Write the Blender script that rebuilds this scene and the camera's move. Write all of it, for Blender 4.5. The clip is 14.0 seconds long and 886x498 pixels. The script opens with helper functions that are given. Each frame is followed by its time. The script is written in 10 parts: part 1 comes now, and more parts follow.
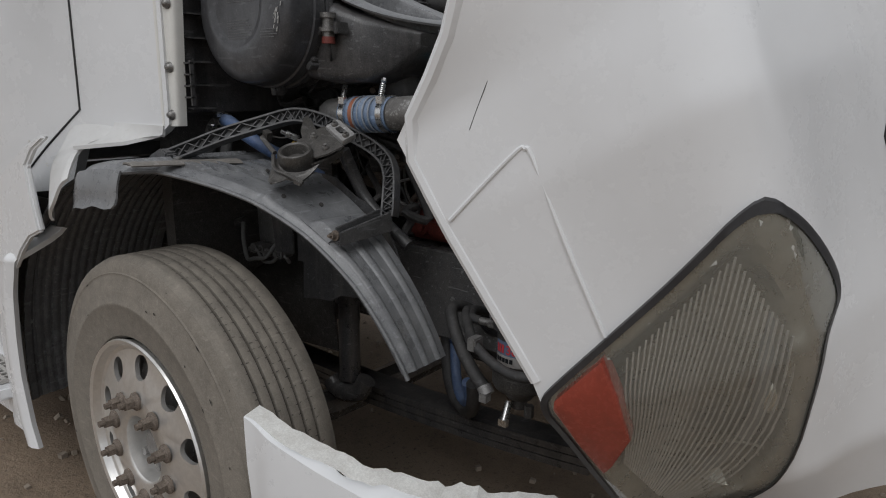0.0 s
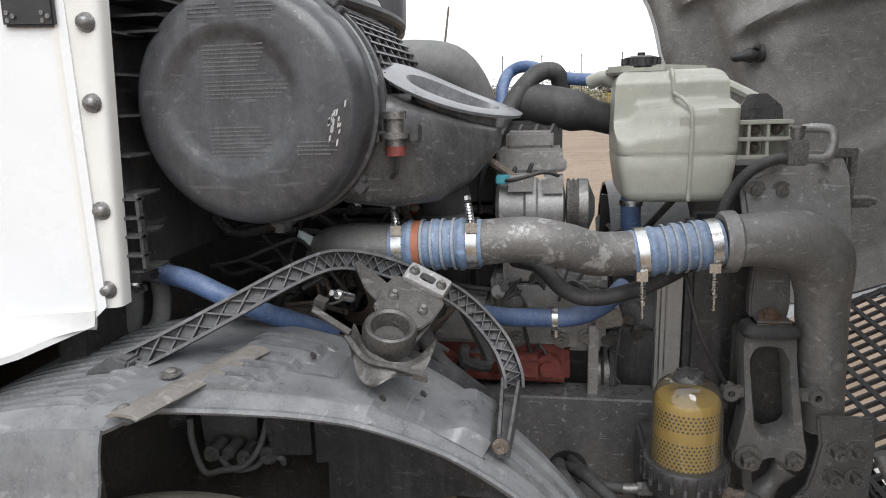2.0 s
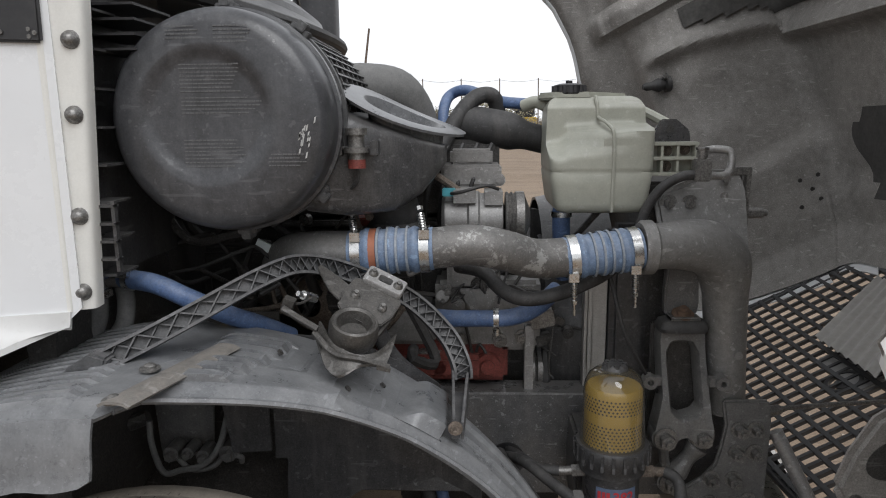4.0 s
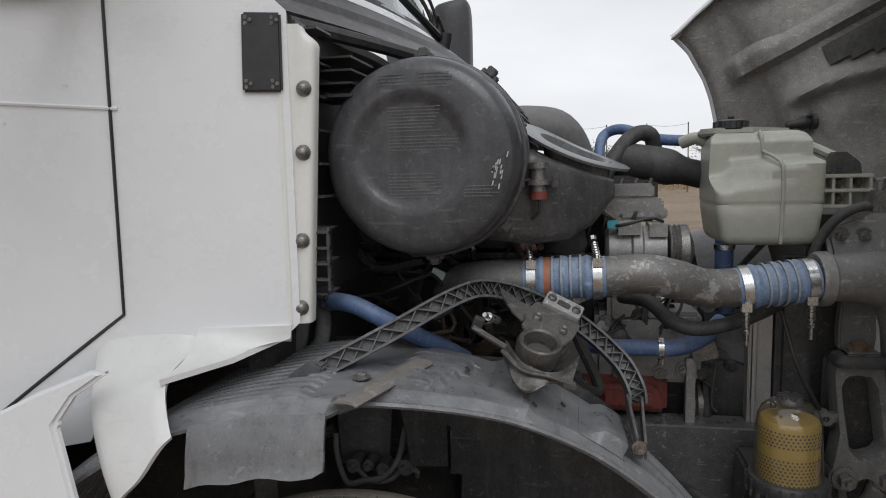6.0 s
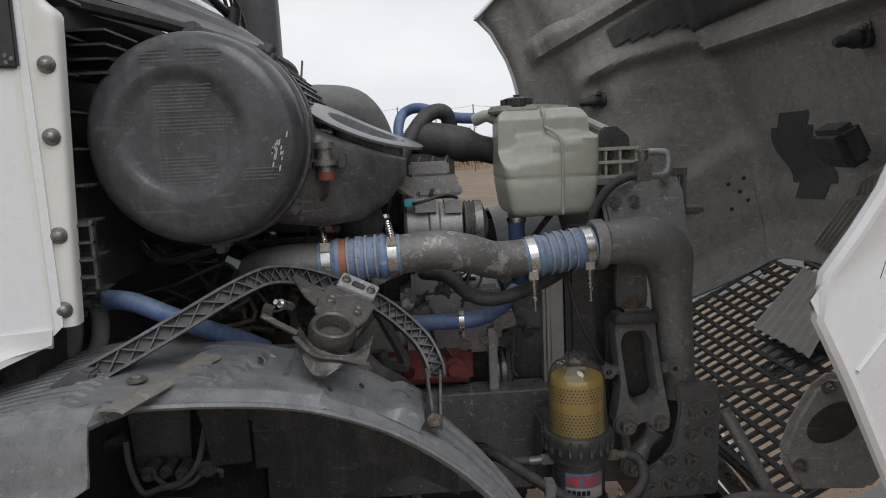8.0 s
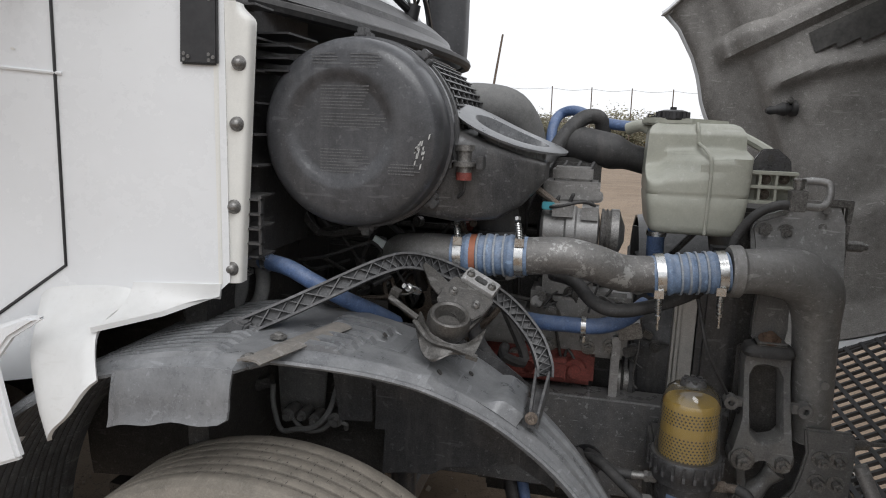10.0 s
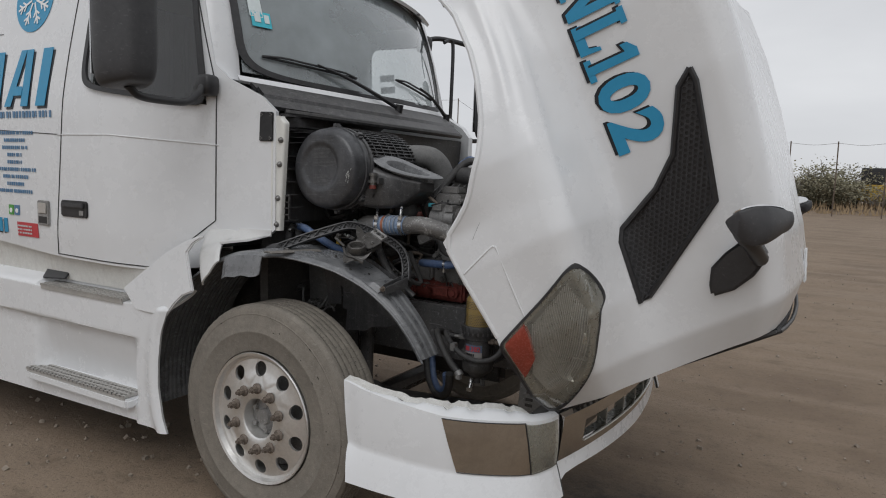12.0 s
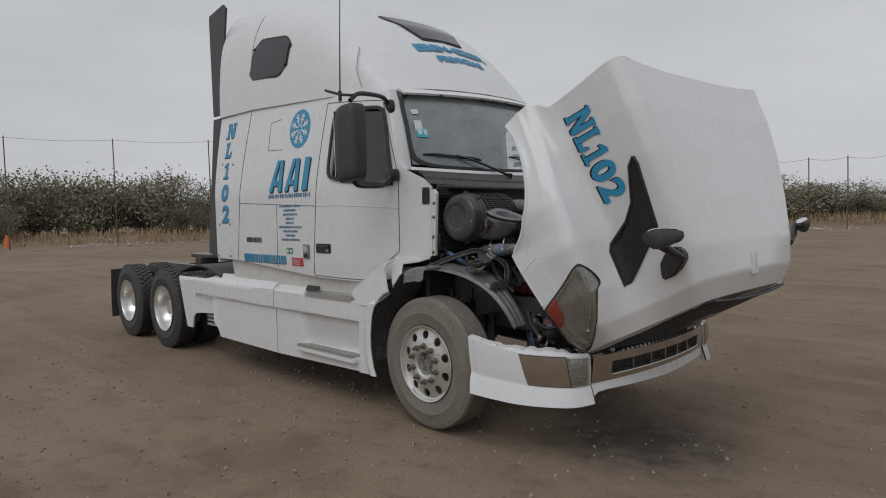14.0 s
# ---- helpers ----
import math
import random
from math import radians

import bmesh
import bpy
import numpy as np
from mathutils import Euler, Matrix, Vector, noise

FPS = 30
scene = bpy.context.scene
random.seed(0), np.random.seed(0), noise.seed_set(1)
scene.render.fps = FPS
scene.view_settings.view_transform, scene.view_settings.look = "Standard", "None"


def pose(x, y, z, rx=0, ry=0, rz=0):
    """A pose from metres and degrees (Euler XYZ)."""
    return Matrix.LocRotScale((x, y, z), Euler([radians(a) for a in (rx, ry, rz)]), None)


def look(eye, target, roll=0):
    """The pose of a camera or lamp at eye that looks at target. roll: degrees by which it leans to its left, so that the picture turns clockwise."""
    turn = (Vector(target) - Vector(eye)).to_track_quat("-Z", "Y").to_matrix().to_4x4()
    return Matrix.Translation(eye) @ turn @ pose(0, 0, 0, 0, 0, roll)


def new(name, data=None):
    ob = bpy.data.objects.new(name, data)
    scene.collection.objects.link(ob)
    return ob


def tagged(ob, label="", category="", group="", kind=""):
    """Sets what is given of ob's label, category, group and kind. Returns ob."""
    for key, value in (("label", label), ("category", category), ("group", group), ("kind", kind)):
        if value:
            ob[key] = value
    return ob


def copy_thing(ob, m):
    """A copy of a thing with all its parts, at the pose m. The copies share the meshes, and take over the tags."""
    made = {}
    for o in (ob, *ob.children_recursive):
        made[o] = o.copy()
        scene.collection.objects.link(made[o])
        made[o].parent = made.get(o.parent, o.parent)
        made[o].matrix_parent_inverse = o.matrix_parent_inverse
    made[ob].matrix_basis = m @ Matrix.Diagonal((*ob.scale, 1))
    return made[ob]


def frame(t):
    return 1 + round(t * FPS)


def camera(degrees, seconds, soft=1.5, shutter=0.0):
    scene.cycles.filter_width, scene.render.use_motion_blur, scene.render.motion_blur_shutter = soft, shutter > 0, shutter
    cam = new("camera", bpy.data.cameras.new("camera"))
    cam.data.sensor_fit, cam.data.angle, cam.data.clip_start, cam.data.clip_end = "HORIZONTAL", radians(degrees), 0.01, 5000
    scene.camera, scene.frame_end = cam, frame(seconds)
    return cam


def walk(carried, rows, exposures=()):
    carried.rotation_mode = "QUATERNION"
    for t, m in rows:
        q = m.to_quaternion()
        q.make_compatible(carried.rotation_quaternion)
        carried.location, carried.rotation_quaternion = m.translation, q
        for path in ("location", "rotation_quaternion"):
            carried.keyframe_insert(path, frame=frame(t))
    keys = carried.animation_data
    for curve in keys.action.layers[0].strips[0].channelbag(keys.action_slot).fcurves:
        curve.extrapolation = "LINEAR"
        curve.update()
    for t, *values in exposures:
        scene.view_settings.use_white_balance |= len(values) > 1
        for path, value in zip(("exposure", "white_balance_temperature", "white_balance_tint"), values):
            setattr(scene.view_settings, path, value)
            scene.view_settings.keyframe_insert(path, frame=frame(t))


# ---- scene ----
cam = camera(66.8, 14.0, soft=1.05)
PATH = [
    (0, (1.616, -1.987, 1.494), (0.424, -0.455, 1.013), 1.1),
    (0.5, (1.219, -1.955, 1.536), (0.338, -0.231, 1.034), -0.5),
    (1, (0.878, -1.979, 1.586), (0.256, -0.156, 1.05), -2.2),
    (1.5, (0.684, -1.926, 1.659), (0.336, -0.025, 1.145), -1.7),
    (2, (0.581, -1.897, 1.666), (0.257, 0.03, 1.24), -1.7),
    (2.5, (0.533, -1.941, 1.677), (0.179, -0.01, 1.294), -1.2),
    (3, (0.55, -1.962, 1.676), (0.374, -0.006, 1.298), -0.7),
    (3.2, (0.555, -1.973, 1.676), (0.47, -0.014, 1.283), -0.5),
    (5.3, (0.425, -2.113, 1.635), (0.272, -0.138, 1.36), -1.9),
    (5.5, (0.406, -2.124, 1.635), (0.155, -0.156, 1.378), -2.0),
    (6, (0.395, -2.134, 1.639), (0.005, -0.185, 1.412), -1.3),
    (6.5, (0.41, -2.128, 1.636), (0.024, -0.179, 1.407), -1.4),
    (7, (0.437, -2.121, 1.637), (0.129, -0.158, 1.405), -1.5),
    (7.5, (0.473, -2.111, 1.632), (0.48, -0.127, 1.382), -2.5),
    (7.7, (0.48, -2.107, 1.628), (0.563, -0.127, 1.361), -2.8),
    (9.8, (0.508, -2.122, 1.694), (0.394, -0.169, 1.277), 1.3),
    (10, (0.592, -2.167, 1.691), (0.159, -0.248, 1.33), 2.1),
    (10.5, (0.892, -2.368, 1.694), (0.064, -0.57, 1.412), 3.4),
    (11, (1.266, -2.681, 1.639), (0.378, -0.902, 1.421), 2.3),
    (11.5, (1.738, -2.975, 1.62), (0.831, -1.211, 1.363), 1.8),
    (12, (2.174, -3.357, 1.657), (1.186, -1.632, 1.438), 2.0),
    (12.5, (2.601, -3.728, 1.683), (1.377, -2.15, 1.568), 0.8),
    (13, (3.02, -4.096, 1.697), (1.676, -2.622, 1.55), 1.0),
    (13.5, (3.43, -4.428, 1.722), (2.015, -3.022, 1.577), -1.3),
    (14, (3.891, -4.721, 1.735), (2.453, -3.335, 1.619), -1.4),
]
EXPOSURES = [(0, 0.27), (0.5, 0.25), (1.0, 1.31), (1.5, 1.85), (2.0, 1.46), (2.5, 1.16), (3.0, 0.98), (5.5, 0.79), (6.5, 0.38), (7.5, 0.44), (10.0, 0.88), (10.5, 0.67), (11.0, 0.36), (12.0, 0.22), (12.5, 0.06), (13.5, 0.04), (14.0, -0.05)]
walk(cam, [(t, look(eye, target, roll)) for t, eye, target, roll in PATH], exposures=EXPOSURES)

# ---- world and light ----
world = bpy.data.worlds.new("overcast_sky")
scene.world = world
world.use_nodes = True
wn = world.node_tree
wn.nodes.clear()


def wnode(kind, **values):
    n = wn.nodes.new(kind)
    for key, value in values.items():
        n.inputs[key].default_value = value
    return n


sky = wn.nodes.new("ShaderNodeTexSky")
sky.sky_type, sky.sun_disc = "NISHITA", False
sky.sun_elevation, sky.sun_rotation = radians(52), radians(205)
grey = wnode("ShaderNodeHueSaturation", Saturation=0.10, Value=0.75)
coords = wn.nodes.new("ShaderNodeTexCoord")
squash = wnode("ShaderNodeMapping", Scale=(1.0, 1.0, 3.5))
clouds = wnode("ShaderNodeTexNoise", Scale=1.6, Detail=5.0, Roughness=0.55)
ramp = wn.nodes.new("ShaderNodeValToRGB")
ramp.color_ramp.elements[0].position, ramp.color_ramp.elements[0].color = 0.3, (4.62, 4.75, 5.05, 1)
ramp.color_ramp.elements[1].position, ramp.color_ramp.elements[1].color = 0.75, (6.22, 6.35, 6.6, 1)
blend = wn.nodes.new("ShaderNodeMixRGB")
blend.inputs[0].default_value = 0.8
back = wnode("ShaderNodeBackground", Strength=0.107)
out = wn.nodes.new("ShaderNodeOutputWorld")
wn.links.new(sky.outputs[0], grey.inputs["Color"])
wn.links.new(coords.outputs["Generated"], squash.inputs["Vector"])
wn.links.new(squash.outputs[0], clouds.inputs["Vector"])
wn.links.new(clouds.outputs["Fac"], ramp.inputs[0])
wn.links.new(grey.outputs[0], blend.inputs[1])
wn.links.new(ramp.outputs[0], blend.inputs[2])
wn.links.new(blend.outputs[0], back.inputs["Color"])
wn.links.new(back.outputs[0], out.inputs[0])

sun = new("sun", bpy.data.lights.new("sun", "SUN"))
sun.data.energy, sun.data.angle, sun.data.color = 0.88, radians(40), (0.98, 0.985, 1.0)
sun.matrix_world = look((6, -12, 16), (0, 0, 0))


# ---- materials ----
def mat(name, color, rough=0.6, metal=0.0, vary=0.15, grain=0.0, streak=0.0, scale=6.0, fine=60.0, bump=0.15, dust=0.0, dust_color=(0.33, 0.29, 0.25), spots=0.0, spot_color=(0.03, 0.028, 0.026), clear=0.0, alpha=1.0, transmit=0.0, each=0.0, scuff=0.0, scuff_color=None):
    """A worn surface: two scales of tone, fine relief, dust that settles on upward faces, small spots, scratches and flecks."""
    m = bpy.data.materials.new(name)
    m.use_nodes = True
    t = m.node_tree
    b = t.nodes["Principled BSDF"]
    link = t.links.new

    def node(kind, **values):
        n = t.nodes.new(kind)
        for key, value in values.items():
            n.inputs[key].default_value = value
        return n

    co = t.nodes.new("ShaderNodeTexCoord")
    big = node("ShaderNodeTexNoise", Scale=scale, Detail=4.0, Roughness=0.6)
    small = node("ShaderNodeTexNoise", Scale=fine, Detail=3.0, Roughness=0.6)
    for n in (big, small):
        link(co.outputs["Object"], n.inputs["Vector"])
    add = node("ShaderNodeMath")
    add.operation = "ADD"
    link(big.outputs["Fac"], add.inputs[0])
    link(small.outputs["Fac"], add.inputs[1])
    rng = node("ShaderNodeMapRange", **{"From Min": 0.6, "From Max": 1.4, "To Min": 1 - vary, "To Max": 1 + vary})
    link(add.outputs[0], rng.inputs["Value"])
    tone = rng.outputs[0]
    if each:
        info = t.nodes.new("ShaderNodeObjectInfo")
        own = node("ShaderNodeMapRange", **{"To Min": 1 - each, "To Max": 1 + each})
        link(info.outputs["Random"], own.inputs["Value"])
        both = node("ShaderNodeMath")
        both.operation = "MULTIPLY"
        link(tone, both.inputs[0])
        link(own.outputs[0], both.inputs[1])
        tone = both.outputs[0]
    col = node("ShaderNodeMixRGB", Fac=1.0, Color1=(*color, 1))
    col.blend_type = "MULTIPLY"
    link(tone, col.inputs["Color2"])
    shade = col.outputs[0]
    roughness = None
    if grain:
        fleck = node("ShaderNodeTexNoise", Scale=260.0, Detail=4.0, Roughness=0.7)
        link(co.outputs["Object"], fleck.inputs["Vector"])
        speck = node("ShaderNodeMapRange", **{"From Min": 0.38, "From Max": 0.66, "To Min": 1 - 0.8 * grain, "To Max": 1 + grain})
        link(fleck.outputs["Fac"], speck.inputs["Value"])
        grained = node("ShaderNodeMixRGB", Fac=1.0)
        grained.blend_type = "MULTIPLY"
        link(shade, grained.inputs["Color1"])
        link(speck.outputs[0], grained.inputs["Color2"])
        shade = grained.outputs[0]
    if streak:
        long = node("ShaderNodeMapping", Scale=(26.0, 26.0, 3.0))
        link(co.outputs["Object"], long.inputs["Vector"])
        run = node("ShaderNodeTexNoise", Scale=1.0, Detail=6.0, Roughness=0.65)
        link(long.outputs[0], run.inputs["Vector"])
        cut = node("ShaderNodeMapRange", **{"From Min": 0.5, "From Max": 0.72, "To Min": 0.0, "To Max": streak})
        link(run.outputs["Fac"], cut.inputs["Value"])
        mix = node("ShaderNodeMixRGB", Color2=(*dust_color, 1))
        link(cut.outputs[0], mix.inputs["Fac"])
        link(shade, mix.inputs["Color1"])
        shade = mix.outputs[0]
    if spots:
        vor = node("ShaderNodeTexNoise", Scale=22.0, Detail=6.0, Roughness=0.75)
        link(co.outputs["Object"], vor.inputs["Vector"])
        cut = node("ShaderNodeMapRange", **{"From Min": 0.72 - 0.2 * spots, "From Max": 0.78 - 0.2 * spots})
        link(vor.outputs["Fac"], cut.inputs["Value"])
        mix = node("ShaderNodeMixRGB", Color2=(*spot_color, 1))
        link(cut.outputs[0], mix.inputs["Fac"])
        link(shade, mix.inputs["Color1"])
        shade = mix.outputs[0]
    if dust:
        geo = t.nodes.new("ShaderNodeNewGeometry")
        xyz = t.nodes.new("ShaderNodeSeparateXYZ")
        link(geo.outputs["Normal"], xyz.inputs[0])
        up = node("ShaderNodeMapRange", **{"From Min": -0.5, "From Max": 1.0, "To Min": 0.12 * dust, "To Max": dust})
        link(xyz.outputs["Z"], up.inputs["Value"])
        mul = node("ShaderNodeMath")
        mul.operation = "MULTIPLY"
        mul.use_clamp = True
        film_ = node("ShaderNodeTexNoise", Scale=scale * 4.0, Detail=9.0, Roughness=0.74)
        link(co.outputs["Object"], film_.inputs["Vector"])
        lay = node("ShaderNodeMapRange", **{"From Min": 0.36, "From Max": 0.64, "To Min": 0.25, "To Max": 1.45})
        link(film_.outputs["Fac"], lay.inputs["Value"])
        link(up.outputs[0], mul.inputs[0])
        link(lay.outputs[0], mul.inputs[1])
        mix = node("ShaderNodeMixRGB", Color2=(*dust_color, 1))
        link(mul.outputs[0], mix.inputs["Fac"])
        link(shade, mix.inputs["Color1"])
        shade = mix.outputs[0]
        rr = node("ShaderNodeMapRange", **{"To Min": max(0.05, rough - 0.06), "To Max": min(0.95, rough + 0.3)})
        link(mul.outputs[0], rr.inputs["Value"])
        roughness = rr.outputs[0]
    if scuff:
        pale = scuff_color or tuple(min(0.75, 2.2 * c + 0.10) for c in color)
        for turn, long, lo, hi in (((0.3, 0.9, 0.2), (70.0, 9.0, 70.0), 0.655, 0.70), ((1.0, 0.2, 1.2), (10.0, 80.0, 80.0), 0.665, 0.71), ((0.0, 0.0, 0.0), (210.0, 210.0, 210.0), 0.675, 0.72)):
            lay = node("ShaderNodeMapping", Rotation=turn, Scale=long)
            link(co.outputs["Object"], lay.inputs["Vector"])
            line = node("ShaderNodeTexNoise", Scale=1.0, Detail=2.0, Roughness=0.5)
            link(lay.outputs[0], line.inputs["Vector"])
            cut = node("ShaderNodeMapRange", **{"From Min": lo, "From Max": hi, "To Min": 0.0, "To Max": scuff})
            link(line.outputs["Fac"], cut.inputs["Value"])
            mix = node("ShaderNodeMixRGB", Color2=(*pale, 1))
            link(cut.outputs[0], mix.inputs["Fac"])
            link(shade, mix.inputs["Color1"])
            shade = mix.outputs[0]
    link(shade, b.inputs["Base Color"])
    if roughness is None:
        rr = node("ShaderNodeMapRange", **{"From Min": 0.3, "From Max": 0.7, "To Min": max(0.02, rough - 0.08), "To Max": min(1, rough + 0.08)})
        link(small.outputs["Fac"], rr.inputs["Value"])
        roughness = rr.outputs[0]
    link(roughness, b.inputs["Roughness"])
    b.inputs["Metallic"].default_value = metal
    b.inputs["Coat Weight"].default_value = clear
    b.inputs["Coat Roughness"].default_value = 0.15
    b.inputs["Alpha"].default_value = alpha
    b.inputs["Transmission Weight"].default_value = transmit
    if bump:
        bp = node("ShaderNodeBump", Strength=bump, Distance=0.002)
        link(small.outputs["Fac"], bp.inputs["Height"])
        link(bp.outputs[0], b.inputs["Normal"])
    return m


white = mat("white_paint", (0.71, 0.72, 0.73), 0.32, vary=0.035, scale=1.3, fine=9, bump=0.03, dust=0.10, dust_color=(0.62, 0.60, 0.56), clear=0.3, streak=0.012, scuff=0.02, scuff_color=(0.40, 0.38, 0.35))
white_worn = mat("worn_white_fibreglass", (0.70, 0.70, 0.67), 0.6, vary=0.1, scale=9, fine=40, bump=0.2, dust=0.25, spots=0.25, spot_color=(0.25, 0.22, 0.18), grain=0.12, streak=0.2)
white_grimy = mat("grimy_white_paint", (0.62, 0.62, 0.61), 0.4, vary=0.07, scale=3, fine=25, bump=0.06, dust=0.3, dust_color=(0.5, 0.485, 0.46), spots=0.12, spot_color=(0.3, 0.28, 0.25), clear=0.15, streak=0.1, scuff=0.08, scuff_color=(0.3, 0.27, 0.23))
cream = mat("cream_flange", (0.70, 0.695, 0.66), 0.45, vary=0.06, scale=6, fine=30, bump=0.06, dust=0.12, dust_color=(0.6, 0.57, 0.5), spots=0.07, spot_color=(0.3, 0.24, 0.17), grain=0.03, streak=0.08)
black_plastic = mat("dusty_black_plastic", (0.038, 0.038, 0.040), 0.40, vary=0.35, scale=7, fine=70, bump=0.25, dust=0.22, dust_color=(0.2, 0.19, 0.18), grain=0.5, streak=0.25, scuff=0.35)
filter_black = mat("scuffed_black_plastic", (0.046, 0.047, 0.051), 0.34, vary=0.35, scale=9, fine=60, bump=0.12, dust=0.16, dust_color=(0.19, 0.19, 0.195), spots=0.07, spot_color=(0.24, 0.24, 0.23), grain=0.22, streak=0.15, scuff=0.22)
liner_grey = mat("dusty_grey_liner", (0.125, 0.129, 0.135), 0.3, vary=0.25, scale=4, fine=40, bump=0.12, dust=0.26, dust_color=(0.34, 0.34, 0.34), spots=0.05, grain=0.16, streak=0.25, scuff=0.25)
strap_grey = mat("dusty_brown_strap", (0.135, 0.13, 0.122), 0.5, vary=0.2, scale=9, fine=60, bump=0.2, dust=0.3, grain=0.2, scuff=0.3)
tip_grey = mat("mid_grey_plastic", (0.085, 0.085, 0.088), 0.5, vary=0.15, dust=0.2, scuff=0.2)
truss_grey = mat("grey_moulded_plastic", (0.05, 0.052, 0.055), 0.55, vary=0.25, scale=10, fine=70, bump=0.2, dust=0.38, dust_color=(0.25, 0.24, 0.235), grain=0.4, scuff=0.35)
inner_grey = mat("grey_fibreglass_inner", (0.27, 0.255, 0.24), 0.75, vary=0.34, scale=3.5, fine=30, bump=0.3, dust=0.35, dust_color=(0.25, 0.24, 0.22), spots=0.1, grain=0.3, streak=0.22, scuff=0.25)
faded_rubber = mat("faded_grey_rubber", (0.13, 0.13, 0.128), 0.75, vary=0.2, scale=8, fine=60, bump=0.2, dust=0.4, dust_color=(0.24, 0.235, 0.225), grain=0.2)
rubber = mat("dirty_rubber", (0.03, 0.03, 0.031), 0.65, vary=0.3, scale=8, fine=60, bump=0.25, dust=0.22, dust_color=(0.17, 0.16, 0.15), grain=0.25, streak=0.2, scuff=0.2)
tyre_rubber = mat("dusty_tyre_rubber", (0.165, 0.148, 0.125), 0.85, vary=0.25, scale=5, fine=45, bump=0.3, dust=0.45, dust_color=(0.27, 0.24, 0.20), spots=0.04, grain=0.2, scuff=0.12)
# near-black, for painted groove shade and for cuts in the rubber
tyre_shade_and_cuts = mat("tyre_shade_and_cuts", (0.02, 0.018, 0.016), 0.95, vary=0.4, scale=8, fine=60, dust=0.2)
alloy = mat("polished_aluminium", (0.74, 0.73, 0.71), 0.36, metal=0.8, vary=0.12, scale=8, fine=70, bump=0.06, dust=0.10, dust_color=(0.5, 0.48, 0.44), scuff=0.08)
greasy_cast = mat("greasy_cast_bracket", (0.065, 0.062, 0.058), 0.4, metal=0.3, vary=0.3, scale=18, fine=110, bump=0.3, dust=0.18, dust_color=(0.17, 0.155, 0.14), spots=0.08, grain=0.4, streak=0.25, scuff=0.3)
cast_alloy = mat("cast_aluminium", (0.34, 0.335, 0.33), 0.55, metal=0.6, vary=0.25, scale=12, fine=90, bump=0.3, dust=0.3, dust_color=(0.24, 0.23, 0.21), spots=0.12, grain=0.14, scuff=0.4)
cast_dark = mat("dirty_cast_metal", (0.24, 0.236, 0.23), 0.5, metal=0.35, vary=0.3, scale=8, fine=70, bump=0.4, dust=0.4, dust_color=(0.22, 0.21, 0.2), spots=0.1, grain=0.14, streak=0.3, scuff=0.3)
pipe_alloy = mat("oxidised_aluminium_pipe", (0.17, 0.165, 0.16), 0.55, metal=0.5, vary=0.3, scale=9, fine=80, bump=0.3, dust=0.25, dust_color=(0.25, 0.24, 0.22), spots=0.92, spot_color=(0.40, 0.40, 0.39), grain=0.18, scuff=0.3)
post_alloy = mat("dull_aluminium_post", (0.42, 0.41, 0.39), 0.45, metal=0.25, vary=0.15, scale=8, fine=60, bump=0.1, dust=0.2, spots=0.08, grain=0.15, streak=0.2)
steel = mat("bright_steel", (0.62, 0.62, 0.61), 0.28, metal=1.0, vary=0.15, scale=20, fine=90, bump=0.1)
bolt_steel = mat("weathered_steel", (0.20, 0.195, 0.187), 0.42, metal=0.6, vary=0.35, scale=30, fine=120, bump=0.3, dust=0.14, dust_color=(0.22, 0.2, 0.18), grain=0.4)
rust_steel = mat("rusty_nut", (0.15, 0.125, 0.105), 0.7, metal=0.4, vary=0.4, scale=40, fine=120, bump=0.4, dust=0.3, dust_color=(0.28, 0.22, 0.17), grain=0.5)
frame_paint = mat("dirty_frame_paint", (0.040, 0.040, 0.043), 0.32, vary=0.4, scale=5, fine=50, bump=0.3, dust=0.24, dust_color=(0.2, 0.185, 0.165), spots=0.1, spot_color=(0.12, 0.1, 0.08), grain=0.5, streak=0.3, scuff=0.4)
rail_paint = mat("dark_rail_paint", (0.105, 0.105, 0.108), 0.26, vary=0.3, scale=5, fine=50, bump=0.15, dust=0.3, dust_color=(0.19, 0.175, 0.155), grain=0.25, streak=0.18, scuff=0.5)
grime = mat("engine_grime", (0.042, 0.04, 0.038), 0.5, vary=0.45, scale=9, fine=60, bump=0.5, dust=0.18, dust_color=(0.13, 0.12, 0.11), spots=0.12, spot_color=(0.1, 0.07, 0.05), grain=0.6, scuff=0.3)
casting_paint = mat("dusty_casting_paint", (0.115, 0.114, 0.113), 0.34, vary=0.35, scale=7, fine=60, bump=0.25, dust=0.3, dust_color=(0.22, 0.21, 0.19), spots=0.06, spot_color=(0.12, 0.1, 0.08), grain=0.3, streak=0.3, scuff=0.35)
label_blue = mat("grubby_blue_label", (0.09, 0.14, 0.23), 0.5, vary=0.2, scale=30, fine=90, bump=0, dust=0.25)
label_pale = mat("grubby_pale_label", (0.34, 0.33, 0.32), 0.55, vary=0.2, scale=30, fine=90, bump=0, dust=0.25)
red_paint = mat("dirty_red_engine_paint", (0.17, 0.034, 0.026), 0.6, vary=0.4, scale=10, fine=60, bump=0.4, dust=0.35, dust_color=(0.1, 0.06, 0.05), spots=0.2, grain=0.4)
blue_hose = mat("blue_silicone", (0.07, 0.125, 0.26), 0.5, vary=0.25, scale=12, fine=70, bump=0.2, dust=0.3, dust_color=(0.3, 0.33, 0.38), grain=0.2, scuff=0.25)
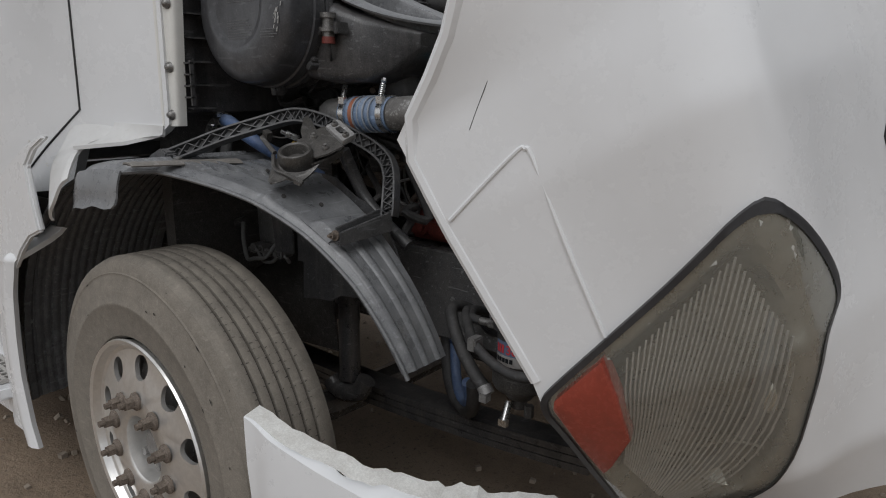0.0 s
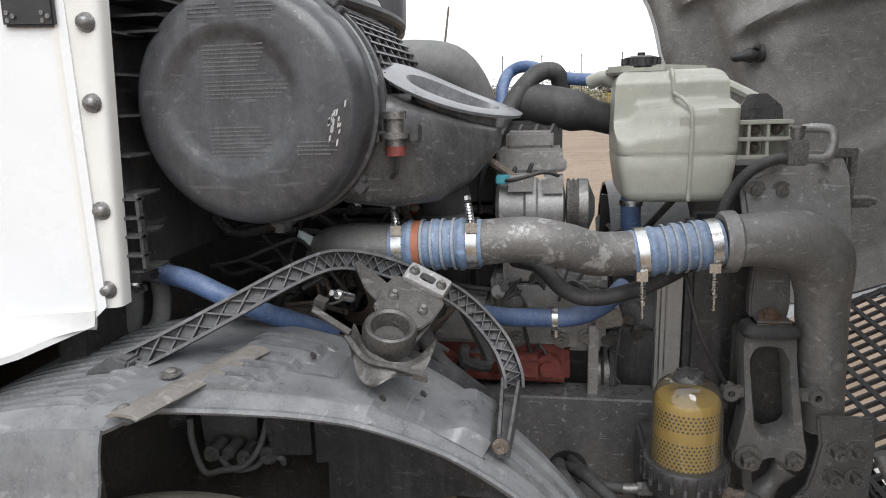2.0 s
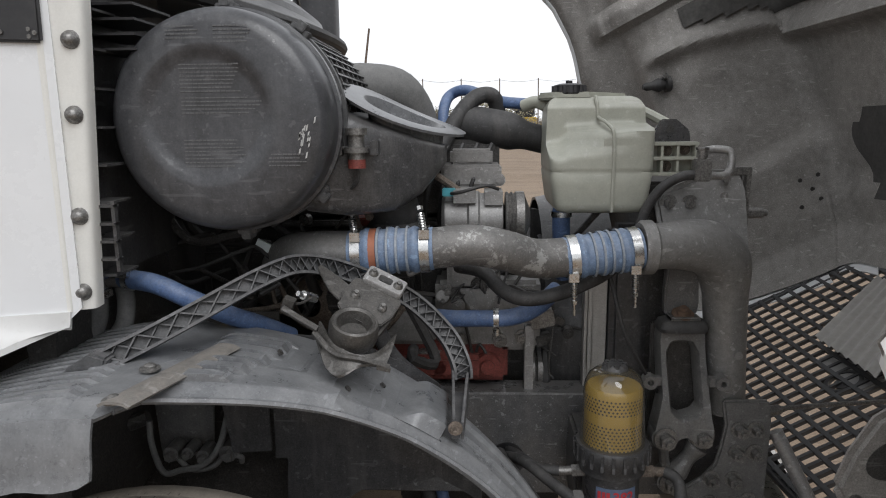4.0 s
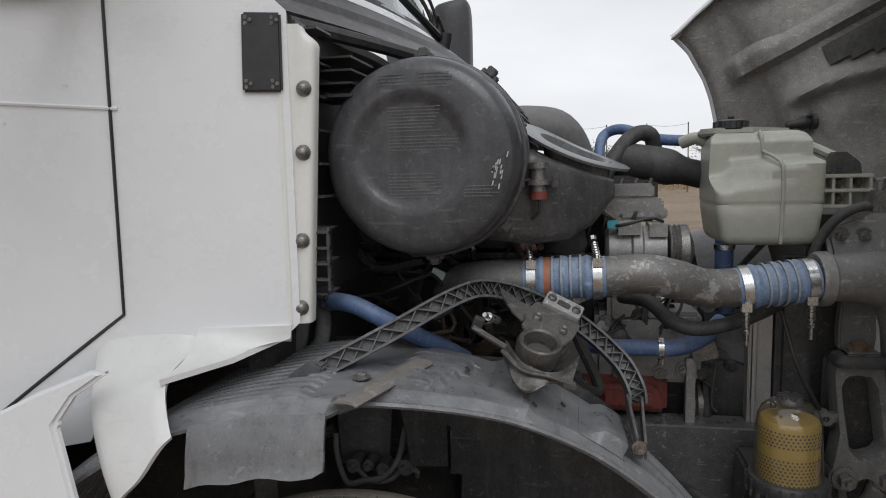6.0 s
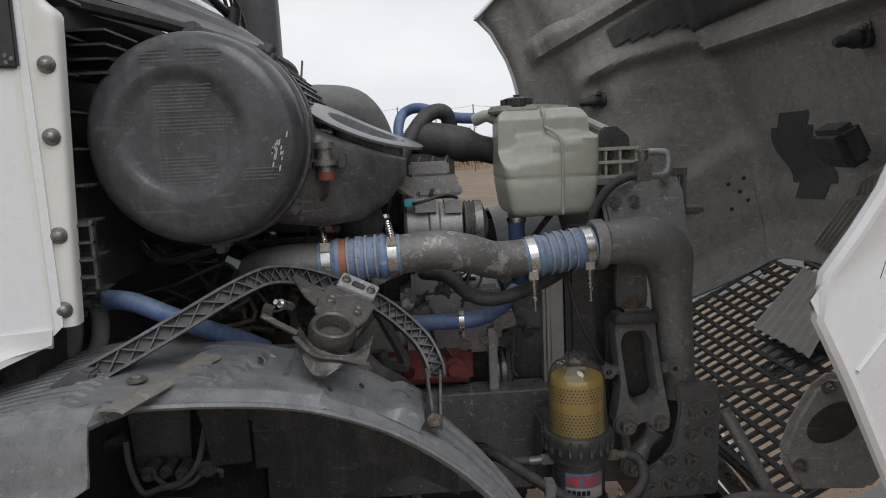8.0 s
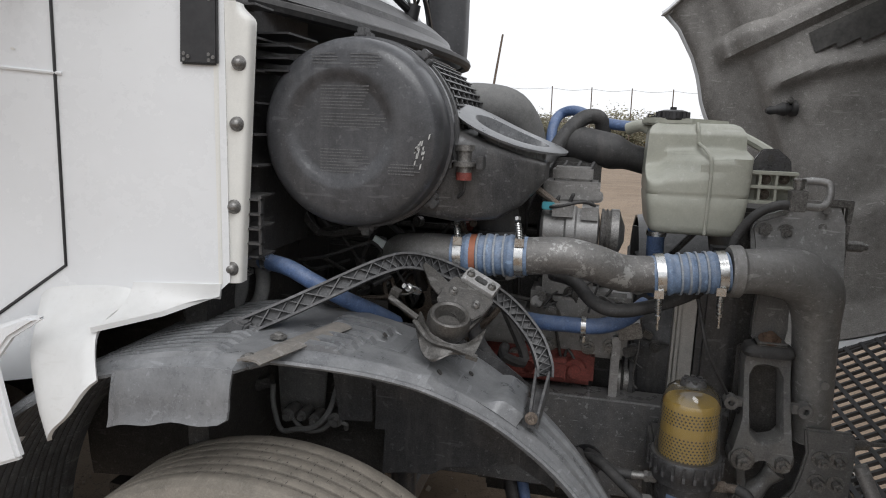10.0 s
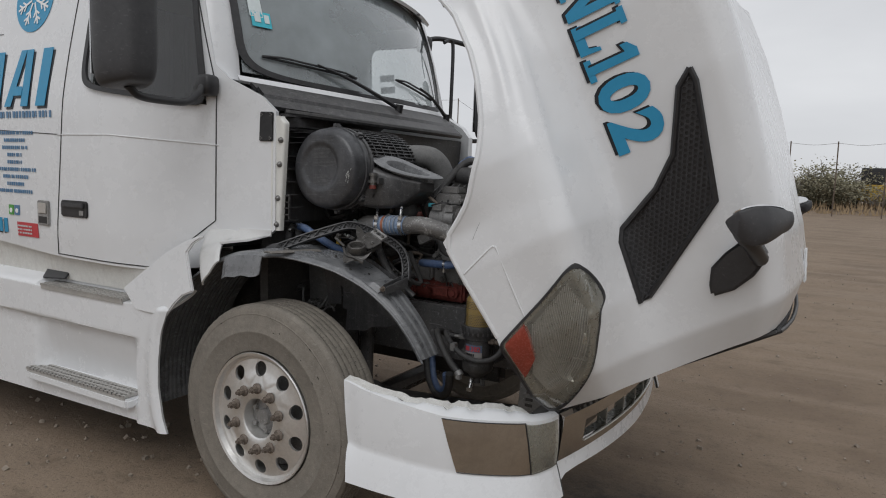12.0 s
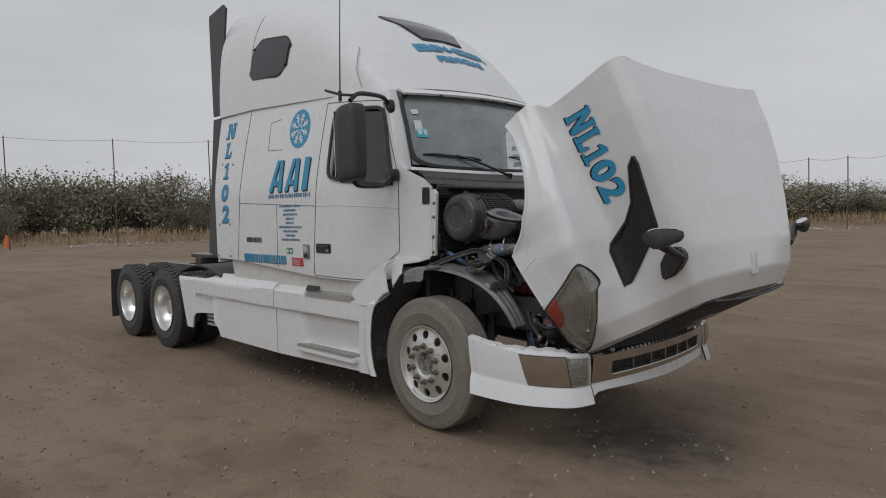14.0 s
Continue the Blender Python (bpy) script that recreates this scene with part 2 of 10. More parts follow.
pale_blue = mat("faded_blue_silicone", (0.13, 0.20, 0.32), 0.55, vary=0.3, scale=14, fine=80, bump=0.25, dust=0.4, dust_color=(0.4, 0.42, 0.46), spots=0.12, spot_color=(0.45, 0.43, 0.4), grain=0.2, scuff=0.35)
pale_band = mat("yellowed_silicone_band", (0.27, 0.31, 0.36), 0.6, vary=0.3, scale=20, fine=90, bump=0.2, dust=0.3, grain=0.2)
orange = mat("faded_orange_rubber", (0.34, 0.13, 0.075), 0.6, vary=0.25)
amber = mat("amber_lens", (0.25, 0.042, 0.026), 0.25, vary=0.2, scale=20, fine=120, bump=0.2, clear=0.4)
tank = mat("yellowed_translucent_plastic", (0.37, 0.375, 0.32), 0.45, vary=0.16, scale=6, fine=40, bump=0.08, dust=0.2, dust_color=(0.42, 0.41, 0.36), grain=0.06, scuff=0.12)
yellow_paper = mat("yellow_filter_wrap", (0.50, 0.37, 0.10), 0.5, vary=0.08, scale=15, fine=60, bump=0.05)
bar_grey = mat("pale_print", (0.11, 0.11, 0.112), 0.6, vary=0.4, scale=60, fine=300, bump=0)


def pane_glass(name, tint, dirt, film_color=(0.42, 0.40, 0.37)):
    """Thin window glass: clear, with a Fresnel gloss and a film of dust; the windscreen's film also holds painted sky
    haze.
    """
    m = bpy.data.materials.new(name)
    m.use_nodes = True
    t = m.node_tree
    t.nodes.remove(t.nodes["Principled BSDF"])
    clear, gloss, dull = t.nodes.new("ShaderNodeBsdfTransparent"), t.nodes.new("ShaderNodeBsdfGlossy"), t.nodes.new("ShaderNodeBsdfDiffuse")
    clear.inputs[0].default_value = (*tint, 1)
    gloss.inputs["Roughness"].default_value = 0.03
    dull.inputs[0].default_value = (*film_color, 1)
    shine, first, second = t.nodes.new("ShaderNodeLayerWeight"), t.nodes.new("ShaderNodeMixShader"), t.nodes.new("ShaderNodeMixShader")
    shine.inputs["Blend"].default_value = 0.5
    co, film_, lay = t.nodes.new("ShaderNodeTexCoord"), t.nodes.new("ShaderNodeTexNoise"), t.nodes.new("ShaderNodeMapRange")
    film_.inputs["Scale"].default_value, film_.inputs["Detail"].default_value = 5.0, 8.0
    lay.inputs["From Min"].default_value, lay.inputs["From Max"].default_value = 0.35, 0.7
    lay.inputs["To Min"].default_value, lay.inputs["To Max"].default_value = 0.85 * dirt, 1.15 * dirt
    t.links.new(co.outputs["Object"], film_.inputs["Vector"])
    t.links.new(film_.outputs["Fac"], lay.inputs["Value"])
    t.links.new(lay.outputs[0], first.inputs[0])
    t.links.new(clear.outputs[0], first.inputs[1])
    t.links.new(dull.outputs[0], first.inputs[2])
    steep, sheen = t.nodes.new("ShaderNodeMath"), t.nodes.new("ShaderNodeMath")
    steep.operation, sheen.operation = "POWER", "MULTIPLY_ADD"
    steep.inputs[1].default_value = 3.2
    sheen.inputs[1].default_value, sheen.inputs[2].default_value = 0.9, 0.09
    t.links.new(shine.outputs["Facing"], steep.inputs[0])
    t.links.new(steep.outputs[0], sheen.inputs[0])
    t.links.new(sheen.outputs[0], second.inputs[0])
    t.links.new(first.outputs[0], second.inputs[1])
    t.links.new(gloss.outputs[0], second.inputs[2])
    t.links.new(second.outputs[0], t.nodes["Material Output"].inputs["Surface"])
    return m


bowl_clear = pane_glass("smoky_clear_bowl", (0.80, 0.74, 0.58), 0.10)
glass = pane_glass("tinted_glass", (0.88, 0.91, 0.91), 0.02)
# windscreen film: dust, plus the sky's pale reflection put into its colour
dusty_sky_glass = pane_glass("dusty_sky_glass", (0.93, 0.95, 0.94), 0.45, (0.50, 0.56, 0.575))

lens_clear = pane_glass("hazed_headlight_lens", (0.92, 0.92, 0.88), 0.22, (0.40, 0.40, 0.36))
reflector = mat("dull_reflector", (0.36, 0.355, 0.325), 0.3, metal=0.85, vary=0.2, scale=6, fine=40, bump=0.1)
bulb_chrome = mat("clear_bulb_reflector", (0.78, 0.76, 0.70), 0.18, metal=0.9, vary=0.1, bump=0.05)
chrome = mat("scuffed_chrome", (0.55, 0.53, 0.5), 0.16, metal=1.0, vary=0.1, scale=7, fine=60, bump=0.05, dust=0.12)
trim_black = mat("black_trim", (0.014, 0.014, 0.016), 0.45, vary=0.25, scale=8, fine=60, bump=0.15, dust=0.22, dust_color=(0.13, 0.125, 0.12))
mirror_grey = mat("faded_dark_plastic", (0.04, 0.04, 0.043), 0.55, vary=0.2, scale=7, fine=60, bump=0.2, dust=0.2, dust_color=(0.13, 0.13, 0.13), scuff=0.15)
mirror_face = mat("mirror_face", (0.8, 0.8, 0.8), 0.03, metal=1.0, vary=0.02, bump=0)
mesh_black = mat("black_mesh", (0.055, 0.055, 0.057), 0.5, vary=0.3, bump=0.2)
cloth = mat("dark_cab_trim", (0.12, 0.118, 0.115), 0.85, vary=0.25, bump=0.3)
blue_vinyl = mat("blue_vinyl_lettering", (0.03, 0.27, 0.47), 0.4, vary=0.06, bump=0)
dark_vinyl = mat("black_vinyl_lettering", (0.012, 0.014, 0.018), 0.45, vary=0.1, bump=0)
navy_vinyl = mat("steel_blue_print", (0.09, 0.2, 0.34), 0.45, vary=0.1, bump=0)
red_vinyl = mat("red_sticker", (0.5, 0.05, 0.06), 0.45, vary=0.1, bump=0)
green_vinyl = mat("green_sticker", (0.08, 0.32, 0.06), 0.45, vary=0.1, bump=0)
pale_sticker = mat("pale_sticker", (0.6, 0.66, 0.66), 0.45, vary=0.1, bump=0)
cyan_sticker = mat("cyan_sticker", (0.05, 0.45, 0.55), 0.45, vary=0.1, bump=0)
pad_black = mat("worn_felt", (0.06, 0.058, 0.056), 0.95, vary=0.35, scale=8, fine=80, bump=0.5, dust=0.3, dust_color=(0.2, 0.19, 0.17))
baffle_grey = mat("pale_grey_sheet", (0.36, 0.35, 0.33), 0.7, vary=0.18, scale=8, fine=50, bump=0.15, dust=0.2)
vinyl_white = mat("white_vinyl", (0.8, 0.8, 0.8), 0.4, vary=0.05, bump=0)
smoked = mat("smoked_glass", (0.03, 0.033, 0.036), 0.06, vary=0.1, scale=4, fine=20, bump=0)
panel_grey = mat("grey_plastic_badge", (0.2, 0.2, 0.2), 0.5, vary=0.15, dust=0.2)
yellow_machine = mat("yellow_machine_paint", (0.55, 0.36, 0.04), 0.6, vary=0.2, dust=0.3)
orange_cone = mat("orange_cone_plastic", (0.7, 0.12, 0.03), 0.6, vary=0.2, dust=0.3)
wood_post = mat("weathered_post", (0.12, 0.09, 0.07), 0.9, vary=0.3, scale=4, fine=30, bump=0.4)
wire_mat = mat("fence_wire", (0.12, 0.11, 0.10), 0.6, metal=0.5, vary=0.2, bump=0)
bark = mat("bark", (0.17, 0.14, 0.11), 0.95, vary=0.3, bump=0.4)
leaf = mat("dusty_leaf", (0.235, 0.22, 0.15), 0.85, vary=0.3, scale=0.5, fine=8, bump=0, each=0.2)
twig = mat("bare_twig", (0.26, 0.235, 0.21), 0.95, vary=0.3, bump=0)
dry_grass = mat("dry_grass", (0.34, 0.25, 0.15), 0.95, vary=0.3, scale=0.7, fine=6, bump=0)


# ---- building helpers ----
def part(name, bm, material, parent=None, label="", bevel=0.0, sharp=38):
    """One bmesh becomes one mesh object under its thing."""
    bmesh.ops.recalc_face_normals(bm, faces=bm.faces[:])
    if bevel:
        edges = [e for e in bm.edges if len(e.link_faces) == 2 and e.calc_face_angle(0) > radians(40)]
        bmesh.ops.bevel(bm, geom=edges, offset=bevel, segments=2, affect="EDGES", clamp_overlap=True)
    for f in bm.faces:
        f.smooth = True
    for e in bm.edges:
        if len(e.link_faces) == 2 and e.calc_face_angle(0) > radians(sharp):
            e.smooth = False
    me = bpy.data.meshes.new(name)
    bm.to_mesh(me)
    bm.free()
    me.materials.append(material)
    ob = new(name, me)
    ob.parent = parent
    return tagged(ob, label)


def copies(ob, poses_list):
    """More parts like ob that share its mesh."""
    for m in poses_list:
        other = ob.copy()
        scene.collection.objects.link(other)
        other.matrix_basis = m


def box(bm, lo, hi, turn=None):
    lo, hi = Vector(lo), Vector(hi)
    c, s = (lo + hi) / 2, hi - lo
    m = Matrix.Translation(c) @ (turn or Matrix()) @ Matrix.Diagonal((*s, 1))
    bmesh.ops.create_cube(bm, size=1, matrix=m)
    return bm


def axes_to(way):
    return Vector(way).to_track_quat("Z", "Y").to_matrix().to_4x4()


def cyl(bm, a, b, r, r2=None, n=16):
    a, b = Vector(a), Vector(b)
    m = Matrix.Translation((a + b) / 2) @ axes_to(b - a)
    bmesh.ops.create_cone(bm, cap_ends=True, segments=n, radius1=r, radius2=r if r2 is None else r2, depth=(b - a).length, matrix=m)
    return bm


def lathe(bm, profile, at=(0, 0, 0), way=(0, 0, 1), n=32, close=False):
    """A turned body: profile of (radius, height along way)."""
    m = Matrix.Translation(at) @ axes_to(way)
    rings = []
    for r, h in profile:
        if r < 1e-5:
            rings.append([bm.verts.new(m @ Vector((0, 0, h)))] * n)
        else:
            rings.append([bm.verts.new(m @ Vector((r * math.cos(2 * math.pi * k / n), r * math.sin(2 * math.pi * k / n), h))) for k in range(n)])
    pairs = list(zip(rings, rings[1:])) + ([(rings[-1], rings[0])] if close else [])
    for p, q in pairs:
        for k in range(n):
            some = [p[k], p[(k + 1) % n], q[(k + 1) % n], q[k]]
            some = [v for i, v in enumerate(some) if v not in some[:i]]
            if len(some) > 2:
                bm.faces.new(some)
    return bm


def smooth_path(pts, steps=6):
    """A Catmull-Rom curve through the points."""
    p = [Vector(q) for q in pts]
    p = [2 * p[0] - p[1]] + p + [2 * p[-1] - p[-2]]
    line = []
    for a, b, c, d in zip(p, p[1:], p[2:], p[3:]):
        for k in range(steps):
            t = k / steps
            line.append(0.5 * (2 * b + (c - a) * t + (2 * a - 5 * b + 4 * c - d) * t * t + (3 * b - a - 3 * c + d) * t ** 3))
    return line + [p[-2]]


def tube(bm, pts, r, n=10, steps=6, caps=True):
    """A hose or rod along a smooth path; r may be a function of the way along it, 0 to 1."""
    line = smooth_path(pts, steps) if steps > 1 else [Vector(q) for q in pts]
    side = None
    rings = []
    for k, c in enumerate(line):
        way = (line[min(k + 1, len(line) - 1)] - line[max(k - 1, 0)]).normalized()
        side = (way.orthogonal() if side is None else side - way * side.dot(way)).normalized()
        other = way.cross(side)
        rad = r(k / (len(line) - 1)) if callable(r) else r
        rings.append([bm.verts.new(c + rad * (side * math.cos(2 * math.pi * j / n) + other * math.sin(2 * math.pi * j / n))) for j in range(n)])
    for p, q in zip(rings, rings[1:]):
        for j in range(n):
            bm.faces.new((p[j], p[(j + 1) % n], q[(j + 1) % n], q[j]))
    if caps:
        bm.faces.new(rings[0][::-1])
        bm.faces.new(rings[-1])
    return bm


def prism(bm, outline, place, depth):
    """A flat plate: a 2D outline laid into space by place(u, v, w), w from 0 to depth."""
    lows = [bm.verts.new(place(u, v, 0)) for u, v in outline]
    tops = [bm.verts.new(place(u, v, depth)) for u, v in outline]
    bm.faces.new(lows[::-1])
    bm.faces.new(tops)
    n = len(lows)
    for k in range(n):
        bm.faces.new((lows[k], lows[(k + 1) % n], tops[(k + 1) % n], tops[k]))
    return bm


def on_y(y, way=-1):
    """Lays (u, v) at x, z on a plane y, thick towards way."""
    return lambda u, v, w: Vector((u, y + way * w, v))


def on_z(z):
    return lambda u, v, w: Vector((u, v, z + w))


def on_x(x, way=1):
    return lambda u, v, w: Vector((x + way * w, u, v))


def shell(bm, us, vs, place, thick=0.0, keep=None):
    """A sheet over a grid of parameters, given thickness along its normals (thick may be negative)."""
    nu, nv = len(us), len(vs)
    p = np.array([[place(u, v) for v in vs] for u in us], float)
    du, dv = np.gradient(p, axis=0), np.gradient(p, axis=1)
    nrm = np.cross(du, dv)
    nrm /= np.linalg.norm(nrm, axis=-1, keepdims=True) + 1e-12
    cells = {(i, j) for i in range(nu - 1) for j in range(nv - 1) if keep is None or keep((us[i] + us[i + 1]) / 2, (vs[j] + vs[j + 1]) / 2)}
    made = {}

    def vert(i, j, k):
        if (i, j, k) not in made:
            made[i, j, k] = bm.verts.new(p[i, j] - k * thick * nrm[i, j])
        return made[i, j, k]

    for i, j in cells:
        ring = [(i, j), (i + 1, j), (i + 1, j + 1), (i, j + 1)]
        bm.faces.new([vert(a, b, 0) for a, b in ring])
        if thick:
            bm.faces.new([vert(a, b, 1) for a, b in reversed(ring)])
            for (a, b), (c, d), step in zip(ring, ring[1:] + ring[:1], ((0, -1), (1, 0), (0, 1), (-1, 0))):
                if (i + step[0], j + step[1]) not in cells:
                    bm.faces.new((vert(a, b, 1), vert(c, d, 1), vert(c, d, 0), vert(a, b, 0)))
    return bm


def spread(a, b, n):
    return [a + (b - a) * k / n for k in range(n + 1)]


def between(x, xs, ys):
    return float(np.interp(x, xs, ys))


def ease(x, lo, hi):
    t = min(1, max(0, (x - lo) / (hi - lo)))
    return t * t * (3 - 2 * t)


def lettering(text, size, place, name, material, parent, label="", thick=0.0, spacing=1.0, shear=0.0, bold=0.0, align="LEFT", fit=None):
    """Raised letters of the built-in font; place(u, v) lays them onto a surface."""
    cu = bpy.data.curves.new("letters", "FONT")
    cu.body, cu.size, cu.space_character, cu.shear, cu.offset, cu.align_x, cu.resolution_u = text, size, spacing, shear, bold, align, 4
    ob = bpy.data.objects.new("letters", cu)
    me = bpy.data.meshes.new_from_object(ob)
    bm = bmesh.new()
    bm.from_mesh(me)
    bmesh.ops.triangulate(bm, faces=bm.faces[:])
    bmesh.ops.subdivide_edges(bm, edges=[e for e in bm.edges if e.calc_length() > 0.05], cuts=2, use_grid_fill=False)
    xs, ys = [v.co.x for v in bm.verts], [v.co.y for v in bm.verts]
    for v in bm.verts:
        if fit:
            v.co.x, v.co.y = (v.co.x - min(xs)) / (max(xs) - min(xs)) * fit[0], (v.co.y - min(ys)) / (max(ys) - min(ys)) * fit[1]
        v.co = place(v.co.x, v.co.y)
    made = part(name, bm, material, parent, label)
    bpy.data.objects.remove(ob)
    bpy.data.meshes.remove(me)
    return made


def empty(name, at=(0, 0, 0)):
    ob = new(name)
    ob.location = at
    return ob


def hexbolt(bm, at, way, r=0.014, h=0.012, washer=True):
    at, way = Vector(at), Vector(way).normalized()
    if washer:
        cyl(bm, at, at + way * 0.003, r * 1.55, n=16)
    cyl(bm, at + way * 0.003, at + way * (0.003 + h), r, n=6)
    cyl(bm, at + way * (0.003 + h), at + way * (0.006 + h * 1.4), r * 0.5, n=10)
    return bm


GLYPHS = {
    "N": [[(0.08, 0), (0.30, 0), (0.30, 1), (0.08, 1)], [(0.70, 0), (0.92, 0), (0.92, 1), (0.70, 1)], [(0.10, 1), (0.34, 1), (0.92, 0), (0.68, 0)], [(0, 0), (0.38, 0), (0.38, 0.1), (0, 0.1)], [(0, 0.9), (0.30, 0.9), (0.30, 1), (0, 1)], [(0.62, 0.9), (1, 0.9), (1, 1), (0.62, 1)]],
    "L": [[(0.10, 0), (0.40, 0), (0.40, 1), (0.10, 1)], [(0, 0), (0.95, 0), (0.95, 0.19), (0, 0.19)], [(0.76, 0.15), (0.95, 0.15), (0.98, 0.40), (0.86, 0.40)], [(0, 0.88), (0.52, 0.88), (0.52, 1), (0, 1)]],
    "1": [[(0.36, 0), (0.70, 0), (0.70, 1), (0.36, 1)], [(0.08, 0), (0.98, 0), (0.98, 0.13), (0.08, 0.13)], [(0.05, 0.72), (0.38, 0.78), (0.38, 1.0), (0.05, 0.86)]],
}


def glyph(ch, w, h, place, name, material, parent, label=""):
    """One slab letter w wide and h high; place(u, v, up) lays it onto a surface."""
    if ch not in GLYPHS:
        return lettering(ch, 0.2, lambda u, v: place(u, v, 0), name, material, parent, label, bold=0.008, fit=(w, h))
    bm = bmesh.new()
    for k, poly in enumerate(GLYPHS[ch]):
        prism(bm, poly, lambda u, v, t: place(u * w, v * h, t + 0.0003 * k), 0.0006)
    return part(name, bm, material, parent, label)


# ---- ground ----
def ground_material():
    m = bpy.data.materials.new("packed_dirt")
    m.use_nodes = True
    t = m.node_tree
    b = t.nodes["Principled BSDF"]
    link = t.links.new
    co = t.nodes.new("ShaderNodeTexCoord")

    def noisy(scale, detail, rough=0.6, stretch=None):
        n = t.nodes.new("ShaderNodeTexNoise")
        n.inputs["Scale"].default_value, n.inputs["Detail"].default_value, n.inputs["Roughness"].default_value = scale, detail, rough
        if stretch:
            mp = t.nodes.new("ShaderNodeMapping")
            mp.inputs["Scale"].default_value, mp.inputs["Rotation"].default_value = stretch, (0, 0, radians(18))
            link(co.outputs["Object"], mp.inputs["Vector"])
            link(mp.outputs[0], n.inputs["Vector"])
        else:
            link(co.outputs["Object"], n.inputs["Vector"])
        return n

    def mixed(fac, a, c, lo=0.35, hi=0.65):
        r = t.nodes.new("ShaderNodeMapRange")
        r.inputs["From Min"].default_value, r.inputs["From Max"].default_value = lo, hi
        link(fac, r.inputs["Value"])
        x = t.nodes.new("ShaderNodeMixRGB")
        link(r.outputs[0], x.inputs["Fac"])
        for k, v in ((1, a), (2, c)):
            if isinstance(v, tuple):
                x.inputs[k].default_value = (*v, 1)
            else:
                link(v, x.inputs[k])
        return x.outputs[0]

    broad = noisy(0.10, 5)
    streak = noisy(0.8, 6, 0.6, (0.22, 1.9, 1))
    patch = noisy(0.55, 8, 0.68)
    mottle = noisy(4.5, 6, 0.7)
    grain = noisy(46, 5, 0.75)
    grit = noisy(150, 3, 0.7)
    base = mixed(broad.outputs["Fac"], (0.196, 0.142, 0.096), (0.270, 0.202, 0.142))
    damp = mixed(patch.outputs["Fac"], (0.150, 0.106, 0.072), base, 0.30, 0.52)
    worn = mixed(streak.outputs["Fac"], damp, (0.275, 0.212, 0.155), 0.46, 0.72)
    soil = mixed(mottle.outputs["Fac"], (0.160, 0.116, 0.080), worn, 0.28, 0.46)
    # round mottled patch of darker ground under the nose
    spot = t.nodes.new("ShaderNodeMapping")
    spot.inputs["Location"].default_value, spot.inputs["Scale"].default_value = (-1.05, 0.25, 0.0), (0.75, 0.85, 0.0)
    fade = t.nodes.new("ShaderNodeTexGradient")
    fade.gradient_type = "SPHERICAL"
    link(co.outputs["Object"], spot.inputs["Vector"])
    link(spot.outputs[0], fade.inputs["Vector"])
    nose_fade = t.nodes.new("ShaderNodeMath")
    nose_fade.operation = "MULTIPLY"
    link(fade.outputs["Fac"], nose_fade.inputs[0])
    link(mottle.outputs["Fac"], nose_fade.inputs[1])
    nose_patch = mixed(nose_fade.outputs[0], soil, (0.055, 0.045, 0.037), 0.16, 0.42)
    speck = mixed(grain.outputs["Fac"], (0.085, 0.064, 0.048), nose_patch, 0.30, 0.44)
    gritty = mixed(grit.outputs["Fac"], (0.11, 0.082, 0.06), speck, 0.30, 0.42)
    pale = mixed(grain.outputs["Fac"], gritty, (0.37, 0.32, 0.265), 0.66, 0.76)
    link(pale, b.inputs["Base Color"])
    b.inputs["Roughness"].default_value = 0.95
    add = t.nodes.new("ShaderNodeMath")
    add.operation = "MULTIPLY_ADD"
    add.inputs[1].default_value = 0.6
    link(grain.outputs["Fac"], add.inputs[0])
    link(mottle.outputs["Fac"], add.inputs[2])
    bp = t.nodes.new("ShaderNodeBump")
    bp.inputs["Strength"].default_value, bp.inputs["Distance"].default_value = 0.6, 0.03
    link(add.outputs[0], bp.inputs["Height"])
    link(bp.outputs[0], b.inputs["Normal"])
    return m


def ground_height(x, y):
    near = 1 - ease(math.hypot(x, y), 20, 40)
    ruts = 0.012 * noise.noise(Vector((x * 0.35, y * 1.8, 0))) + 0.010 * noise.noise(Vector((x * 2.3, y * 2.3, 3)))
    berm = 0.55 * ease(math.hypot(x + 1, y), 44, 49)
    return near * ruts + berm - 0.014


def build_ground():
    lines = sorted({round(s * 0.2 * math.sinh(k * 0.105) / 0.105, 4) for k in range(0, 106) for s in (-1, 1)})
    bm = bmesh.new()
    shell(bm, lines, lines, lambda x, y: (x - 1, y - 1, ground_height(x - 1, y - 1)))
    for f in bm.faces:
        f.normal_update()
        if f.normal.z < 0:
            f.normal_flip()
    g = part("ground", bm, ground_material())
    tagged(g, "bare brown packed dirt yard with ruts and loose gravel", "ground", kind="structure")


build_ground()


def build_gravel():
    rng = random.Random(4)
    bm = bmesh.new()
    for _ in range(2600):
        x, y = rng.uniform(-7, 6), rng.choice((rng.uniform(-4.2, 1.5), rng.uniform(-4.2, 12)))
        s = rng.choice((0.006, 0.008, 0.011, 0.016)) * rng.uniform(0.7, 1.4)
        m = Matrix.Translation((x, y, ground_height(x, y) + s * 0.25)) @ Euler([rng.uniform(0, 6) for _ in "xyz"]).to_matrix().to_4x4() @ Matrix.Diagonal((s, s * rng.uniform(0.6, 1), s * rng.uniform(0.4, 0.8), 1))
        bmesh.ops.create_icosphere(bm, subdivisions=1, radius=1, matrix=m) if s > 0.02 else bmesh.ops.create_cube(bm, size=1.6, matrix=m)
    stone = mat("gravel", (0.27, 0.225, 0.18), 0.95, vary=0.4, scale=3, fine=30, bump=0.2)
    tagged(part("gravel", bm, stone), "loose gravel and clods scattered on the dirt", "gravel", kind="stuff")


build_gravel()


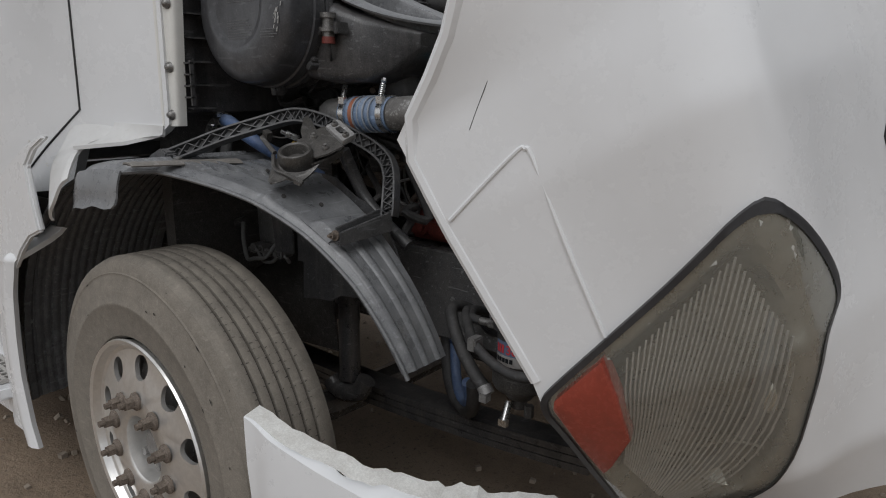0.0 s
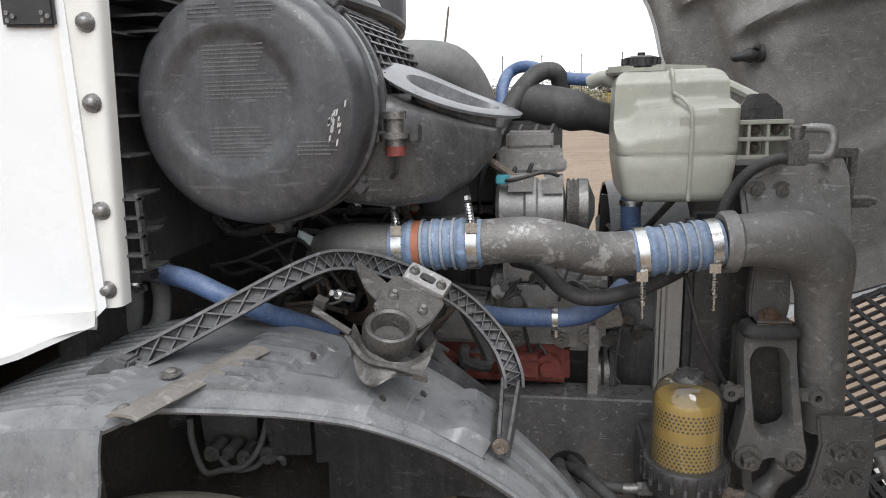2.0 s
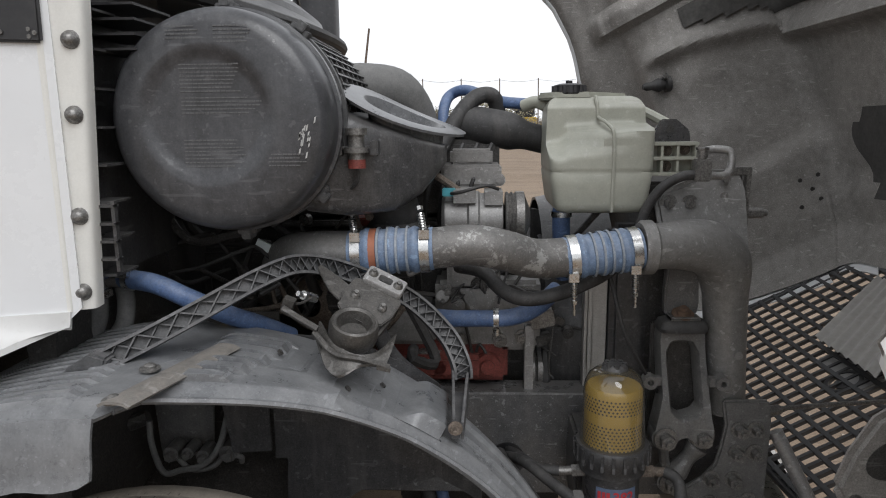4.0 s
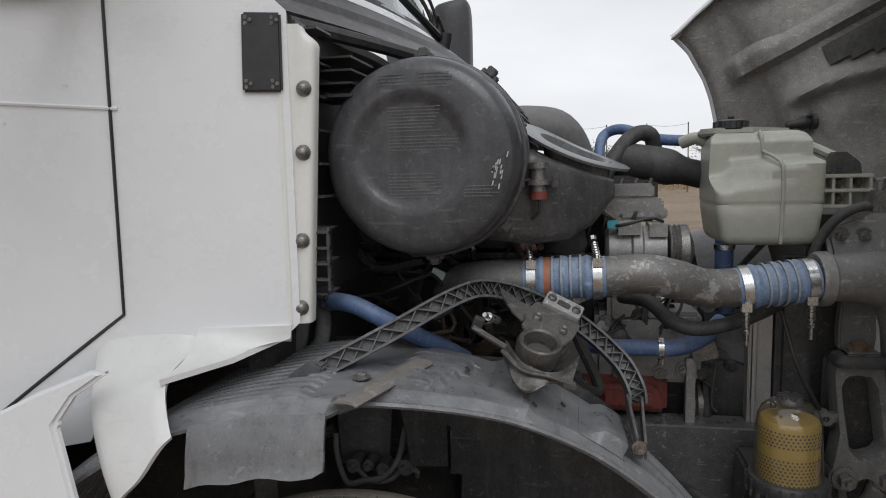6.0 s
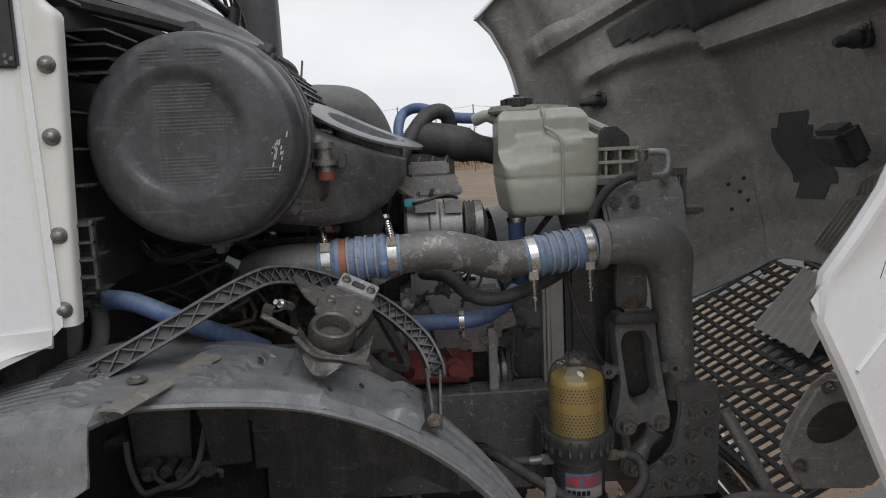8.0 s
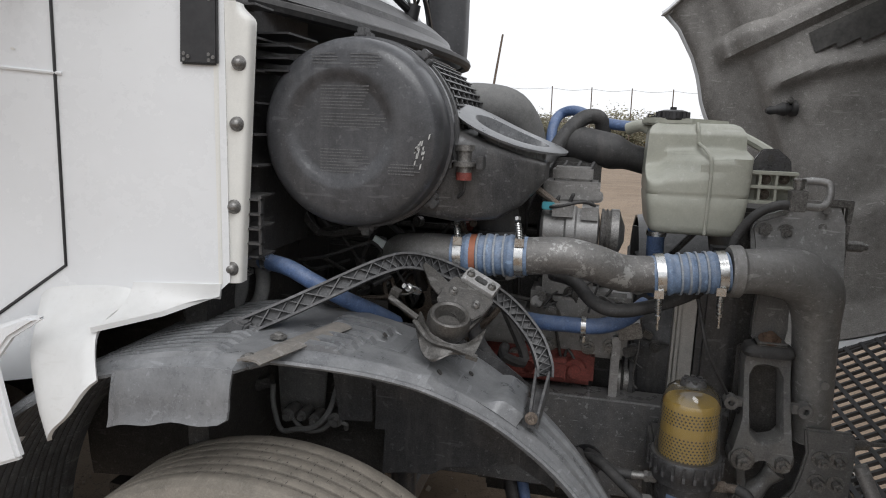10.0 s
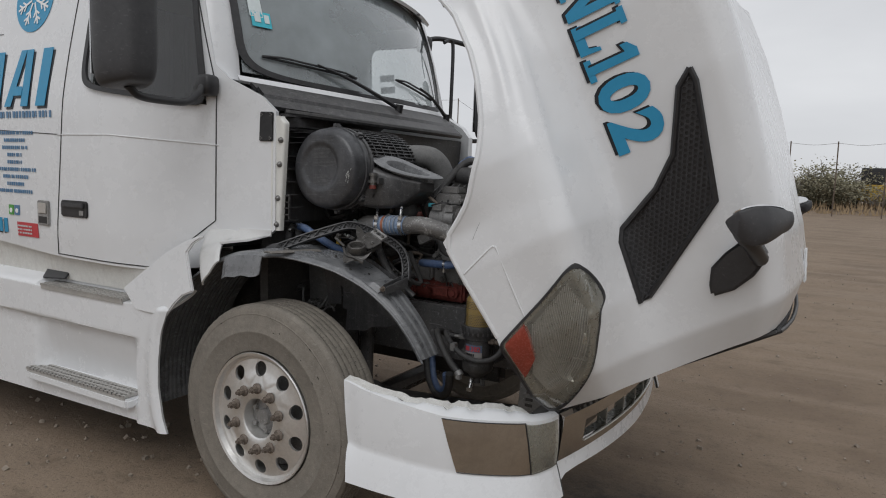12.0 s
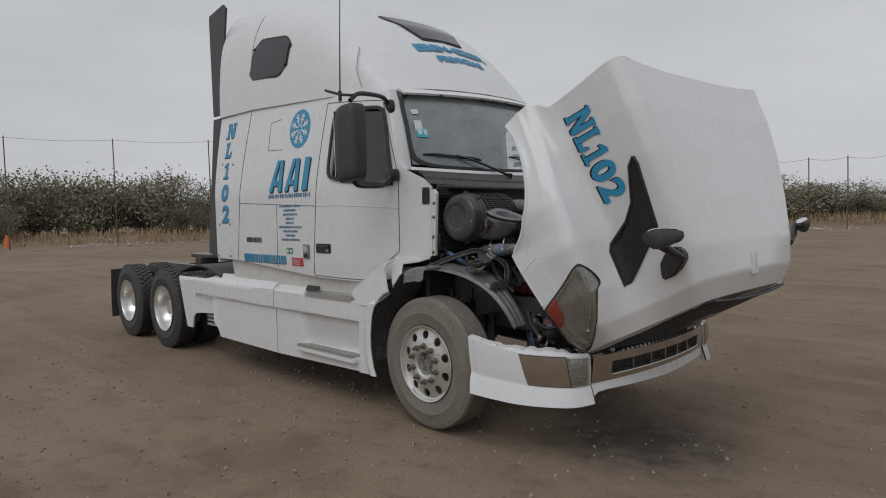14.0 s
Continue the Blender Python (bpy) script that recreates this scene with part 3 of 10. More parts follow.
# ---- far side of the yard ----
def make_bush(seed, height, bare=False):
    """A mesquite bush: forked trunk, limbs, and a ragged crown of leaf clumps with gaps."""
    rng = random.Random(seed)
    b = empty("bush")
    wood, tips = bmesh.new(), []
    for k in range(6):
        a = rng.uniform(0, 6.28)
        lean = rng.uniform(0.25, 0.9)
        p = Vector((0, 0, -0.1))
        pts = [p.copy()]
        for s in range(4):
            p = p + Vector((math.cos(a) * lean, math.sin(a) * lean, 1)).normalized() * height * rng.uniform(0.17, 0.24)
            a += rng.uniform(-0.6, 0.6)
            pts.append(p.copy())
            tips.append(p.copy())
        tube(wood, pts, lambda t: 0.07 * (1 - 0.85 * t), n=6, steps=3)
        for q in pts[1:]:
            for _ in range(11 if bare else 6):
                e = q + Vector((rng.gauss(0, 1), rng.gauss(0, 1), rng.uniform(0.1, 1.3))).normalized() * height * rng.uniform(0.12, 0.36)
                tube(wood, [q, (q + e) / 2 + Vector((0, 0, 0.08)), e], lambda t: 0.02 * (1 - 0.8 * t), n=4, steps=2)
                tips.append(e)
    part("trunk", wood, twig if bare else bark, b)
    crown = bmesh.new()
    for q in tips:
        for _ in range(3 if bare else int(between(q.z / height, [0.2, 0.6, 0.95], [38, 30, 12]))):
            c = q + Vector((rng.gauss(0, 1), rng.gauss(0, 1), rng.gauss(0, 0.8))) * height * 0.075
            if c.z < 0.15:
                continue
            s = rng.uniform(0.03, 0.075)
            m = Matrix.Translation(c) @ Euler([rng.uniform(0, 6.28) for _ in "xyz"]).to_matrix().to_4x4()
            crown.faces.new([crown.verts.new(m @ Vector(v)) for v in ((-s, -s * 0.5, 0), (0, -s * 0.75, 0.02), (s, 0, 0), (0, s * 0.75, 0.02), (-s, s * 0.4, 0))])
    part("crown", crown, leaf, b)
    return b


def build_bushes():
    rng = random.Random(11)
    kinds = [make_bush(k, 3.4) for k in range(4)] + [make_bush(9, 3.6, True)]
    for k, b in enumerate(kinds):
        word = "bare grey leafless bush" if k == 4 else "dusty green mesquite bush"
        tagged(b, word + " along the edge of the yard", "bush", "bushes along the fence")
    spots = []
    for k in range(96):
        az = radians(72 + 108 * (k + rng.uniform(-0.4, 0.4)) / 96)
        spots.append((az, rng.uniform(48, 56), rng.choice((0.62, 0.8, 0.95, 1.1, 1.25)) * rng.uniform(0.9, 1.1)))
    for k in range(26):
        spots.append((radians(190 + 240 * (k + rng.uniform(-0.4, 0.4)) / 26), rng.uniform(55, 64), rng.uniform(1.1, 1.6)))
    for n, (az, far, s) in enumerate(spots):
        x, y = far * math.cos(az), far * math.sin(az)
        tall = 1.18 if math.degrees(az) > 140 else 0.70
        m = Matrix.Translation((x, y, ground_height(x, y) - 0.05)) @ Matrix.Rotation(rng.uniform(0, 6.28), 4, "Z") @ Matrix.Diagonal((s * 1.25, s * 1.25, s * tall, 1))
        src = kinds[4 if rng.random() < 0.38 else rng.randrange(4)]
        if n < 5:
            src = kinds[n]
            src.matrix_basis = m
            continue
        twin = copy_thing(src, m)
        twin.matrix_basis = m


build_bushes()


def build_grass():
    rng = random.Random(5)
    bm = bmesh.new()
    for _ in range(9000):
        az, far = radians(rng.uniform(70, 182)), rng.uniform(44.5, 52)
        x, y = far * math.cos(az), far * math.sin(az)
        h, w, a = rng.uniform(0.15, 0.6), rng.uniform(0.03, 0.09), rng.uniform(0, 3.14)
        dx, dy, z = w * math.cos(a), w * math.sin(a), ground_height(x, y)
        bm.faces.new([bm.verts.new(v) for v in ((x - dx, y - dy, z - 0.02), (x + dx, y + dy, z - 0.02), (x + rng.uniform(-0.15, 0.15), y, z + h))])
    tagged(part("grass", bm, dry_grass), "dry yellow grass under the bushes", "grass", kind="stuff")
    bm = bmesh.new()
    for _ in range(260):
        az, far = radians(rng.uniform(100, 172)), rng.uniform(40, 47)
        x, y, s = far * math.cos(az), far * math.sin(az), rng.uniform(0.04, 0.16)
        bmesh.ops.create_icosphere(bm, subdivisions=1, radius=s, matrix=Matrix.Translation((x, y, ground_height(x, y) + 0.4 * s)) @ Matrix.Diagonal((1.5, 1, 0.6, 1)))
    tagged(part("rubble", bm, mat("pale_rubble", (0.4, 0.37, 0.33), 0.9, vary=0.3)), "pale stones and litter along the verge", "rubble", kind="stuff")


build_grass()


def build_fence():
    tops = []
    for k, deg in enumerate((176, 168.9, 161.9, 155, 148, 141, 134, 127, 120, 115, 110.5, 107.5, 105, 102.5, 98, 95, 92, 89, 86)):
        x, y = 3.9 + 47 * math.cos(radians(deg)), -4.7 + 47 * math.sin(radians(deg))
        z = ground_height(x, y)
        top = 6.7 if deg > 119 else 4.4
        post = tagged(empty("fence_post", (x, y, z)), "thin weathered steel fence post carrying a wire", "fence post", "posts of the yard fence")
        bm = bmesh.new()
        tube(bm, [(0, 0, -0.2), (0.02, 0, top * 0.5), (0, 0, top)], 0.036, n=6, steps=2)
        part("pole", bm, wood_post, post)
        tops.append(Vector((x, y, z + top - 0.1)))
    bm = bmesh.new()
    for a, b in zip(tops, tops[1:]):
        tube(bm, [a, (a + b) / 2 - Vector((0, 0, 0.12)), b], 0.012, n=4, steps=4)
    tagged(part("fence_wire", bm, wire_mat), "single wire strung along the fence posts", "wire")
    bm = bmesh.new()
    tube(bm, [(0, 0, -0.3), (0.5, 0, 4), (1.1, 0, 8.4)], lambda t: 0.12 - 0.04 * t, n=8, steps=3)
    other = tagged(empty("utility_pole", (-8.5, 51.5, 0.4)), "weathered wooden utility pole beyond the fence", "pole")
    part("pole", bm, wood_post, other)


build_fence()


def build_loader():
    m = tagged(empty("wheel_loader", (4.4, 50.5, 0.1)), "yellow wheel loader parked at the far edge of the yard", "machine")
    bm = bmesh.new()
    box(bm, (-1.9, -0.9, 0.8), (1.0, 0.9, 1.9))
    box(bm, (1.0, -0.5, 0.7), (2.4, 0.5, 1.4))
    part("body", bm, yellow_machine, m, bevel=0.08)
    bm = bmesh.new()
    box(bm, (-0.6, -0.8, 1.9), (0.8, 0.8, 3.0))
    part("cabin", bm, trim_black, m, "dark glazed cabin", bevel=0.06)
    bm = bmesh.new()
    tube(bm, [(-1.2, 0, 1.5), (-2.4, 0, 2.2), (-3.4, 0, 1.6)], 0.2, n=6, steps=2)
    part("boom", bm, yellow_machine, m)
    bm = bmesh.new()
    prism(bm, [(-4.1, 0.9), (-3.4, 0.9), (-3.2, 1.7), (-3.7, 1.9)], on_y(-0.6, 1), 1.2)
    part("bucket", bm, yellow_machine, m)
    for x in (-1.2, 1.7):
        for y in (-0.9, 0.6):
            bm = bmesh.new()
            lathe(bm, [(0.25, 0), (0.55, 0), (0.65, 0.08), (0.65, 0.3), (0.55, 0.36), (0.25, 0.36)], (x, y, 0.55), (0, 1, 0), 18, close=True)
            part("wheel", bm, rubber, m)
    c = tagged(empty("traffic_cone", (-44.2, 4.6, 0.0)), "orange traffic cone standing on the dirt", "cone")
    bm = bmesh.new()
    lathe(bm, [(0.0, 0.85), (0.06, 0.85), (0.2, 0.05), (0.2, 0.0)], n=16)
    part("cone", bm, orange_cone, c)
    bm = bmesh.new()
    box(bm, (-0.28, -0.28, -0.02), (0.28, 0.28, 0.05))
    part("base", bm, orange_cone, c)


build_loader()


# ---- the truck: wheels ----
truck = tagged(empty("semi_truck"), "white sleeper-cab semi truck with its hood tilted open", "truck")


def build_tyre(name, groove, r=0.522, w=0.27):
    """A tyre on the y axis, outer wall at y = 0, inner wall at y = w."""
    bm = bmesh.new()
    prof = [(0.300, 0.035), (0.312, 0.012), (0.345, 0.004), (0.395, 0.0), (0.398, -0.0015), (0.404, -0.0015), (0.407, 0.0005), (0.432, 0.002), (0.436, 0.003), (0.440, 0.004), (0.445, 0.005), (0.472, 0.012), (0.477, 0.0125), (0.480, 0.0115), (0.482, 0.0155), (0.498, 0.018), (0.513, 0.026), (r - 0.002, 0.042)]
    rib = (w - 0.084) / groove
    for k in range(groove):
        a = 0.042 + k * rib
        prof += [(r - 0.0010, a + 0.0015), (r, a + 0.004), (r, a + rib - 0.009), (r - 0.0010, a + rib - 0.006)]
        if k < groove - 1:
            prof += [(r - 0.012, a + rib - 0.0055), (r - 0.012, a + rib + 0.0005)]
    prof += [(rr, w - h) for rr, h in prof[17::-1]]
    lathe(bm, prof, (0, 0, 0), (0, 1, 0), 72)
    return bm


def disc_with_holes(bm, flange, n_holes, hole_r, ring_r, r_in, r_out, dish, thick):
    """A wheel disc on the y axis: dish(r) gives y at a radius; each sector is bridged round its round hole."""
    seg = 24
    half = math.pi / n_holes
    for k in range(n_holes):
        mid = 2 * half * k + half
        loops = []
        for face in (0, 1):
            hole, edge = [], []
            up, down = math.atan2(r_out - ring_r, half * ring_r), math.atan2(ring_r - r_in, half * ring_r)
            angles = sorted([2 * math.pi * j / seg for j in range(seg)] + [up, math.pi - up, math.pi + down, 2 * math.pi - down])
            for a in angles:
                ca, sa = math.cos(a), math.sin(a)
                hole.append((mid + hole_r * ca / ring_r, ring_r + hole_r * sa))
                lim = 1e9
                if abs(ca) > 1e-6:
                    lim = min(lim, half * ring_r / abs(ca))
                if sa > 1e-6:
                    lim = min(lim, (r_out - ring_r) / sa)
                if sa < -1e-6:
                    lim = min(lim, (r_in - ring_r) / sa)
                edge.append((mid + lim * ca / ring_r, ring_r + lim * sa))
            lay = lambda q: bm.verts.new((q[1] * math.cos(q[0]), dish(q[1]) + face * thick, q[1] * math.sin(q[0])))
            loops.append(([lay(q) for q in hole], [lay(q) for q in edge]))
        (h0, e0), (h1, e1) = loops
        for j in range(len(h0)):
            i = (j + 1) % len(h0)
            bm.faces.new((h0[j], h0[i], e0[i], e0[j]))
            bm.faces.new((h1[i], h1[j], e1[j], e1[i]))
            bm.faces.new((h0[i], h0[j], h1[j], h1[i]))
    return bm


def steer_dish(r):
    return between(r, [0.10, 0.165, 0.185, 0.21, 0.262, 0.285], [0.0, 0.0, 0.006, 0.016, 0.026, 0.028])


def build_front_wheel():
    w = part("wheel", build_tyre("tyre", 6), tyre_rubber, truck, "dusty worn steer tyre with shallow ribs")
    bm = bmesh.new()
    disc_with_holes(bm, 0, 10, 0.034, 0.230, 0.150, 0.272, steer_dish, 0.012)
    bmesh.ops.remove_doubles(bm, verts=bm.verts[:], dist=0.0008)
    lathe(bm, [(0.150, 0.0), (0.100, 0.0), (0.092, 0.006), (0.088, 0.03), (0.088, 0.10)], (0, 0, 0), (0, 1, 0), 40)
    lathe(bm, [(0.272, 0.028), (0.283, 0.024), (0.291, 0.004), (0.302, 0.0), (0.305, 0.006), (0.300, 0.02), (0.290, 0.05), (0.285, 0.22)], (0, 0, 0), (0, 1, 0), 64)
    part("rim", bm, alloy, w, "brushed aluminium ten-hole rim")
    rib = (0.27 - 0.084) / 6
    # dark rings in the tread grooves, their shade put into the colour
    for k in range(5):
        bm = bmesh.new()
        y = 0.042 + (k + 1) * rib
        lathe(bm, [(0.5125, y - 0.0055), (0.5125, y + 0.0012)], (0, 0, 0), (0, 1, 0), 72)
        part("tread_groove", bm, tyre_shade_and_cuts, w)
    # small cuts along the grooves of the tread
    rng = random.Random(17)
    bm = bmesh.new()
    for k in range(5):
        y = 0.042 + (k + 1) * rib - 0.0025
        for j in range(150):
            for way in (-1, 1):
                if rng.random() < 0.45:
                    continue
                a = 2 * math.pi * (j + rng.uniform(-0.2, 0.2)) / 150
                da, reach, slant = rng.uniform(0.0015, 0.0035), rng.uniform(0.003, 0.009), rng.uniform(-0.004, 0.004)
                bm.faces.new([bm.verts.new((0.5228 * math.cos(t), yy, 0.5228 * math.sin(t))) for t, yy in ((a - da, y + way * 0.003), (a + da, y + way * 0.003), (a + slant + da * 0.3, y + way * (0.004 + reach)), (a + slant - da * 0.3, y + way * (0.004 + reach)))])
    tagged(part("tread_cut", bm, tyre_shade_and_cuts, w), kind="stuff")
    # old cuts and scuffs on the sidewall
    rng = random.Random(31)
    bm = bmesh.new()
    for k in range(26):
        a, r0 = rng.uniform(0, 6.28), rng.uniform(0.40, 0.505)
        span, wide = rng.uniform(0.01, 0.05), rng.uniform(0.0015, 0.005)
        y = between(r0, [0.40, 0.442, 0.472, 0.513], [-0.001, 0.003, 0.011, 0.026]) - 0.0016
        ring_ = [(a, r0), (a + span * 0.5, r0 + wide), (a + span, r0 + 0.3 * wide), (a + span * 0.6, r0 - wide * 0.5)]
        bm.faces.new([bm.verts.new((rr * math.cos(t), y, rr * math.sin(t))) for t, rr in ring_])
    tagged(part("sidewall_cut", bm, tyre_shade_and_cuts, w), kind="stuff")
    bm = bmesh.new()
    lathe(bm, [(0.0, 0.03), (0.035, 0.03), (0.042, 0.045), (0.06, 0.05), (0.085, 0.06), (0.088, 0.10), (0.25, 0.12), (0.25, 0.2)], (0, 0, 0), (0, 1, 0), 32)
    for k in range(5):
        a = 2 * math.pi * k / 5
        c = Vector((0.062 * math.cos(a), 0.03, 0.062 * math.sin(a)))
        cyl(bm, c, c + Vector((0, 0.04, 0)), 0.012, n=8)
    part("hub", bm, cast_dark, w, "greasy hub with cap bolts")
    for k in range(10):
        a = 2 * math.pi * (k + 0.5) / 10
        c = Vector((0.1425 * math.cos(a), 0.0, 0.1425 * math.sin(a)))
        bm = bmesh.new()
        lathe(bm, [(0.025, 0.0), (0.025, 0.006), (0.017, 0.012)], c, (0, -1, 0), 14)
        cyl(bm, c + Vector((0, -0.010, 0)), c + Vector((0, -0.033, 0)), 0.0175, 0.016, n=6)
        cyl(bm, c + Vector((0, -0.03, 0)), c + Vector((0, -0.047, 0)), 0.009, n=8)
        part("lug_nut", bm, rust_steel, w)
    return w


front_wheel = build_front_wheel()
front_wheel.matrix_basis = Matrix.Translation((0, -1.205, 0.526)) @ Matrix.Rotation(radians(-1.5), 4, "Z")
copy_thing(front_wheel, Matrix.Translation((0, 1.205, 0.526)) @ Matrix.Rotation(math.pi, 4, "Z"))


def build_drive_wheel():
    bm = build_tyre("tyre", 5, 0.52, 0.265)
    for k in range(44):
        for y0, y1, off in ((0.028, 0.085, 0), (0.095, 0.13, 0.5), (0.138, 0.172, 0.1), (0.18, 0.237, 0.6)):
            a = 2 * math.pi * (k + off) / 44
            m = Matrix.Rotation(a, 4, "Y") @ Matrix.Translation((0, (y0 + y1) / 2, 0.520)) @ Matrix.Diagonal((0.050, y1 - y0, 0.022, 1))
            bmesh.ops.create_cube(bm, size=1, matrix=m)
    w = part("drive_wheel", bm, rubber, truck, "dark drive tyre with a blocky tread")
    bm = bmesh.new()
    lathe(bm, [(0.302, 0.008), (0.305, 0.0), (0.296, 0.002), (0.288, 0.02), (0.283, 0.06), (0.262, 0.12), (0.235, 0.165), (0.18, 0.172), (0.11, 0.172), (0.11, 0.10), (0.095, 0.085), (0.0, 0.085)], (0, 0, 0), (0, 1, 0), 48)
    part("rim", bm, alloy, w, "deep aluminium rim")
    for k in range(10):
        a = 2 * math.pi * k / 10
        bm = bmesh.new()
        c = Vector((0.145 * math.cos(a), 0.172, 0.145 * math.sin(a)))
        cyl(bm, c, c + Vector((0, -0.03, 0)), 0.019, n=6)
        part("lug_nut", bm, bolt_steel, w)
    return w


drive_wheel = build_drive_wheel()
first = True
for x in (-5.145, -6.465):
    for y, turn in ((-1.235, 0), (-0.60, math.pi), (1.235, math.pi), (0.60, 0)):
        m = Matrix.Translation((x, y, 0.515)) @ Matrix.Rotation(turn, 4, "Z") @ Matrix.Rotation(x, 4, "Y")
        if first:
            drive_wheel.matrix_basis = m
            first = False
        else:
            copy_thing(drive_wheel, m)


# ---- the truck: frame ----
def build_frame():
    for y in (-0.465, 0.465):
        bm = bmesh.new()
        s = 1 if y < 0 else -1
        prism(bm, [(0.004, 0.74), (0.085, 0.74), (0.085, 0.75), (0.009, 0.75), (0.009, 0.998), (0.085, 0.998), (0.085, 1.008), (0.004, 1.008), (0, 1.004), (0, 0.744)], lambda u, v, w: Vector((w - 7.2, y + s * u, v)), 8.35)
        part("frame_rail", bm, rail_paint, truck, "dusty black steel frame rail")
    for x in (-6.9, -5.8, -4.4, -2.8, -1.2, 0.75):
        bm = bmesh.new()
        box(bm, (x - 0.05, -0.42, 0.80), (x + 0.05, 0.42, 0.97))
        part("crossmember", bm, frame_paint, truck, bevel=0.005)
    bm = bmesh.new()
    prism(bm, [(-6.3, -0.2), (-6.3, -0.07), (-5.75, -0.07), (-5.6, 0), (-5.75, 0.07), (-6.3, 0.07), (-6.3, 0.2), (-6.0, 0.45), (-5.45, 0.45), (-5.2, 0.25), (-5.2, -0.25), (-5.45, -0.45), (-6.0, -0.45)], on_z(1.12), 0.05)
    box(bm, (-5.75, -0.5, 1.0), (-5.55, 0.5, 1.13))
    part("fifth_wheel", bm, frame_paint, truck, "greasy black fifth-wheel plate", bevel=0.01)
    bm = bmesh.new()
    cyl(bm, (-5.145, -0.95, 0.515), (-5.145, 0.95, 0.515), 0.075)
    cyl(bm, (-6.465, -0.95, 0.515), (-6.465, 0.95, 0.515), 0.075)
    for x in (-5.145, -6.465):
        bmesh.ops.create_uvsphere(bm, u_segments=16, v_segments=10, radius=0.22, matrix=Matrix.Translation((x, 0, 0.515)))
    part("drive_axle", bm, frame_paint, truck)
    for y in (-0.95, 0.95):
        bm = bmesh.new()
        shell(bm, spread(-0.31, 0.31, 6), spread(0.22, 0.95, 6), lambda u, v: (-7.06 - 0.03 * math.sin(v * 4), y + u, v), 0.012)
        part("mud_flap", bm, rubber, truck, "black rubber mud flap")
    bm = bmesh.new()
    shell(bm, spread(-1.2, -0.62, 4), spread(-4.62, -3.5, 12), lambda u, v: (v, u, 1.02 + 0.10 * math.sin(math.pi * (v + 4.62) / 1.12)), 0.02)
    part("quarter_fender", bm, rubber, truck, "black rubber quarter fender")
    # front axle beam, springs, shock absorber
    bm = bmesh.new()
    tube(bm, [(0, -1.0, 0.5), (0, -0.8, 0.5), (0, -0.55, 0.40), (0, 0.55, 0.40), (0, 0.8, 0.5), (0, 1.0, 0.5)], 0.055, n=8, steps=3)
    part("front_axle", bm, frame_paint, truck)
    for y in (-0.43, 0.43):
        bm = bmesh.new()
        for k in range(3):
            shell(bm, spread(-0.05, 0.05, 1), spread(-0.85, 0.95, 20), lambda u, v: (v, y + u, 0.425 + 0.05 * (v / 0.9) ** 2 + 0.024 * k), 0.020)
        part("leaf_spring", bm, frame_paint, truck, "dirty leaf spring")
    bm = bmesh.new()
    cyl(bm, (0.150, -0.58, 0.56), (0.150, -0.58, 0.84), 0.034)
    cyl(bm, (0.150, -0.58, 0.82), (0.150, -0.58, 1.05), 0.043)
    tube(bm, [(0.085, -0.60, 0.545), (0.11, -0.60, 0.525), (0.15, -0.60, 0.520), (0.20, -0.59, 0.530), (0.225, -0.58, 0.575)], 0.032, n=10)
    part("shock_absorber", bm, frame_paint, truck, "dusty black shock absorber")


build_frame()


# ---- the truck: cab ----
def cab_y(x, z):
    """Half width of cab and sleeper side at a place on the side."""
    return 1.24 - 0.25 * max(0, (x + 1.05) / 0.95) ** 1.4 - 0.125 * max(0, (z - 1.95) / 0.9) ** 1.3 - 0.012 * ease(z, 1.30, 1.14)


def cab_front(z):
    return between(z, [1.1, 1.93, 2.02, 2.10, 2.76], [-0.105, -0.105, -0.20, -0.40, -0.585])


WIN = [(-1.19, 2.05), (-0.44, 1.95), (-0.575, 2.615), (-1.15, 2.645)]


def win_x(z, edge):
    a, b = (WIN[0], WIN[3]) if edge == 0 else (WIN[1], WIN[2])
    return a[0] + (b[0] - a[0]) * (z - a[1]) / (b[1] - a[1])


def cab_low(x):
    return between(x, [-3.45, -2.95, -1.48, -0.74, -0.44, -0.41, -0.14, -0.105], [1.25, 1.243, 1.14, 1.13, 1.17, 1.31, 1.335, 1.37])


def cab_top(x):
    return between(x, [-3.45, -2.7, -1.2, -0.58], [2.86, 2.865, 2.80, 2.745])


def side_place(side):
    """Maps (s, t), s 0 to 3 along and t 0 to 3 up, onto the cab side; the cell 1..2, 1..2 is the door window."""
    def place(s, t):
        x0 = -3.45 + min(s, 1) * 2.28
        zb0, zb1 = WIN[0][1], WIN[1][1]
        z = None
        for _ in range(3):
            zz = 1.9 if z is None else z
            xa, xb, xc = win_x(zz, 0), win_x(zz, 1), cab_front(zz)
            x = -3.45 + s * (xa + 3.45) if s <= 1 else xa + (s - 1) * (xb - xa) if s <= 2 else xb + (s - 2) * (xc - xb)
            sill = between(x, [-3.45, -1.19, -0.44, 0], [zb0 - 0.02, zb0, zb1, zb1 - 0.03])
            head = between(x, [-3.45, -1.15, -0.575, 0], [2.66, 2.645, 2.615, 2.59])
            lo, hi = cab_low(x), cab_top(x)
            z = lo + t * (sill - lo) if t <= 1 else sill + (t - 1) * (head - sill) if t <= 2 else head + (t - 2) * (hi - head)
        return (x, side * cab_y(x, z), z)
    return place


# roof with its raised, raked sleeper cap
def roof_front(y):
    return -0.36 - 0.24 * (y / 1.0) ** 2


def roof_top(f):
    return between(f, [0, 0.2, 0.4, 0.6, 0.75, 0.86, 0.95, 0.985, 1.0], [4.13, 4.11, 4.0, 3.80, 3.54, 3.26, 2.98, 2.85, 2.80])


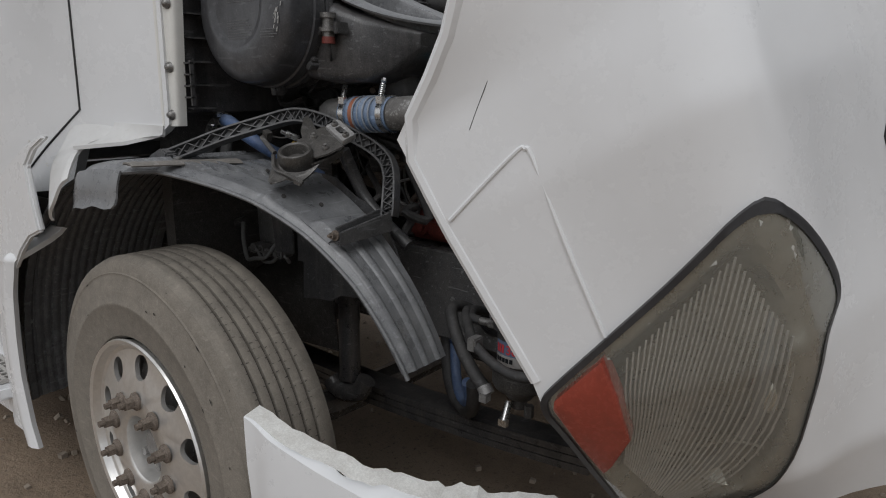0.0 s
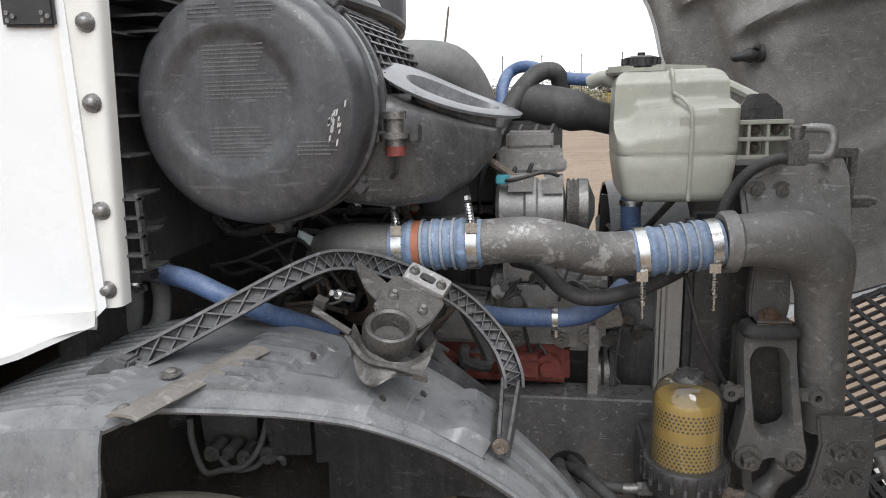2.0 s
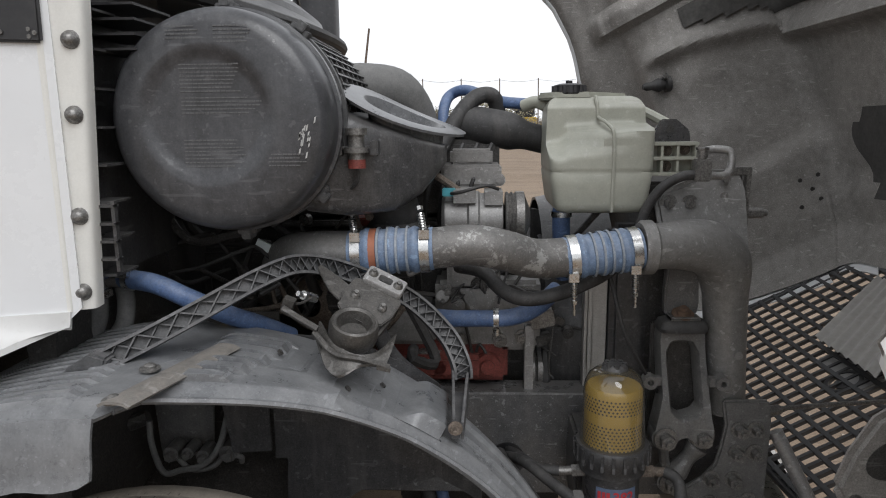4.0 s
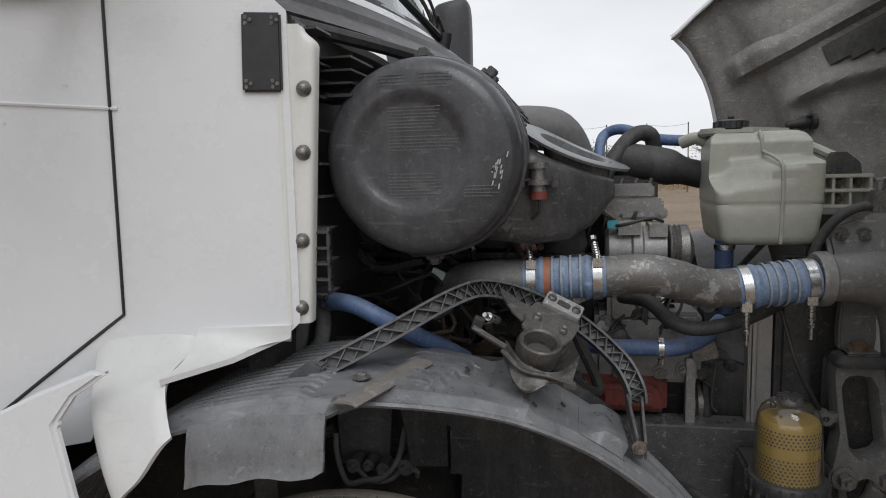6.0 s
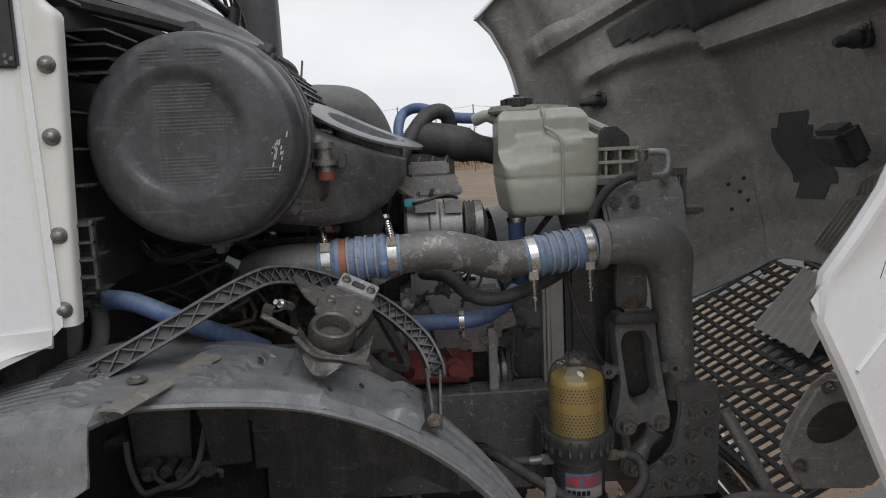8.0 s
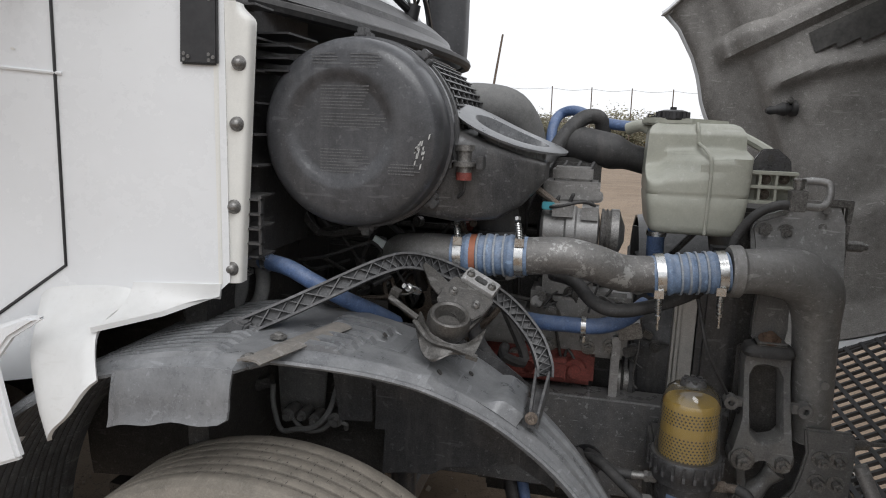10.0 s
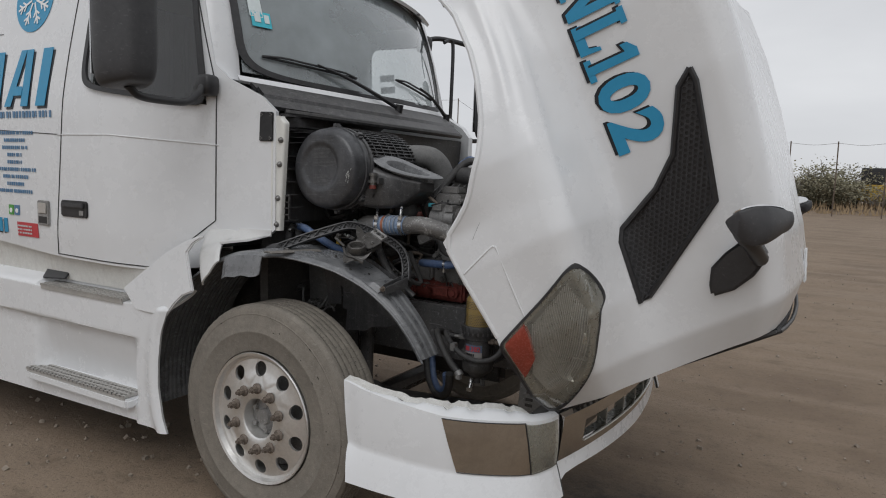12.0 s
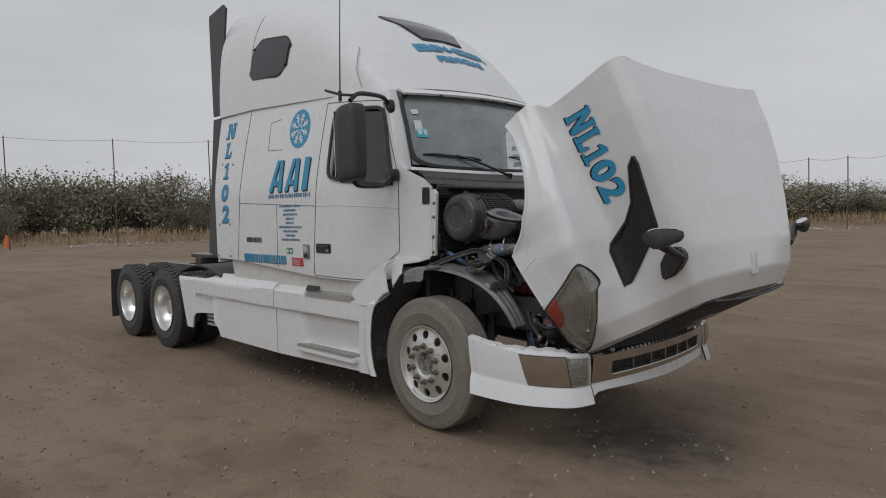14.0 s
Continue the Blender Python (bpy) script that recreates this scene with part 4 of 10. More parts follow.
def roof(f, a):
    c, s = math.cos(a), math.sin(a)
    x = -3.45 + f * 3.0
    wide = between(x, [-3.45, -1.05, -0.55, -0.3], [1.125, 1.125, 1.0, 0.93])
    y = wide * math.copysign(abs(c) ** 0.42, -c)
    x = -3.45 + f * (roof_front(y) + 3.45)
    base = cab_top(x) - 0.015
    t = max(base + 0.02, roof_top(f))
    flare = 0.012 * math.exp(-((a if a < 1.57 else math.pi - a) / 0.12) ** 2)
    return (x, y * (1 + flare), base + (t - base) * s ** 0.62)


def glass_bottom(y):
    return (-0.07 - 0.33 * (y / 0.98) ** 2, 2.045 + 0.05 * (y / 0.98) ** 2)


def windscreen(grow):
    def place(u, v):
        y = u * (0.985 + grow)
        xb, zb = glass_bottom(y)
        xt = roof_front(y) + 0.012
        bulge = 0.03 * math.sin(math.pi * v)
        return (xb + (xt - xb) * v + bulge, y * (1 - 0.01 * v), zb + (2.775 - zb) * v)
    return place


def roof_at(x, y):
    """Height of the roof over a place."""
    f = (x + 3.45) / (roof_front(y) + 3.45)
    wide = between(x, [-3.45, -1.05, -0.55, -0.3], [1.125, 1.125, 1.0, 0.93])
    c = min(1, abs(y) / wide) ** (1 / 0.42)
    base = cab_top(x) - 0.015
    t = max(base + 0.02, roof_top(f))
    return base + (t - base) * (1 - c * c) ** 0.31


def roof_side(x, z):
    """Half width of the roof's side at a height."""
    y = 1.1
    for _ in range(4):
        f = (x + 3.45) / (roof_front(y) + 3.45)
        wide = between(x, [-3.45, -1.05, -0.55, -0.3], [1.125, 1.125, 1.0, 0.93])
        base = cab_top(x) - 0.015
        t = max(base + 0.02, roof_top(f))
        s = min(1, max(0, (z - base) / (t - base))) ** (1 / 0.62)
        y = wide * max(0, 1 - s * s) ** 0.21
    return y


def window_loop(side, half, a):
    """A round-cornered loop about the door window, half its size."""
    c, s = math.cos(a), math.sin(a)
    s_, t_ = 1.5 + half * math.copysign(abs(c) ** 0.24, c), 1.5 + half * math.copysign(abs(s) ** 0.24, s)
    x0, z0 = WIN[0]
    u, v = s_ - 1, t_ - 1
    x = (WIN[0][0] * (1 - u) + WIN[1][0] * u) * (1 - v) + (WIN[3][0] * (1 - u) + WIN[2][0] * u) * v
    z = (WIN[0][1] * (1 - u) + WIN[1][1] * u) * (1 - v) + (WIN[3][1] * (1 - u) + WIN[2][1] * u) * v
    return (x, side * cab_y(x, z), z)


def build_cab():
    cab = None
    us = spread(0, 1, 14) + spread(1, 2, 10)[1:] + spread(2, 3, 10)[1:]
    vs = spread(0, 1, 14) + spread(1, 2, 10)[1:] + spread(2, 3, 3)[1:]
    for side in (-1, 1):
        bm = bmesh.new()
        shell(bm, us, vs, side_place(side), -0.035 * side, keep=lambda s, t: not (1 < s < 2 and 1 < t < 2))
        name = "cab_side"
        ob = part(name, bm, white, truck, "white painted cab side with door opening" if side < 0 else "")
        cab = cab or ob
    bm = bmesh.new()
    shell(bm, [1 - (1 - k / 26) ** 1.3 for k in range(27)], [math.pi * k / 36 for k in range(37)], roof, 0.03)
    part("roof", bm, white, truck, "white raised sleeper roof")
    bm = bmesh.new()
    shell(bm, spread(-1.2, 1.2, 8), spread(1.2, 4.0, 12), lambda u, v: (-3.44, u * between(v, [1.2, 2.8, 3.6, 4.0], [1.02, 0.92, 0.86, 0.7]), v), 0.03)
    part("back_wall", bm, white, truck)
    bm = bmesh.new()
    shell(bm, spread(-1.2, 1.2, 8), spread(-3.44, -0.5, 8), lambda u, v: (v, u / 1.2 * (cab_y(v, 1.3) - 0.06), 1.25), 0.04)
    part("cab_floor", bm, cloth, truck)
    # lower skirt of the cab under the door
    for side in (-1, 1):
        bm = bmesh.new()
        shell(bm, spread(-3.2, -0.62, 12), spread(0, 1, 3), lambda u, v: (u, side * (1.19 - 0.03 * (1 - v)), 1.0 + v * (cab_low(u) - 0.99)), 0.02)
        part("cab_sill", bm, white_worn, truck, "scuffed lower cab sill")

    bm = bmesh.new()
    shell(bm, spread(-0.955, 0.955, 28), spread(0.05, 0.97, 10), windscreen(0), 0.0)
    ws = part("windscreen", bm, dusty_sky_glass, truck, "curved laminated windscreen")
    ws.visible_shadow = False
    def soft(v, p):
        return math.copysign(abs(v) ** p, v)
    bm = bmesh.new()
    shell(bm, [2 * math.pi * k / 96 for k in range(97)], spread(0, 1, 2), lambda a, w: tuple(Vector(windscreen(0)((0.945 + 0.032 * w) * soft(math.cos(a), 0.22), 0.51 + (0.458 + 0.034 * w) * soft(math.sin(a), 0.30))) + Vector((0.007, 0, 0.002))), 0.012)
    part("windscreen_seal", bm, trim_black, truck, "wide black windscreen border")
    for side in (-1, 1):
        def pillar(v, w):
            a = Vector(windscreen(0)(side * 0.965, v))
            z = a.z
            b = Vector((cab_front(z) - 0.01, side * cab_y(cab_front(z), z), z))
            p = a.lerp(b, w)
            return (p.x + 0.012 * math.sin(math.pi * w), p.y + side * 0.012 * math.sin(math.pi * w), p.z)
        bm = bmesh.new()
        shell(bm, spread(-0.02, 1.0, 14), spread(0, 1, 6), pillar, 0.01)
        part("windscreen_pillar", bm, white, truck)
    bm = bmesh.new()
    shell(bm, spread(-0.93, 0.93, 24), spread(0, 1, 4), lambda u, v: (roof_front(u) + 0.005 + 0.085 * v, u, 2.768 - 0.045 * v * (0.5 + 0.5 * v)), 0.02)
    lip = part("roof_lip", bm, white, truck, "white overhanging roof lip with marker lamp slots")
    for u in (-0.58, -0.14, 0.0, 0.14, 0.58):
        bm = bmesh.new()
        x = roof_front(u) + 0.086
        box(bm, (x - 0.012, u - 0.045, 2.724), (x + 0.008, u + 0.045, 2.738))
        part("marker_lamp", bm, tip_grey, lip, "small grey marker lamp", bevel=0.003)
    # dark strip added behind the glass for the roof lip's reflection in it
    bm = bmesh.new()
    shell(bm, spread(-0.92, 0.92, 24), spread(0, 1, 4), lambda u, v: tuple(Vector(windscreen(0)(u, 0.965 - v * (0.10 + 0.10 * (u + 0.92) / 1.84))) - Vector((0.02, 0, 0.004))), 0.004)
    part("header_shade", bm, trim_black, truck, "added dark strip for the roof lip's reflection in the windscreen top")
    # white scuttle below the glass, then the black cowl
    bm = bmesh.new()
    shell(bm, spread(-0.97, 0.97, 24), spread(0, 1, 3), lambda u, v: (glass_bottom(u)[0] + 0.008 + 0.02 * v, u, glass_bottom(u)[1] + 0.0 - 0.026 * v), 0.02)
    part("scuttle", bm, white, truck)
    bm = bmesh.new()
    shell(bm, spread(-0.93, 0.93, 24), [0, 0.3, 0.34, 0.6, 0.64, 1.0], lambda u, v: (glass_bottom(u)[0] + 0.028 + 0.15 * v, u, glass_bottom(u)[1] - 0.028 - 0.12 * v + (0.014 if 0.32 < v < 0.62 else 0)), 0.02)
    part("cowl", bm, black_plastic, truck, "dusty black cowl tray", sharp=20)
    bm = bmesh.new()
    tube(bm, [(0.09 - 0.35 * (u / 0.98) ** 2 + 0.04, u, 1.90 + 0.04 * (u / 0.98) ** 2) for u in spread(-0.88, 0.95, 12)], 0.016, n=8, steps=2)
    part("cowl_seal", bm, rubber, truck)
    # firewall
    bm = bmesh.new()
    shell(bm, spread(-0.95, 0.95, 12), spread(0.9, 1.9, 10), lambda u, v: (-0.18 + 0.015 * math.sin(u * 9) * math.sin(v * 7), u, v), 0.05)
    part("firewall", bm, grime, truck, "grimy dark firewall")
    # door glass, seams, handle
    for side in (-1, 1):
        bm = bmesh.new()
        shell(bm, spread(1, 2, 6), spread(1, 2, 6), lambda s, t: tuple(Vector(side_place(side)(s, t)) - Vector((0, side * 0.022, 0))), 0.0)
        g = part("door_glass", bm, glass, truck, "tinted door window")
        g.visible_shadow = False
        bm = bmesh.new()
        shell(bm, [2 * math.pi * k / 80 for k in range(81)], spread(0, 1, 2), lambda a, w: tuple(Vector(window_loop(side, 0.488 + 0.04 * w, a)) + Vector((0, side * 0.006, 0))), 0.014)
        part("window_seal", bm, trim_black, truck, "black rubber window seal")
    return cab


build_cab()


def seam(pts, material=trim_black, r=0.0032, name="panel_gap"):
    """A thin dark shut line that follows the cab side."""
    bm = bmesh.new()
    line = []
    for (xa, za), (xb, zb) in zip(pts, pts[1:]):
        n = max(2, int(math.hypot(xb - xa, zb - za) / 0.08))
        line += [(xa + (xb - xa) * k / n, za + (zb - za) * k / n) for k in range(n)]
    line.append(pts[-1])
    rows = [[Vector((x, -cab_y(x, z) - 0.001, z)) for x, z in line]]
    tube(bm, rows[0], r, n=6, steps=1)
    return part(name, bm, material, truck)


seam([(-1.30, 2.735), (-1.475, 1.155)])
seam([(-1.30, 2.735), (-0.60, 2.68), (-0.39, 2.02), (-0.395, 1.40), (-0.72, 1.145), (-1.475, 1.155)])
seam([(-2.74, 2.86), (-2.95, 1.25)])
seam([(-3.44, 2.84), (-2.74, 2.86)], r=0.004)
seam([(-2.88, 1.86), (-1.40, 1.80)], r=0.0025)
seam([(-2.10, 1.82), (-2.12, 1.20)], r=0.0025)
seam([(-1.44, 1.80), (-1.0, 1.80), (-0.38, 1.76)], white, 0.0035, "door_crease")
seam([(-2.02, 2.37), (-2.30, 2.38), (-2.30, 2.66), (-2.10, 2.68)], r=0.0025)


# ---- the truck: side fairings ----
def skirt_low(x):
    return between(x, [-4.2, -3.52, -2.23, -0.9, -0.55], [0.60, 0.325, 0.31, 0.335, 0.345])


def arch_rear(z):
    """x of the wheel opening's rear edge."""
    return between(z, [0.33, 0.42, 0.57, 0.70, 0.845, 0.95, 1.06, 1.16], [-0.545, -0.585, -0.615, -0.612, -0.590, -0.545, -0.476, -0.395])


def build_skirts():
    def depth(x, z):
        d = 1.24
        ledge = ease(x, -1.70, -1.66) * (1 - ease(x, -0.89, -0.85))
        d -= 0.12 * (ledge * (0.8 * ease(z, 0.957, 0.971) + 0.2 * ease(z, 0.971, 1.06)) + (1 - ledge) * ease(z, 0.955, 1.06))
        band = ease(z, 0.765, 0.79)
        d -= 0.030 * (1 - band) * (1 - ease(x, -0.86, -0.80))
        pocket = ease(x, -1.78, -1.68) * (1 - ease(x, -0.90, -0.82)) * ease(z, 0.42, 0.475) * (1 - ease(z, 0.765, 0.78))
        d -= 0.07 * pocket * (1 - 0.6 * ease(z, 0.5, 0.76))
        d += 0.035 * math.exp(-((x - arch_rear(z) + 0.04) / 0.055) ** 2)
        return d
    for side in (-1, 1):
        bm = bmesh.new()
        us = [-2.225, -2.19] + spread(-2.1, -1.80, 3) + spread(-1.78, -1.66, 6) + spread(-1.6, -0.95, 6) + spread(-0.90, -0.8, 5) + spread(-0.75, -0.55, 8)
        vs = spread(0, 0.18, 5) + spread(0.2, 0.58, 6) + spread(0.6, 0.68, 6) + spread(0.72, 0.83, 4) + spread(0.84, 0.90, 12) + spread(0.91, 1, 4)

        def place(u, v):
            lo, hi = skirt_low(u), 1.075 - 0.02 * ease(u, -1.7, -0.9)
            z = lo + v * (hi - lo)
            x = -2.225 + (u + 2.225) * (arch_rear(z) + 2.225) / (-0.55 + 2.225)
            return (x, side * depth(x, z), z)
        shell(bm, us, vs, place, -0.018 * side)
        part("front_skirt", bm, white, truck, "white fibreglass step fairing" if side < 0 else "")
        bm = bmesh.new()

        def rear(u, v):
            lo, hi = between(u, [-4.57, -4.36, -4.24, -4.1, -3.70, -3.60, -3.52, -2.24], [0.36, 0.36, 0.487, 0.55, 0.574, 0.47, 0.325, 0.312]), between(u, [-4.57, -3.8, -3.5, -2.24], [0.985, 0.99, 1.06, 1.085])
            z = lo + v * (hi - lo)
            x = u + 0.20 * (1 - v) * ease(-u, 4.1, 4.5)
            d = 1.24 - 0.10 * ease(z, 0.96, 1.07) - 0.028 * (1 - ease(z, 0.77, 0.79)) * ease(x, -3.62, -3.56) - 0.05 * ease(x, -4.10, -4.05) * (1 - ease(x, -3.66, -3.62)) * (1 - ease(z, 0.765, 0.785))
            return (x, side * d, z)
        shell(bm, spread(-4.57, -4.1, 14) + spread(-4.05, -3.72, 6) + spread(-3.70, -3.5, 8) + spread(-3.4, -2.24, 10), spread(0, 0.5, 6) + spread(0.56, 0.66, 5) + spread(0.7, 1, 6), rear, -0.018 * side)
        part("rear_skirt", bm, white, truck, "white fibreglass side fairing with a broken rear corner" if side < 0 else "")
        # quarter panel that rises from the fairing round the rear of the wheel opening
        bm = bmesh.new()
        outline = [(-0.90, 1.03), (-0.60, 1.235), (-0.46, 1.30), (-0.37, 1.335), (-0.338, 1.334), (-0.395, 1.295), (-0.425, 1.25), (-0.40, 1.13), (-0.385, 1.07), (-0.45, 1.045), (-0.50, 1.00), (-0.56, 0.93), (-0.80, 0.93)]
        prism(bm, outline, lambda u, v, w: Vector((u, side * (1.245 - 0.03 * ease(v, 1.0, 1.38) + 0.02 * math.exp(-((u - arch_rear(v) + 0.03) / 0.05) ** 2) - w), v)), 0.02)
        part("quarter_panel", bm, white, truck, "white quarter panel behind the front wheel" if side < 0 else "", bevel=0.006)
        # broken tongue of fender left on the cab corner, and the lip above it
        left = smooth_path([(-0.45, cab_y(-0.45, 1.36) - 0.008, 1.36), (-0.425, 1.155, 1.290), (-0.408, 1.188, 1.245), (-0.375, 1.215, 1.17), (-0.338, 1.235, 1.106)], 5)
        right = smooth_path([(-0.270, cab_y(-0.270, 1.36) - 0.006, 1.362), (-0.275, cab_y(-0.275, 1.34) + 0.028, 1.334), (-0.278, 1.135, 1.318), (-0.272, 1.178, 1.292), (-0.235, 1.225, 1.23), (-0.185, 1.262, 1.165)], 5)

        def tongue(s, t):
            k = t * (len(left) - 1)
            i = min(int(k), len(left) - 2)
            p = left[i].lerp(left[i + 1], k - i).lerp(right[i].lerp(right[i + 1], k - i), s)
            curl = 0.010 * (2 * abs(s - 0.5)) ** 8
            return (p.x, side * (p.y - curl + 0.008 * math.sin(math.pi * s)), p.z + 0.004 * math.sin(9 * s) * t ** 4)
        bm = bmesh.new()
        shell(bm, spread(0, 1, 14), spread(0, 1, 20), tongue, 0.008 * side)
        part("fender_tongue", bm, white_grimy, truck, "broken white fender tongue" if side < 0 else "")
        bm = bmesh.new()

        def lip(u, v):
            y1 = between(u, [-0.278, -0.24, -0.20, -0.16, -0.138], [1.172, 1.125, 1.072, 1.022, 1.0])
            z1 = between(u, [-0.278, -0.20, -0.138], [1.300, 1.312, 1.335])
            y0, z0 = cab_y(u, 1.36) - 0.005, 1.366
            return (u, side * (y0 + (y1 - y0) * v ** 1.35), z1 + (z0 - z1) * (1 - v) ** 2)
        shell(bm, spread(-0.278, -0.122, 10), spread(0, 1, 14), lip, 0.010)
        part("corner_lip", bm, white_grimy, truck)


build_skirts()


def build_steps():
    def tread(name, x0, x1, front, back):
        """A grate from its front edge to its back edge, both (y, z)."""
        bm = bmesh.new()
        run = Vector((0, back[0] - front[0], back[1] - front[1]))
        span, lean = run.length, Matrix.Translation((0, front[0], front[1])) @ Matrix.Rotation(math.atan2(run.z, run.y), 4, "X")
        box(bm, (x0, 0, -0.03), (x1, 0.015, 0))
        box(bm, (x0, span - 0.015, -0.03), (x1, span, 0))
        n = 26
        for k in range(n + 1):
            x = x0 + (x1 - x0) * k / n
            box(bm, (x - 0.005, 0, -0.012), (x + 0.005, span, 0))
        for k in range(1, 4):
            y = span * k / 4
            box(bm, (x0, y - 0.007, -0.010), (x1, y + 0.007, 0.002))
        bmesh.ops.transform(bm, matrix=lean, verts=bm.verts[:])
        step = part(name, bm, post_alloy, truck, "perforated aluminium step tread")
        # black plate added under the bars, standing for the shade in their gaps
        bm = bmesh.new()
        box(bm, (x0 + 0.01, 0.012, -0.016), (x1 - 0.01, span - 0.012, -0.0125))
        bmesh.ops.transform(bm, matrix=lean, verts=bm.verts[:])
        part("step_backing", bm, trim_black, step)
        return step
    tread("upper_step", -1.63, -0.905, (-1.248, 0.975), (-1.142, 0.979))
    tread("lower_step", -1.78, -0.885, (-1.258, 0.470), (-1.125, 0.470))
    bm = bmesh.new()
    box(bm, (-1.80, -1.264, 0.40), (-0.86, -1.12, 0.455))
    part("step_ledge", bm, white, truck, bevel=0.012)
    bm = bmesh.new()
    prism(bm, [(-1.685, 0.990), (-1.480, 1.005), (-1.495, 1.068), (-1.715, 1.060)], lambda u, v, w: Vector((u, -1.205 + (v - 0.985) * 0.9 - w * 0.8, v + w * 0.4)), 0.012)
    part("step_handle", bm, trim_black, truck, "black moulded grab recess", bevel=0.006)
    bm = bmesh.new()
    tread_x = spread(-4.25, -3.95, 10)
    for x in tread_x:
        box(bm, (x - 0.004, -1.2, 0.985), (x + 0.004, -1.05, 1.0))
    part("rear_step", bm, alloy, truck)
    bm = bmesh.new()
    for z in (0.42, 0.47, 0.52):
        box(bm, (-4.0, -1.15, z - 0.012), (-3.6, -0.9, z + 0.012))
    part("battery_step", bm, alloy, truck, "bent aluminium step behind the broken fairing", bevel=0.004)
    bm = bmesh.new()
    box(bm, (-4.1, -1.1, 0.45), (-3.5, -0.5, 0.98))
    part("battery_box", bm, frame_paint, truck, bevel=0.01)
    bm = bmesh.new()
    cyl(bm, (-3.3, -0.85, 0.68), (-1.0, -0.85, 0.68), 0.30, n=32)
    part("fuel_tank", bm, cast_alloy, truck, "round aluminium fuel tank inside the fairing")
    # deck plate between the sleeper and the frame
    bm = bmesh.new()
    box(bm, (-4.3, -1.0, 1.02), (-3.3, 1.0, 1.05))
    part("deck_plate", bm, cast_alloy, truck)


build_steps()


# ---- the truck: bumper ----
CORNER = smooth_path([(0.516, 1.250, 0), (0.74, 1.238, 0), (0.95, 1.207, 0), (1.10, 1.142, 0), (1.24, 1.035, 0), (1.288, 0.925, 0), (1.300, 0.850, 0)], 8)


def corner_at(s):
    """Point and outward way on the bumper's corner moulding, s from 0 at the wheel to 1 at the seam."""
    k = s * (len(CORNER) - 1)
    i = min(int(k), len(CORNER) - 2)
    way = (CORNER[i + 1] - CORNER[i]).normalized()
    return CORNER[i].lerp(CORNER[i + 1], k - i), Vector((-way.y, way.x, 0))


def corner_s(x):
    """The s at which the corner moulding reaches x."""
    return float(np.interp(x, [p.x for p in CORNER], [k / (len(CORNER) - 1) for k in range(len(CORNER))]))


